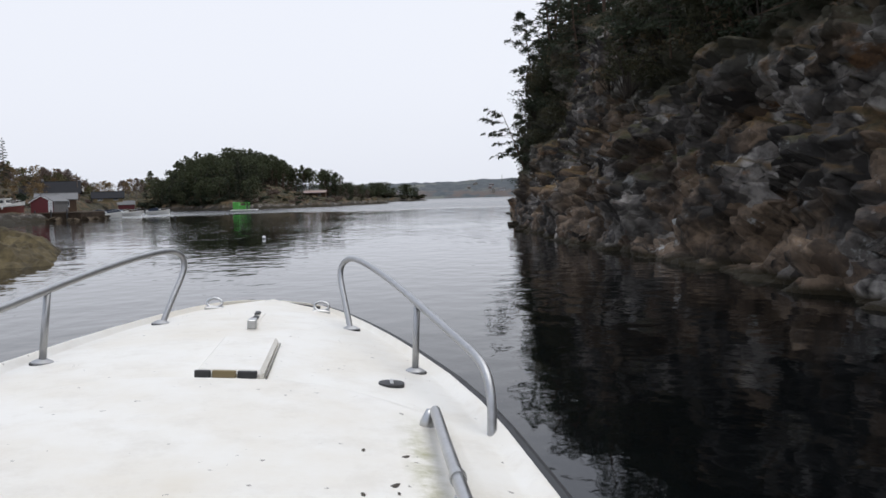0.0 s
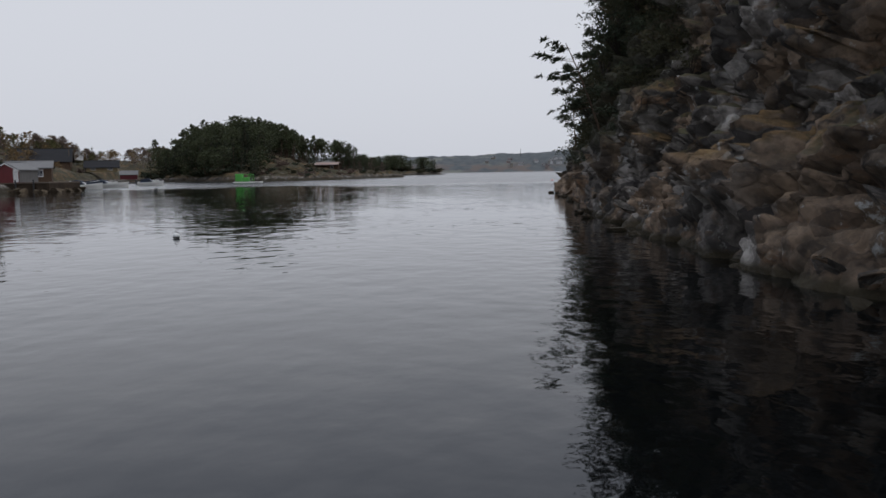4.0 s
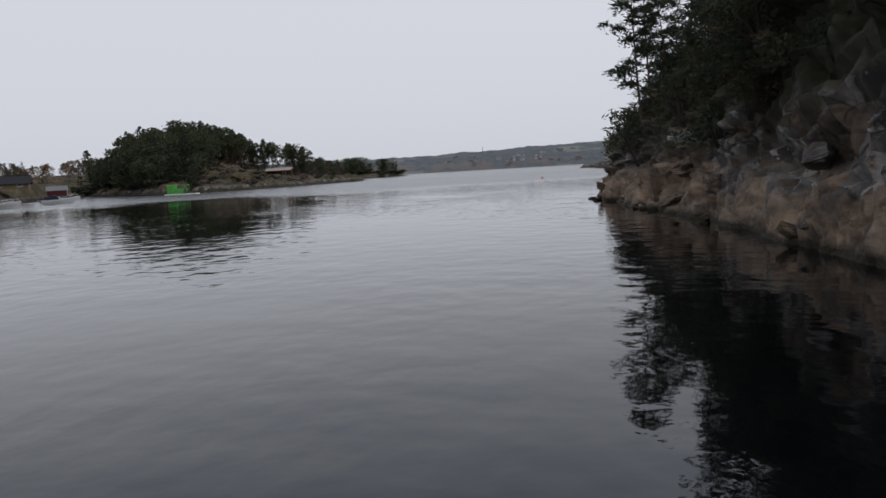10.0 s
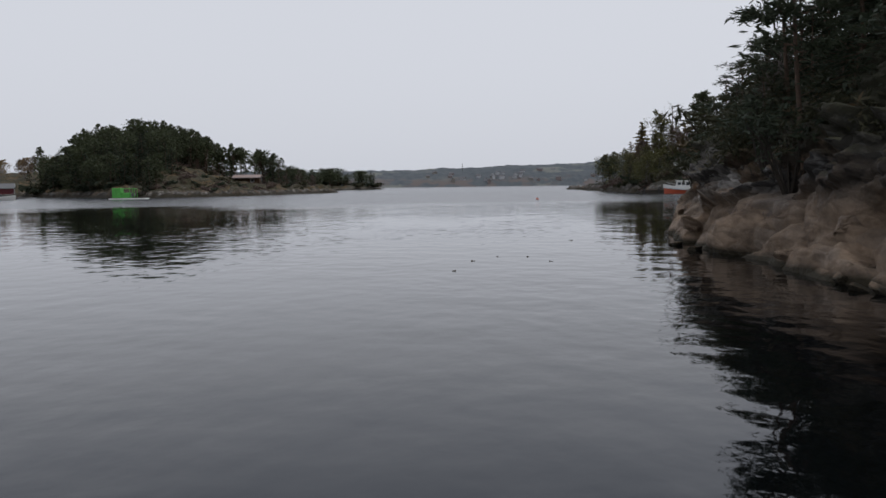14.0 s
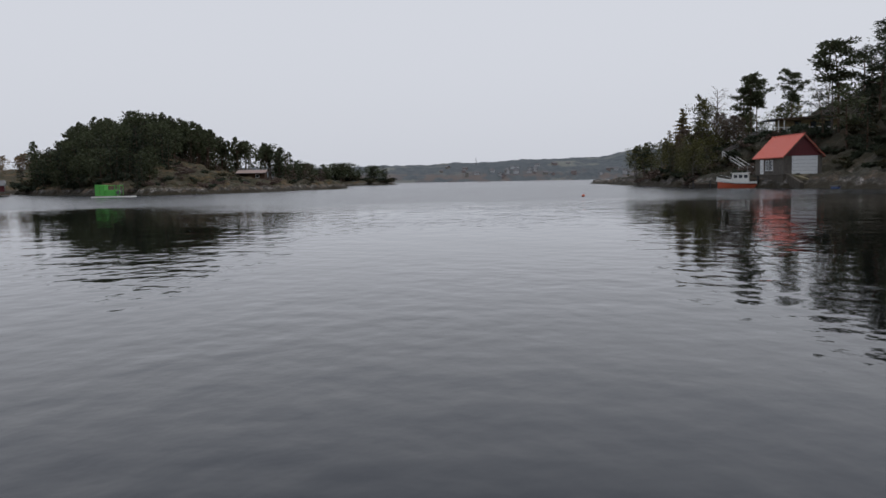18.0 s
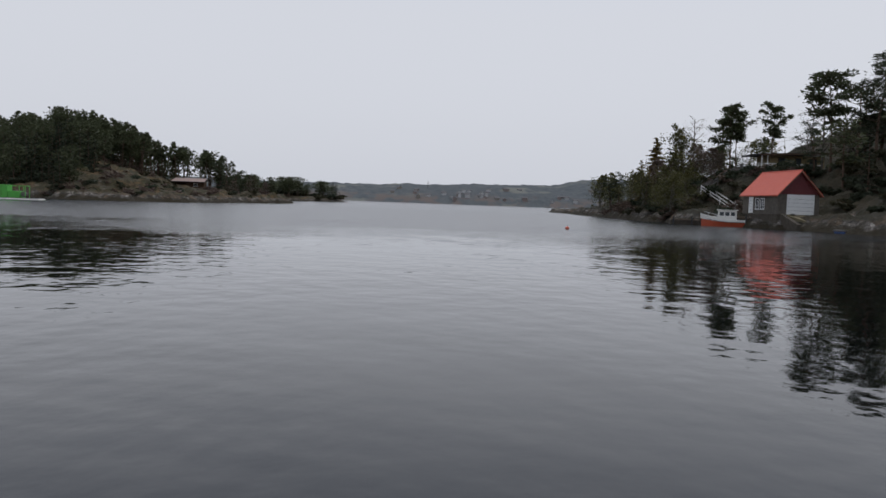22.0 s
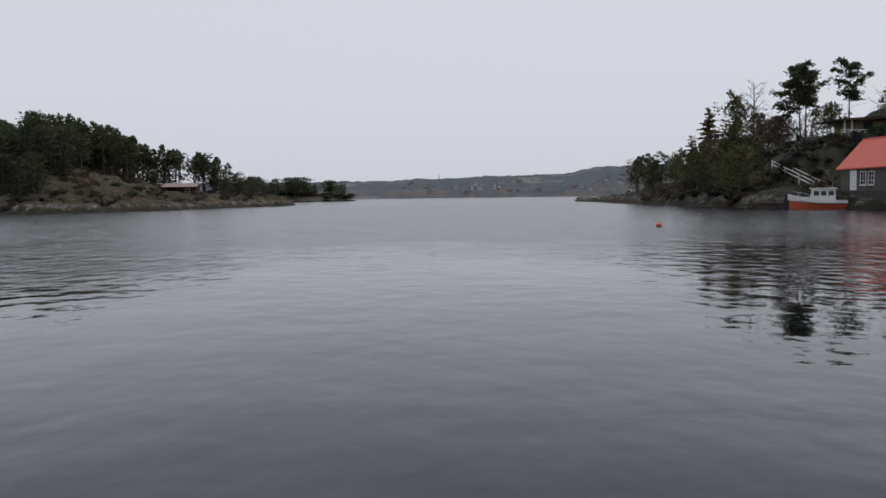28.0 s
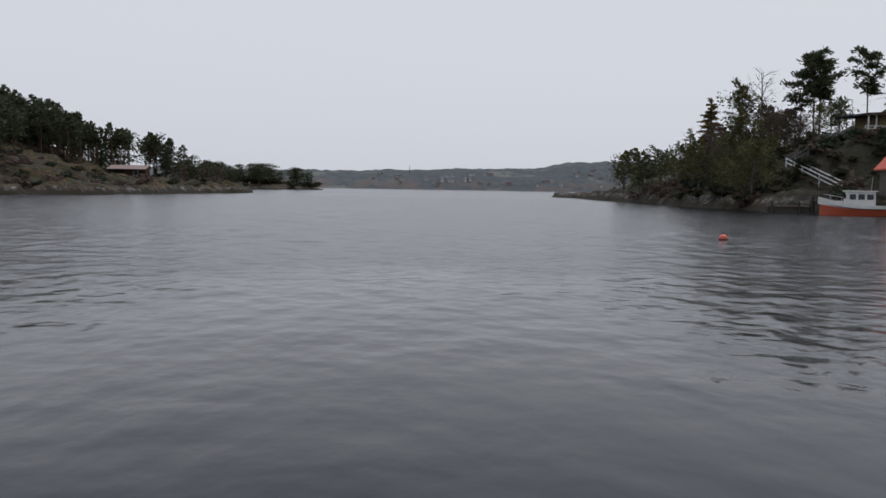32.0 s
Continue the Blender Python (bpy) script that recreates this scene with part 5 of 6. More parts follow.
def face_matrix(face, along, low, h, hd):
    """The pose on a wall: y points into the wall, x along it."""
    return {"front": pose(along, -hd, low), "left": pose(-h, along, low, 0, 0, -90), "right": pose(h, along, low, 0, 0, 90), "back": pose(along, hd, low, 0, 0, 180)}[face]


def put_window(ob, face, along, low, wide, high, h, hd):
    wm = face_matrix(face, along, low, h, hd)
    fr = Mesh()
    t = 0.08
    fr.box(-wide / 2, -0.07, 0, -wide / 2 + t, 0.03, high).box(wide / 2 - t, -0.07, 0, wide / 2, 0.03, high)
    fr.box(-wide / 2 + t, -0.07, 0, wide / 2 - t, 0.03, t).box(-wide / 2 + t, -0.07, high - t, wide / 2 - t, 0.03, high)
    win = part("window", fr, WHITE, ob, m=wm)
    part("pane", Mesh().box(-wide / 2 + t, -0.03, t, wide / 2 - t, -0.015, high - t), GLASS, win)
    bars = Mesh().box(-0.025, -0.055, t, 0.025, -0.03, high - t)
    for q in (1, 2):
        bars.box(-wide / 2 + t, -0.05, q * high / 3 - 0.02, wide / 2 - t, -0.031, q * high / 3 + 0.02)
    part("glazing_bar", bars, WHITE, win)
    part("sill", Mesh().box(-wide / 2 - 0.05, -0.13, -0.05, wide / 2 + 0.05, 0.02, 0), WHITE, win)


# the boathouse with the orange roof
BH = pose(51.35, 193.8, 0)
boathouse = house("boathouse", "grey stone boathouse with a bright orange-red roof and white doors", "boathouse", BH, 5.4, 9.4, 4.45, 7.3, BOATHOUSE_STONE, ORANGE_TILE, 0.45,
                  windows=[("left", 0.55, 2.45, 1.0, 1.45), ("left", -0.85, 2.45, 1.0, 1.45)], doors=[("front", 0.25, 1.9, 3.4, 2.4), ("left", 2.3, 1.95, 0.95, 2.0)], base=1.9, base_mat=STONEWALL)
part("gable_cladding", Mesh().prism([(-2.68, 4.42), (2.68, 4.42), (0, 7.26)], "y", -4.76, -4.7), DARKRED, boathouse, "dark red gable boards")
for k in range(11):
    x = -2.5 + k * 0.5
    part("cover_strip", Mesh().box(x - 0.02, -4.785, 4.45, x + 0.02, -4.76, 7.2 - abs(x) * 1.05), DARKRED, boathouse)
slip = Mesh().add([(-1.7, -4.72, 1.86), (2.6, -4.72, 1.86), (6.6, -13.5, -0.1), (1.4, -13.5, -0.1), (-1.7, -4.72, -1.2), (2.6, -4.72, -1.2), (6.6, -13.5, -1.2), (1.4, -13.5, -1.2)],
                  [(0, 3, 2, 1), (4, 5, 6, 7), (0, 1, 5, 4), (1, 2, 6, 5), (2, 3, 7, 6), (3, 0, 4, 7)])
part("slipway", slip, MOSSY, boathouse, "sloping mossy tan slipway")
for x in (-0.9, 1.7):
    part("slip_rail", Mesh().tube([(x, -4.75, 1.9), (x + 3.4, -13.2, 0.02)], 0.06, 4), TIMBER, boathouse)
part("side_wall", Mesh().prism([(-4.8, 2.0), (-4.8, -1), (-9.0, -1), (-9.0, 0.75)], "x", -2.4, -1.9), STONEWALL, boathouse, "sloping stone side wall")
for k in range(16):
    # standing seams of the tile roof
    y = -4.9 + k * 0.655
    for sgn in (-1, 1):
        part("roof_rib", Mesh().prism([(sgn * 3.02, 4.24), (0, 7.42), (0, 7.46), (sgn * 3.02, 4.28)], "y", y, y + 0.06), ORANGE_TILE, boathouse)


def quay(name, label, m, L, W, top, wall=STONEWALL, deck=TIMBER):
    ob = thing(name, label, "quay", m, kind="structure")
    part("quay_wall", Mesh().box(0, 0, -3, L, W, top - 0.16, 0.05), wall, ob)
    n = int(L / 0.3)
    for k in range(n):
        part("plank", Mesh().box(k * L / n + 0.01, -0.12, top - 0.15, (k + 1) * L / n - 0.01, W, top), deck, ob)
    for k in range(max(2, int(L / 2.5))):
        part("fender_post", Mesh().tube([(0.4 + k * 2.5, -0.16, -1.5), (0.4 + k * 2.5, -0.16, top + 0.35)], 0.11, 7), BLACK, ob)
    return ob


quay("boathouse_quay", "low dark timber and stone quay beside the boathouse", pose(44.6, 203.0, 0, 0, 0, -64), 13.5, 4.0, 1.35)
quay("jetty", "small dark timber jetty by the shore", pose(40.6, 203.6, 0, 0, 0, -12), 4.0, 1.6, 0.75)
fl = thing("floating_dock", "low blue-grey floating dock beside the slipway", "dock", pose(52.6, 178.6, 0, 0, 0, 12))
part("dock_deck", Mesh().box(-2.6, -0.8, 0.2, 2.6, 0.8, 0.4, 0.03), GREYBOARD, fl)
for x in (-2.0, -0.7, 0.7, 2.0):
    part("dock_float", Mesh().box(x - 0.5, -0.75, -0.25, x + 0.5, 0.75, 0.2, 0.06), plain("blue_float_plastic", (0.04, 0.1, 0.28), (0.03, 0.07, 0.2), 4, 0.5), fl)

# the cabin on its terrace above
CABIN = pose(67.6, 222.3, 9.1, 0, 0, 0)
cabin = thing("cabin", "ochre timber cabin with a flat dark roof on a walled terrace", "cabin", CABIN)
part("wall", Mesh().box(-4.0, -1.6, 0, 5.2, 3.4, 2.45, 0.03), OCHRE, cabin)
part("roof", Mesh().prism([(-6.4, 2.3), (6.0, 2.95), (6.0, 3.2), (-6.4, 2.55)], "y", -2.7, 4.0), DARKROOF, cabin)
part("fascia", Mesh().prism([(-6.45, 2.2), (6.05, 2.85), (6.05, 3.1), (-6.45, 2.45)], "y", -2.76, -2.7), BROWNBOARD, cabin)
for x in (-6.0, -5.0):
    part("post", Mesh().box(x, -2.4, -0.3, x + 0.14, -2.26, 2.4), WHITE, cabin)
for x, wd in ((-2.2, 1.3), (0.6, 1.1), (3.2, 1.3)):
    win = part("window", Mesh().box(x - wd / 2, -1.68, 0.75, x + wd / 2, -1.6, 2.1, 0.02), BROWNBOARD, cabin)
    part("pane", Mesh().box(x - wd / 2 + 0.1, -1.7, 0.85, x + wd / 2 - 0.1, -1.685, 2.0), GLASS, win)
terrace = thing("terrace", "dark stone terrace wall with a white railing", "terrace", CABIN)
part("terrace_wall", Mesh().box(-8.2, -3.6, -4.2, 6.5, 4.4, -0.02, 0.05), STONEWALL, terrace)
for k in range(10):
    part("rail_post", Mesh().box(-7.1 + k * 1.2, -3.5, -0.02, -7.02 + k * 1.2, -3.42, 0.95), WHITE, terrace)
for z in (0.3, 0.6, 0.9):
    part("rail", Mesh().box(-7.1, -3.52, z, 3.8, -3.46, z + 0.09), WHITE, terrace)


def stair(m, run, rise, steps, label, rail=WHITE):
    """A straight flight with white handrails, along +x and upwards."""
    ob = thing("outdoor_stair", label, "stairs", m)
    for k in range(steps):
        part("step", Mesh().box(k * run / steps, -0.5, (k + 1) * rise / steps - 0.06, (k + 1) * run / steps + 0.04, 0.5, (k + 1) * rise / steps, 0.008), TIMBER, ob)
    for y in (-0.55, 0.55):
        part("stringer", Mesh().prism([(0, -0.25), (run, rise - 0.25), (run, rise + 0.02), (0, 0.02)], "y", y - 0.04, y + 0.04), TIMBER, ob)
        for q in (0.5, 0.98):
            part("handrail", Mesh().prism([(-0.2, q), (run + 0.1, rise + q), (run + 0.1, rise + q + 0.12), (-0.2, q + 0.12)], "y", y - 0.04, y + 0.04), rail, ob)
        for k in range(4):
            x = k * run / 3
            part("baluster", Mesh().box(x - 0.05, y - 0.05, x * rise / run - 0.4, x + 0.05, y + 0.05, x * rise / run + 1.05), rail, ob)
    return ob


stair(pose(53.5, 211.8, 2.0, 0, 0, 94), 9.6, 3.1, 17, "timber stair with white handrails climbing the slope")
stair(pose(52.9, 222.0, 5.1, 0, 0, 2), 6.6, 3.9, 21, "grey timber stair with handrails up to the terrace", GREYBOARD)


# ---- boats ----
def hull_mesh(L, beam, low, high, sheer, z0=-0.25, full=2.2, ring=14, deck=False):
    """A hull lofted along +x (bow at +L/2) between the heights low and high; sheer lifts the bow."""
    m, n = Mesh(), 17
    rows = []
    for k in range(n):
        t = k / (n - 1)
        x = -L / 2 + L * t
        w = beam / 2 * (1 - max(0, (t - 0.45) / 0.55) ** full) * (0.9 + 0.1 * min(1, t * 4))
        w = max(w, 0.01)
        up = sheer * max(0, (t - 0.3) / 0.7) ** 2
        rows.append((x + 0.45 * up * max(0, (t - 0.75) / 0.25), w, low + up * (low / high if low > 0 else 0), high + up))
    for x, w, a, b in rows:
        m.v += [(x, -w * (0.72 + 0.28 * (0 if a <= 0 else 1)), a), (x, -w, b), (x, w, b), (x, w * (0.72 + 0.28 * (0 if a <= 0 else 1)), a)]
    for k in range(n - 1):
        a, b = 4 * k, 4 * k + 4
        m.f += [(a, b, b + 1, a + 1), (a + 2, b + 2, b + 3, a + 3), (a + 3, b + 3, b, a)]
        if deck:
            m.f.append((a + 1, b + 1, b + 2, a + 2))
    m.f += [(0, 1, 2, 3), (4 * n - 4, 4 * n - 1, 4 * n - 2, 4 * n - 3)]
    return m, rows


def fishing_boat(m, label, paint=None):
    ob = thing("fishing_boat", label, "boat", m)
    L = 5.3
    low, rows = hull_mesh(L, 2.2, -0.35, 0.6, 0.5)
    part("hull", low, paint or HULLORANGE, ob, "red-brown painted hull" if paint else "orange painted hull")
    up, rows2 = hull_mesh(L + 0.12, 2.26, 0.56, 0.94, 0.72, deck=True)
    part("bulwark", up, HULLWHITE, ob, "white bulwark")
    strake = [(x, -w - 0.02, b) for x, w, a, b in rows] + [(x, w + 0.02, b) for x, w, a, b in rows[::-1]]
    part("rubbing_strake", Mesh().tube(strake, 0.045, 5), BLACK, ob)
    wheel = part("wheelhouse", Mesh().prism([(-1.6, 0.95), (0.9, 0.95), (0.72, 2.15), (-1.55, 2.15)], "y", -0.78, 0.78), HULLWHITE, ob)
    part("wheelhouse_roof", Mesh().box(-1.75, -0.9, 2.15, 0.95, 0.9, 2.25, 0.03), HULLWHITE, ob)
    for side in (-1, 1):
        for k in range(3):
            x = -1.4 + k * 0.7
            y0, y1 = (-0.8, -0.784) if side < 0 else (0.784, 0.8)
            part("window", Mesh().box(x, y0, 1.45, x + 0.52, y1, 1.92, 0.005), GLASS, wheel)
    for y in (-0.62, -0.05, 0.1):
        part("window", Mesh().box(0.755, y, 1.5, 0.86, y + 0.48, 1.92, 0.005), GLASS, wheel)
    part("mast", Mesh().tube([(-1.3, 0, 2.15), (-1.35, 0, 3.5)], [0.035, 0.02], 6), ALU, ob)
    part("foredeck_hatch", Mesh().box(1.0, -0.35, 1.05, 1.6, 0.35, 1.3, 0.03), HULLWHITE, ob)
    rail = Mesh()
    rail.tube([(1.0, -0.8, 1.6), (2.0, -0.5, 1.8), (2.55, 0, 1.9), (2.0, 0.5, 1.8), (1.0, 0.8, 1.6)], 0.02, 5)
    part("bow_rail", rail, STEEL, ob)
    for x, y, z in ((1.0, -0.8, 1.05), (2.0, -0.5, 1.25), (1.0, 0.8, 1.05), (2.0, 0.5, 1.25)):
        part("stanchion", Mesh().tube([(x, y, z), (x, y, z + 0.56)], 0.018, 5), STEEL, ob)
    part("rudder_post", Mesh().box(-2.8, -0.05, -0.3, -2.66, 0.05, 0.9, 0.01), BLACK, ob)
    for x in (-1.2, 0.5):
        part("fender", Mesh().tube([(x, -1.28, 0.95), (x, -1.3, 0.85), (x, -1.3, 0.4), (x, -1.28, 0.3)], [0.03, 0.1, 0.1, 0.03], 7), WHITE, ob)
    return ob


fishing_boat(pose(45.6, 197.4, 0, 0, 0, 153), "small fishing boat with orange hull and white wheelhouse at quay")
hauled = fishing_boat(pose(-67.6, 124.6, LEFT.z(-67.6, 124.6) + 0.3, 0, 0, 4), "white cabin boat with a red-brown hull hauled out beside the quay", BROWNRED)
hauled.scale = (1.1, 1.1, 0.85)


def motor_boat(m, L, label, canvas=None, dark=False):
    ob = thing("motor_boat", label, "boat", m, "boats in the harbour")
    beam = L * 0.36
    low, rows = hull_mesh(L, beam, -0.2, 0.5, 0.3)
    part("hull", low, BLACK if dark else HULLWHITE, ob)
    up, _ = hull_mesh(L + 0.06, beam + 0.04, 0.48, 0.72, 0.36, deck=True)
    part("deck", up, HULLWHITE, ob)
    part("windscreen", Mesh().prism([(0.02 * L, 0.75), (0.12 * L, 0.75), (0.04 * L, 1.15), (0.0, 1.15)], "y", -beam * 0.36, beam * 0.36), GLASS, ob)
    if canvas:
        part("canopy", Mesh().prism([(-0.4 * L, 0.72), (0.06 * L, 0.72), (0.02 * L, 1.35), (-0.12 * L, 1.5), (-0.38 * L, 1.2)], "y", -beam * 0.4, beam * 0.4), canvas, ob)
    else:
        part("seat", Mesh().box(-0.25 * L, -beam * 0.3, 0.72, -0.15 * L, beam * 0.3, 1.0, 0.04), GREYBOARD, ob)
    part("outboard_motor", Mesh().box(-L / 2 - 0.4, -0.18, 0.3, -L / 2 - 0.02, 0.18, 1.15, 0.06), BLACK, ob)
    part("bow_rail", Mesh().tube([(0.15 * L, -beam * 0.42, 1.1), (0.38 * L, -beam * 0.22, 1.3), (0.48 * L, 0, 1.35), (0.38 * L, beam * 0.22, 1.3), (0.15 * L, beam * 0.42, 1.1)], 0.016, 5), STEEL, ob)
    return ob


motor_boat(pose(-65.5, 164, 0, 0, 0, 8), 8.0, "white motor boat with a dark canopy, moored in the harbour", NAVY)
motor_boat(pose(-61.5, 146.5, 0, 0, 0, 12), 6.0, "white motor boat with a dark canvas canopy", NAVY)
motor_boat(pose(-63.5, 143.0, 0, 0, 0, -5), 4.6, "small white open boat", None)
motor_boat(pose(-72.5, 171, 0, 0, 0, 30), 5.4, "white motor boat moored at the pontoon", None)
motor_boat(pose(-72.0, 178, 0, 0, 0, 15), 5.0, "dark-hulled motor boat moored at the pontoon", None, True)
motor_boat(pose(-66.0, 187, 0, 0, 0, 10), 5.0, "white motor boat moored at the pontoon", NAVY)
motor_boat(pose(-84.0, 232, 0, 0, 0, 20), 5.5, "white motor boat lying off the red boathouse", None)
for x, y, L, turn in ((-64, 152, 12, 100), (-74, 184, 14, 110), (-95, 255, 16, 60)):
    po = thing("pontoon", "low grey timber pontoon", "pontoon", pose(x, y, 0, 0, 0, turn), "pontoons in the harbour")
    part("pontoon_deck", Mesh().box(-L / 2, -0.9, 0.25, L / 2, 0.9, 0.42, 0.02), GREYBOARD, po)
    for k in range(4):
        part("pontoon_float", Mesh().box(-L / 2 + k * L / 4 + 0.3, -0.8, -0.3, -L / 2 + k * L / 4 + 2.2, 0.8, 0.25, 0.05), CONCRETE, po)


# ---- the harbour's buildings ----
quay("stone_quay", "brown weed-stained stone quay with a timber deck", pose(-72, 127.5, 0, 0, 0, 0), 15.0, 9.0, 1.35, QUAYBROWN)
red_hut = house("red_boathouse", "small red boathouse with a pale grey roof on the quay", "boathouse", pose(-64.0, 132.0, 1.35), 3.6, 5.0, 1.75, 2.7, RED, GREYROOF, 0.25, doors=[("front", 1.35, 0.05, 0.5, 1.7)])
part("side_cladding", Mesh().box(1.8, -2.5, 0.02, 1.84, 2.5, 1.7), GREYBOARD, red_hut, "weathered grey side boards")
house("grey_boathouse", "low brown plank boathouse with a grey sheet roof", "boathouse", pose(-69.5, 146, 1.3, 0, 0, 114), 5.0, 6.5, 2.2, 3.2, BROWNBOARD, GREYROOF, 0.3, windows=[("left", -1.5, 0.9, 1.2, 1.0), ("left", 1.2, 0.9, 1.2, 1.0)])
house("red_shed", "red plank shed at the waterside", "shed", pose(-74.5, 122, 1.3, 0, 0, 90), 4.0, 6.0, 1.7, 2.6, RED, DARKROOF, 0.25)
house("dark_roofed_house", "brown house with a wide dark slate roof and small skylights", "house", pose(-107.0, 222, 3.2, 0, 0, 112), 9.0, 14.0, 2.9, 6.0, BROWNBOARD, DARKROOF, 0.5, windows=[("left", -2, 1.0, 1.3, 1.2), ("left", 2, 1.0, 1.3, 1.2), ("left", 4.5, 1.0, 1.3, 1.2)], chimney=(0.5, 2))
house("ochre_house", "low ochre house with a dark roof above the harbour", "house", pose(-93.3, 226, 3.3, 0, 0, 112), 5.5, 7.4, 1.25, 2.8, OCHRE, DARKROOF, 0.6, windows=[("left", -2, 0.5, 1.2, 0.8), ("left", 2, 0.5, 1.2, 0.8)])
house("far_red_boathouse", "red boathouse with a grey roof at the inner harbour", "boathouse", pose(-125.5, 321, 1.0, 0, 0, 112), 4.6, 6.0, 1.8, 3.2, RED, GREYROOF, 0.3, doors=[("front", 0, 0.1, 2.0, 1.8)])
house("white_cottage", "white cottage with a grey roof on the wooded hill", "cottage", pose(-137, 300, LEFT.z(-137, 300) + 0.2, 0, 0, 60), 5.0, 7.0, 3.0, 5.2, WHITE, GREYROOF, 0.4, windows=[("left", -1.5, 1.0, 1.1, 1.1), ("left", 1.5, 1.0, 1.1, 1.1)], base_mat=CONCRETE)
house("pale_cottage", "pale cottage with a brown roof among the autumn trees", "cottage", pose(-128, 330, LEFT.z(-128, 330) + 0.2, 0, 0, 75), 4.6, 6.5, 2.6, 4.4, WHITE, BROWNBOARD, 0.4, windows=[("left", 0, 1.0, 1.1, 1.0)], base_mat=CONCRETE)
pole = thing("flagpole", "slender pale timber pole", "pole", pose(-99.8, 222, LEFT.z(-99.8, 222) - 0.2))
part("shaft", Mesh().tube([(0, 0, 0), (0, 0, 7.6)], [0.12, 0.07], 8), TIMBER, pole)
part("finial", Mesh().tube([(0, 0, 7.6), (0, 0, 7.7), (0, 0, 7.78)], [0.05, 0.1, 0.02], 8), WHITE, pole)

# the hut on the island
HX, HY = -54.2, 342.0
hut = thing("lakeside_hut", "dark timber hut with a pale shallow roof and open porch", "hut", pose(HX, HY, ISLAND.z(HX, HY) - 0.4))
part("wall", Mesh().box(-0.6, -2.0, 0, 4.2, 2.4, 2.6, 0.03), BROWNBOARD, hut)
part("roof", Mesh().prism([(-3.4, 2.3), (1.2, 3.35), (3.2, 2.7), (3.2, 2.86), (1.2, 3.53), (-3.4, 2.46)], "x", -4.9, 4.5), plain("pale_roof_felt", (0.36, 0.275, 0.24), (0.25, 0.19, 0.165), 3, 0.85), hut, "pale pinkish-grey felt roof")
part("porch_back", Mesh().box(-4.8, 2.2, 0, -0.6, 2.35, 2.6), BROWNBOARD, hut)
part("eave_board", Mesh().box(-4.9, -3.45, 2.22, 4.5, -3.4, 2.42), DARKROOF, hut)
for x in (-4.6, -2.4, -0.9):
    part("post", Mesh().box(x, -2.7, 0, x + 0.16, -2.54, 2.5), BROWNBOARD, hut)
part("porch_floor", Mesh().box(-4.9, -2.8, -0.5, 4.4, 2.5, 0.05, 0.02), TIMBER, hut)
part("stovepipe", Mesh().tube([(-4.0, 1.2, 2.9), (-4.0, 1.2, 5.2)], 0.09, 7), GREYBOARD, hut)
wn2 = part("window", Mesh().box(1.2, -2.07, 1.0, 2.4, -2.0, 2.0, 0.01), WHITE, hut)
part("pane", Mesh().box(1.3, -2.09, 1.1, 2.3, -2.075, 1.9), GLASS, wn2)
shed = thing("small_shed", "small white shed beside the hut", "shed", pose(-48.5, 342, ISLAND.z(-48.5, 342) - 0.2))
part("wall", Mesh().box(-0.7, -0.7, 0, 0.7, 0.7, 1.7, 0.02), WHITE, shed)
part("roof", Mesh().prism([(-0.9, 1.65), (0.9, 1.65), (0.9, 1.8), (0, 2.2), (-0.9, 1.8)], "y", -0.9, 0.9), DARKROOF, shed)
house("pale_cottage", "pale cottage with a reddish roof behind the trees", "cottage", pose(-40, 392, ISLAND.z(-40, 392), 0, 0, 80), 5.0, 8.0, 3.2, 5.0, WHITE, GREYROOF, 0.4, windows=[("left", -2, 1.0, 1.2, 1.1), ("left", 1.6, 1.0, 1.2, 1.1)])

# the green workboat raft off the island
raft = thing("work_raft", "bright green cabin and winch on a low white raft", "raft", pose(-54.9, 222, 0))
raft.scale = (0.86, 0.8, 0.86)
part("pontoon", Mesh().box(-3.9, -1.6, -0.35, 4.2, 1.6, 0.22, 0.08), HULLWHITE, raft)
part("deck", Mesh().box(-3.7, -1.5, 0.22, 4.0, 1.5, 0.3, 0.02), GREYBOARD, raft)
cab = part("cabin", Mesh().box(-3.2, -1.2, 0.3, -1.3, 1.2, 2.55, 0.06), GREEN, raft)
part("panel_seam", Mesh().box(-2.3, -1.215, 0.35, -2.26, -1.2, 2.5), OLIVE, cab)
part("engine_house", Mesh().box(-1.25, -1.0, 0.3, 0.6, 1.0, 1.5, 0.05), GREEN, raft)
frame_mesh = Mesh()
for x in (0.7, 1.7):
    for y in (-1.0, 1.0):
        frame_mesh.tube([(x, y, 0.3), (x, y, 2.4)], 0.07, 6)
frame_mesh.tube([(-1.3, -1.0, 2.4), (1.7, -1.0, 2.4)], 0.07, 6).tube([(-1.3, 1.0, 2.4), (1.7, 1.0, 2.4)], 0.07, 6).tube([(1.7, -1.0, 2.4), (1.7, 1.0, 2.4)], 0.07, 6)
part("gantry", frame_mesh, GREEN, raft)
part("winch_drum", Mesh().tube([(1.2, -0.6, 1.0), (1.2, 0.6, 1.0)], 0.4, 12), GREYBOARD, raft)
part("stack", Mesh().tube([(-2.0, 0.4, 2.5), (-2.0, 0.4, 3.2)], 0.1, 7), BROWNBOARD, raft)


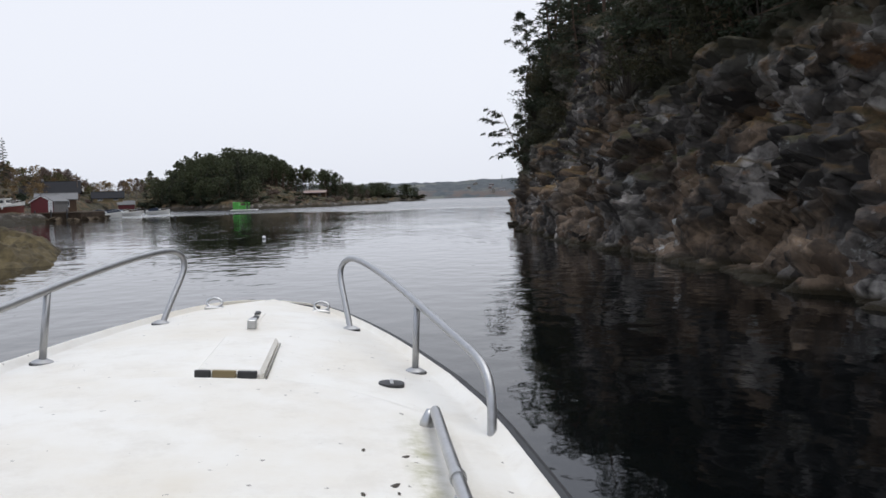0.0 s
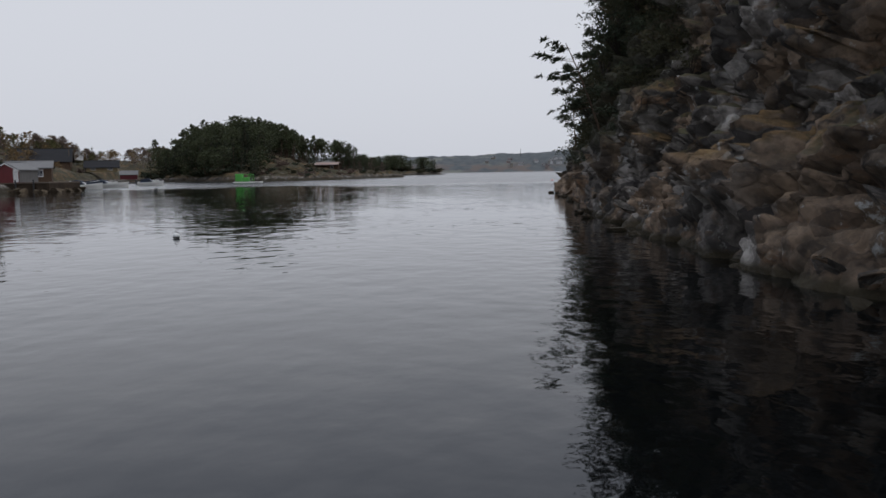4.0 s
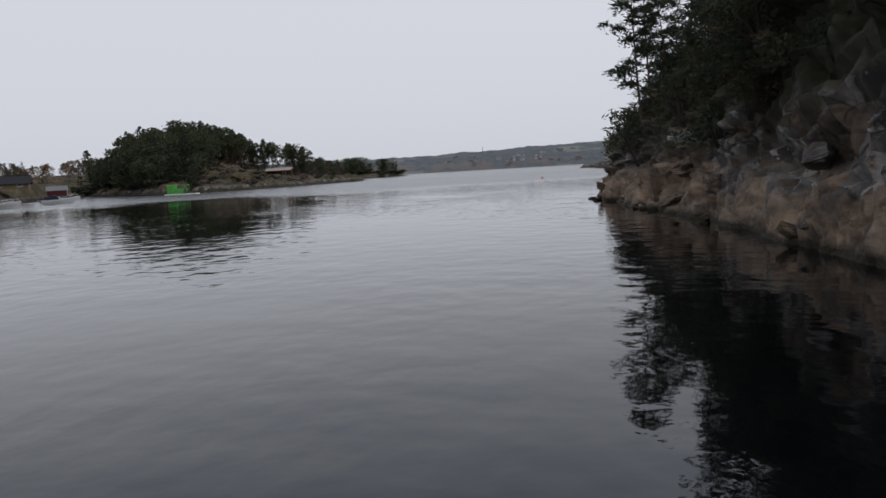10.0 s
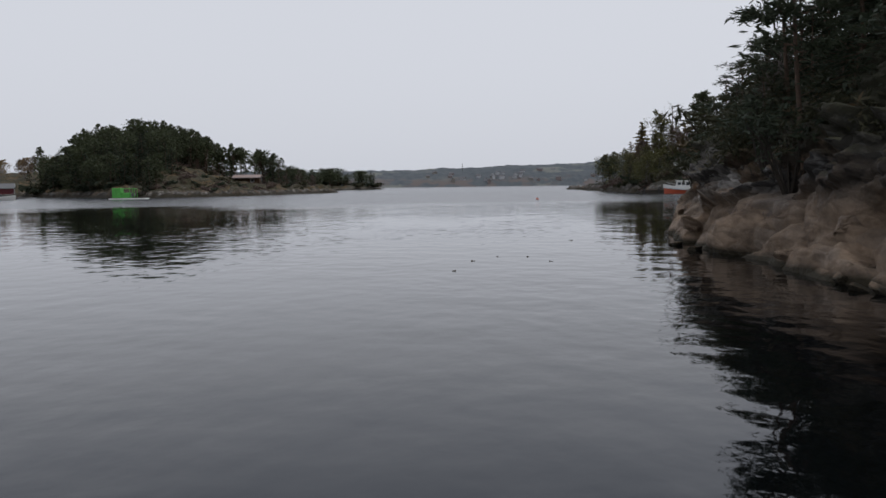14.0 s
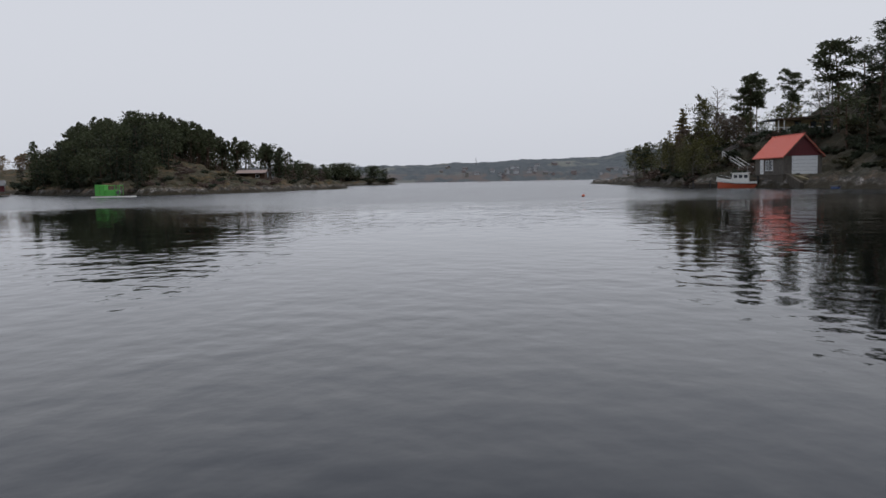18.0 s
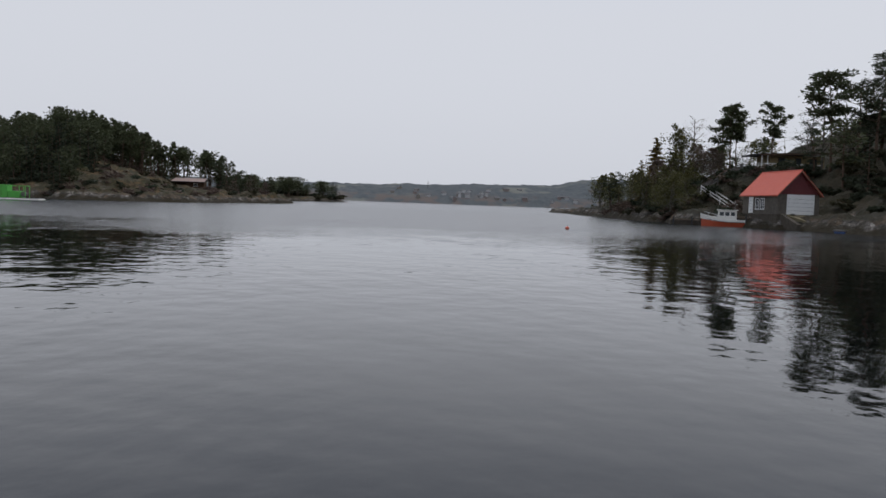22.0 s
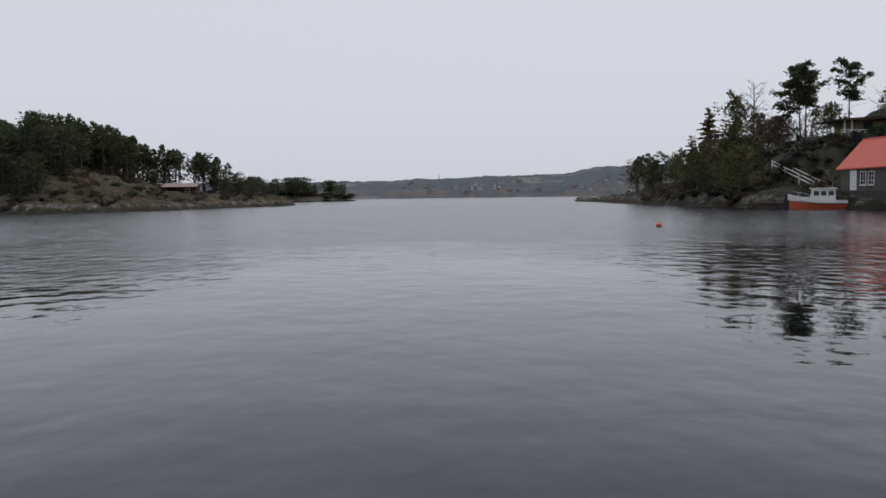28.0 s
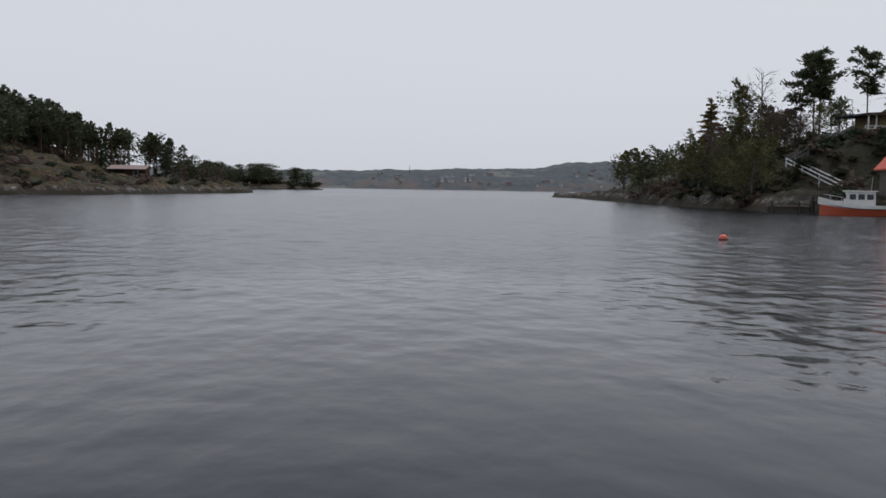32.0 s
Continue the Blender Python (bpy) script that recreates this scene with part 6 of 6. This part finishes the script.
# ---- buoys ----
def buoy(x, y, r, material, label):
    ob = thing("mooring_buoy", label, "buoy", pose(x, y, 0.06))
    pts = [(0, 0, -r * 0.95), (0, 0, -r * 0.7), (0, 0, -r * 0.2), (0, 0, r * 0.3), (0, 0, r * 0.7), (0, 0, r * 0.92), (0, 0, r)]
    part("float", Mesh().tube(pts, [r * 0.3, r * 0.75, r, r * 0.95, r * 0.7, r * 0.35, r * 0.12], 16), material, ob, smooth=True)
    part("eye", Mesh().tube([(0.3 * r * math.cos(a), 0, r * 1.2 + 0.3 * r * math.sin(a)) for a in np.linspace(0, 6.28, 13)], 0.08 * r, 6), BLACK, ob)
    part("waterline_band", Mesh().tube([(0, 0, -0.4 * r), (0, 0, -0.1 * r)], r * 1.01, 16, False), BLACK, ob)
    return ob


buoy(14.5, 158.3, 0.17, BUOYRED, "orange-red round mooring buoy on the water")
buoy(-9.2, 41.0, 0.1, WHITE, "small white buoy on the water")
buoy(-41.5, 125.0, 0.22, BLACK, "small dark mooring buoy on the water")


# ---- loose seaweed drifting on the water ----
def floating_weed(x, y, r, seed):
    """A ragged low mat of blades on the surface."""
    g = random.Random(seed)
    mesh = Mesh()
    for k in range(9):
        a, out, wide = g.uniform(0, 6.28), r * g.uniform(0.3, 1.0), r * g.uniform(0.1, 0.22)
        cx, cy = r * g.uniform(-0.5, 0.5), r * g.uniform(-0.35, 0.35)
        dx, dy = math.cos(a), math.sin(a)
        rise = g.uniform(0.008, 0.03)
        mesh.add([(cx - dy * wide, cy + dx * wide, -0.01), (cx + dy * wide, cy - dx * wide, -0.01), (cx + dx * out, cy + dy * out, -0.01), (cx + 0.5 * dx * out, cy + 0.5 * dy * out, rise)], [(0, 1, 3), (1, 2, 3), (2, 0, 3), (0, 2, 1)])
    ob = new("floating_seaweed", mesh.data("floating_seaweed", WEED))
    ob.location = (x, y, 0)
    return tagged(ob, "small ragged clump of brown seaweed drifting on the water", "seaweed", "drifting seaweed")


weed_rng = random.Random(31)
for k, (x, y) in enumerate(((-0.6, 77.5), (0.0, 79.7), (1.8, 79.3), (3.7, 86.3), (4.9, 86.6), (0.7, 80.8), (1.45, 80.6))):
    floating_weed(x, y, weed_rng.uniform(0.04, 0.085), 300 + k)


# ---- the motorboat under way, where it lies as the passage begins ----
BOAT = pose(-0.6, 0, 0.05, 0, 4.6, 7.4)
boat = thing("motorboat", "white motorboat with worn foredeck, steel rails and black rubbing strip", "boat", BOAT)


def half_width(s):
    return float(np.interp(s, [-2.6, 0, 2, 2.8, 3.2, 3.7, 4.3, 4.7, 5.1, 5.4, 5.65, 5.85, 5.98, 6.04], [1.06, 1.1, 1.11, 1.09, 1.065, 1.0, 0.88, 0.785, 0.67, 0.57, 0.47, 0.36, 0.22, 0.06]))


def sheer_z(s):
    return 0.955 + 0.012 * max(0.0, s - 2)


def deck_z(s, f):
    """Height of the foredeck at s along the boat and f from -1 to 1 across it."""
    crown = 0.07 * (1 - f * f) * (1 - 0.45 * min(1, max(0, (s - 4.9) / 1.1)))
    x = abs(f * half_width(s))
    inside = 1 - min(1, max(0, (x - 0.845) / 0.02))
    front = 1 - min(1, max(0, (s - (3.25 - 0.9 * max(0, x - 0.2) ** 2)) / 0.03))
    lip = 0.03 if abs(f) > 0.955 else 0.0
    return sheer_z(s) + crown + 0.022 * inside * front + lip


def rounded(pts, rounds=2):
    """A bent tube's line with its corners rounded."""
    p = [np.array(q, float) for q in pts]
    for _ in range(rounds):
        p = [p[0]] + [c for a, b in zip(p[:-1], p[1:]) for c in (0.75 * a + 0.25 * b, 0.25 * a + 0.75 * b)] + [p[-1]]
    return p


dk, ns, nf = Mesh(), 260, 71
for i in range(ns):
    s = 0.9 + 5.14 * i / (ns - 1)
    w = half_width(s)
    for j in range(nf):
        f = -1 + 2 * j / (nf - 1)
        dk.v.append((w * f, s, deck_z(s, f)))
for i in range(ns - 1):
    for j in range(nf - 1):
        a = i * nf + j
        dk.f.append((a, a + 1, a + nf + 1, a + nf))
part("foredeck", dk, GELCOAT, boat, smooth=True)
hl = Mesh()
stations = np.linspace(-2.6, 6.03, 44)
for s in stations:
    w = half_width(s)
    e = sheer_z(s) + 0.03
    k = 1 - 0.75 * max(0, (s - 2.2) / 3.8) ** 1.6
    hl.v += [(-w, s, e), (-w * 1.01, s, e - 0.1), (-w * 0.86 * k, s - 0.02, 0.35), (-w * 0.66 * k, s - 0.1 * max(0, s - 3), -0.1), (0, s - 0.2 * max(0, s - 3), -0.32),
             (w * 0.66 * k, s - 0.1 * max(0, s - 3), -0.1), (w * 0.86 * k, s - 0.02, 0.35), (w * 1.01, s, e - 0.1), (w, s, e)]
for i in range(len(stations) - 1):
    for j in range(8):
        a = i * 9 + j
        hl.f.append((a, a + 1, a + 10, a + 9))
hl.f.append(tuple(range(9)))
part("hull", hl, GELCOAT, boat, smooth=True)
strip = [(-half_width(s) - 0.014, s, sheer_z(s) - 0.03) for s in np.linspace(-2.5, 6.03, 44)] + [(half_width(s) + 0.026, s, sheer_z(s) + 0.006) for s in np.linspace(6.03, -2.5, 44)]
part("rubbing_strip", Mesh().tube(strip, 0.024, 8), BLACK, boat, "black rubber rubbing strip")
part("cockpit_floor", Mesh().box(-0.95, -2.5, 0.28, 0.95, 0.9, 0.34), GELCOAT, boat)
part("bulkhead", Mesh().box(-1.12, 0.84, 0.3, 1.12, 0.9, 0.99), GELCOAT, boat)
for sgn in (-1, 1):
    part("side_deck", Mesh().prism([(-2.6, 0.93), (0.92, 0.93), (0.92, 0.99), (-2.6, 0.99)], "x", sgn * 0.95, sgn * 1.14), GELCOAT, boat)
hatch = part("hatch", Mesh().box(-0.1, 3.3, 1.0, 0.175, 4.13, 1.083, 0.016), GELCOAT, boat, "white hatch lid with a worn front edge")
part("hatch_hinge", Mesh().box(-0.1, 3.288, 1.05, -0.035, 3.3, 1.082, 0.004), BLACK, hatch)
part("hatch_label", Mesh().box(-0.03, 3.291, 1.05, 0.065, 3.3, 1.082, 0.003), OCHRE, hatch, "yellowed torn label")
part("hatch_hinge", Mesh().box(0.07, 3.288, 1.05, 0.15, 3.3, 1.082, 0.004), BLACK, hatch)
# grey strip along the starboard side of the lid
part("hatch_seam", Mesh().box(0.181, 3.32, 1.02, 0.186, 4.12, 1.055), CONCRETE, hatch)
cl = part("anchor_cleat", Mesh().box(-0.028, 4.5, 1.04, 0.022, 5.15, 1.062, 0.006), GELCOAT, boat, "worn white anchor track")
for k, (s, wide, high) in enumerate(((4.5, 0.024, 0.05), (4.62, 0.018, 0.036), (4.86, 0.017, 0.012), (5.06, 0.017, 0.012))):
    part("cleat_block", Mesh().box(-wide - 0.008 * k, s, 1.06, wide - 0.008 * k, s + 0.09, 1.062 + high, 0.005), (STEEL, BLACK, BLACK, BLACK)[k], cl)
vz = deck_z(3.41, 0.708 / half_width(3.41))
vent = part("deck_vent", Mesh().tube([(0.708, 3.41, vz - 0.02), (0.708, 3.41, vz + 0.012), (0.708, 3.41, vz + 0.017), (0.708, 3.41, vz + 0.012)], [0.056, 0.056, 0.045, 0.03], 24), BLACK, boat, "round black deck filler cap")
part("vent_slot", Mesh().box(0.7, 3.375, vz + 0.013, 0.716, 3.445, vz + 0.019, 0.003), STEEL, vent)


def bow_rail(sgn):
    """One side's handrail: it rises at the bow in a bend and runs aft on two posts."""
    p = [(0.555, 4.86, 1.0), (0.52, 4.95, 1.14), (0.48, 5.07, 1.29), (0.475, 5.11, 1.36), (0.5, 5.09, 1.42), (0.56, 5.0, 1.445), (0.68, 4.55, 1.41), (0.79, 4.05, 1.355), (0.86, 3.7, 1.31), (0.95, 3.25, 1.255)]
    p += [(1.01, 2.98, 1.215), (1.03, 2.88, 1.16), (1.035, 2.82, 1.08), (1.035, 2.79, 0.97)] if sgn > 0 else [(1.02, 2.9, 1.25), (1.05, 2.2, 1.2), (1.06, 2.02, 1.13), (1.06, 1.95, 0.98)]
    r = part("handrail", Mesh().tube([(sgn * x, y, z) for x, y, z in rounded(p)], 0.0178, 12), ALU, boat, "dull aluminium handrail", True)
    part("post", Mesh().tube([(sgn * 0.845, 3.77, 0.98), (sgn * 0.84, 3.8, 1.325)], 0.016, 10), ALU, r, smooth=True)
    for x, y in ((0.555, 4.86), (0.845, 3.77)):
        z = deck_z(y, x / half_width(y))
        foot = part("post_foot", Mesh().tube([(sgn * x, y, z - 0.02), (sgn * x, y, z + 0.008), (sgn * x, y, z + 0.02)], [0.05, 0.047, 0.024], 16), ALU, r, "dull aluminium foot plate with a dark sealant edge")
        part("sealant", Mesh().tube([(sgn * x, y, z - 0.02), (sgn * x, y, z + 0.003)], 0.055, 16), BLACK, foot)


bow_rail(1)
bow_rail(-1)
for sgn in (-1, 1):
    rz = sheer_z(5.55) + 0.03
    ring = part("mooring_ring", Mesh().tube([(sgn * 0.36 + 0.05 * math.cos(a), 5.6 + 0.02 * math.sin(a), rz + 0.03 + 0.028 * math.sin(a)) for a in np.linspace(0, 6.28, 21)], 0.009, 8), STEEL, boat, smooth=True)
    part("ring_plate", Mesh().box(sgn * 0.36 - 0.06, 5.55, rz - 0.02, sgn * 0.36 + 0.06, 5.63, rz + 0.008, 0.005), STEEL, ring)
grab = part("grab_rail", Mesh().tube(rounded([(0.815, 2.74, 0.98), (0.815, 2.74, 1.07), (0.81, 2.68, 1.088), (0.795, 2.3, 1.09), (0.775, 1.5, 1.09), (0.775, 1.42, 1.07), (0.775, 1.41, 0.99)]), 0.0185, 12), STEEL, boat, smooth=True)
part("collar", Mesh().tube([(0.7875, 2.0, 1.09), (0.7868, 1.97, 1.09)], 0.023, 14), STEEL, grab)
for y in (2.74, 1.95, 1.41):
    gz_ = deck_z(y, 0.79 / half_width(y))
    part("grab_foot", Mesh().tube([(0.79, y, gz_ - 0.02), (0.79, y, gz_ + 0.015), (0.8, y, 1.075)], [0.03, 0.024, 0.014], 14), STEEL, grab, smooth=True)
# flakes of gelcoat are gone by the grab rail
flake_rng = random.Random(5)
for k in range(16):
    fx, fy = 0.62 + flake_rng.gauss(0, 0.1), 2.0 + flake_rng.gauss(0, 0.16)
    r0, turn = flake_rng.uniform(0.004, 0.013), flake_rng.uniform(0, 6.28)
    fz = deck_z(fy, fx / half_width(fy)) + 0.0015
    edge = [(fx + r0 * (1 + 0.5 * math.sin(2.3 * q + turn)) * math.cos(q), fy + 1.2 * r0 * (1 + 0.4 * math.cos(1.7 * q + turn)) * math.sin(q)) for q in np.linspace(0, 5.6, 9)]
    part("paint_flake", Mesh().prism(edge, "z", fz - 0.004, fz), STONEWALL, boat, "dark spot where the gelcoat has flaked")
bracket = part("mast_bracket", Mesh().prism([(1.62, 1.03), (2.02, 1.03), (1.9, 1.3), (1.78, 1.36), (1.66, 1.26)], "x", -0.56, -0.552), STEEL, boat, "steel mast bracket")
part("bracket_foot", Mesh().box(-0.56, 1.6, 1.032, -0.48, 2.04, 1.04), STEEL, bracket)
for y, z in ((1.8, 1.28), (1.86, 1.14)):
    part("bolt", Mesh().tube([(-0.552, y, z), (-0.54, y, z)], 0.014, 8), STEEL, bracket)
part("mast_foot", Mesh().prism([(-0.64, 1.06), (-0.57, 1.06), (-0.86, 1.75), (-0.94, 1.75)], "y", 1.72, 1.84), MAHOGANY, boat, "varnished mahogany mast foot")

# ---- houses on the far shore ----
hr = random.Random(12)
# walls and roofs are muted: distance haze is put into their colours
FARWALL = plain("hazy_white_paint", (0.5, 0.49, 0.48), (0.4, 0.4, 0.4), 2, 0.8)
FARRUST = plain("hazy_rust_paint", (0.27, 0.21, 0.19), (0.22, 0.18, 0.165), 2, 0.8)
FARTAN = plain("hazy_tan_paint", (0.27, 0.24, 0.2), (0.21, 0.19, 0.165), 2, 0.8)
FARROOF = plain("hazy_grey_roof", (0.16, 0.15, 0.15), (0.13, 0.125, 0.125), 2, 0.9)
for k in range(60):
    x = hr.uniform(120, 640) if k % 4 else hr.uniform(40, 240)
    y = 1512 + 20 * float(soft_noise(np.array([[x / 120, 0, 0]]), 4)[0]) + abs(hr.gauss(0, 34))
    z = far_z(x, y) - 0.5
    w, d, e = hr.uniform(4.5, 6.5), hr.uniform(6, 9.5), hr.uniform(2.4, 3.8)
    ob = thing("far_house", hr.choice(["white house on the far wooded shore", "pale house on the far wooded shore"]), "house", pose(x, y, z, 0, 0, hr.choice([0, 20, 70, 90])), "houses on the far shore")
    part("wall", Mesh().prism([(-w / 2, -3), (w / 2, -3), (w / 2, e), (0, e + w * 0.35), (-w / 2, e)], "y", -d / 2, d / 2), hr.choice([FARWALL, FARWALL, FARTAN, FARRUST]), ob)
    for sgn in (-1, 1):
        part("roof", Mesh().prism([(sgn * (w / 2 + 0.5), e - 0.3), (0, e + w * 0.35), (0, e + w * 0.35 + 0.4), (sgn * (w / 2 + 0.5), e + 0.1)], "y", -d / 2 - 0.4, d / 2 + 0.4), FARROOF, ob)
mast = thing("radio_mast", "slender mast on the far ridge", "mast", pose(112, 1620, far_z(112, 1620)))
part("shaft", Mesh().tube([(0, 0, 0), (0, 0, 14)], [0.8, 0.3], 5), GREYBOARD, mast)


# ---- loose rocks along the foot of the cliff ----
def boulder_mesh(seed):
    """A block broken along a dozen flat faces."""
    r = np.random.default_rng(seed)
    bm = bmesh.new()
    bmesh.ops.create_icosphere(bm, subdivisions=3, radius=1)
    faces = [(Vector(v).normalized(), r.uniform(0.45, 0.72)) for v in r.normal(size=(13, 3))]
    for v in bm.verts:
        for q, cut in faces:
            d = v.co.dot(q)
            if d > cut:
                v.co -= q * (d - cut)
        v.co *= 1 + 0.015 * r.normal()
    me = bpy.data.meshes.new("boulder")
    bm.to_mesh(me)
    bm.free()
    me.materials.append(ROCK)
    return me


BOULDERS = [boulder_mesh(200 + k) for k in range(6)]
br = random.Random(77)
for k in range(46):
    y = br.uniform(4, 92)
    x, yy, z = cliff_place(y, br.uniform(-0.4, 0.9))
    s = br.uniform(0.18, 0.45)
    ob = new("boulder", BOULDERS[k % 6])
    ob.matrix_basis = Matrix.Translation((x - 0.2, yy, max(z, 0) + br.uniform(-0.25, 0.1) * s)) @ Euler((br.uniform(-0.5, 0.5), br.uniform(-0.5, 0.5), br.uniform(0, 6.3))).to_matrix().to_4x4()
    ob.scale = (s * br.uniform(0.8, 1.3), s * br.uniform(0.9, 1.7), s * br.uniform(0.5, 0.9))
    tagged(ob, "angular brown boulder at the foot of the cliff", "boulder", "boulders under the cliff")
QUAY_STONE = plain("weedy_quay_stone", (0.15, 0.115, 0.075), (0.04, 0.03, 0.02), 1.6, 0.9, relief=0.1)
STONES = []
for me in BOULDERS[:3]:
    STONES.append(me.copy())
    STONES[-1].materials[0] = QUAY_STONE
for k in range(30):
    sx = br.uniform(-72, -56.5)
    x, y = (sx, 127.0 + br.uniform(-0.7, 0.5)) if k % 3 else (-56.8 + br.uniform(-0.4, 0.8), br.uniform(127, 136))
    s = br.uniform(0.5, 1.15)
    ob = new("quay_stone", STONES[k % 3])
    ob.matrix_basis = Matrix.Translation((x, y, br.uniform(-0.15, 0.35))) @ Euler((br.uniform(-0.4, 0.4), br.uniform(-0.4, 0.4), br.uniform(0, 6.3))).to_matrix().to_4x4()
    ob.scale = (s * br.uniform(0.9, 1.6), s, s * br.uniform(0.5, 0.8))
    tagged(ob, "rough weed-brown stone at the foot of the quay", "stone", "stones at the quay")
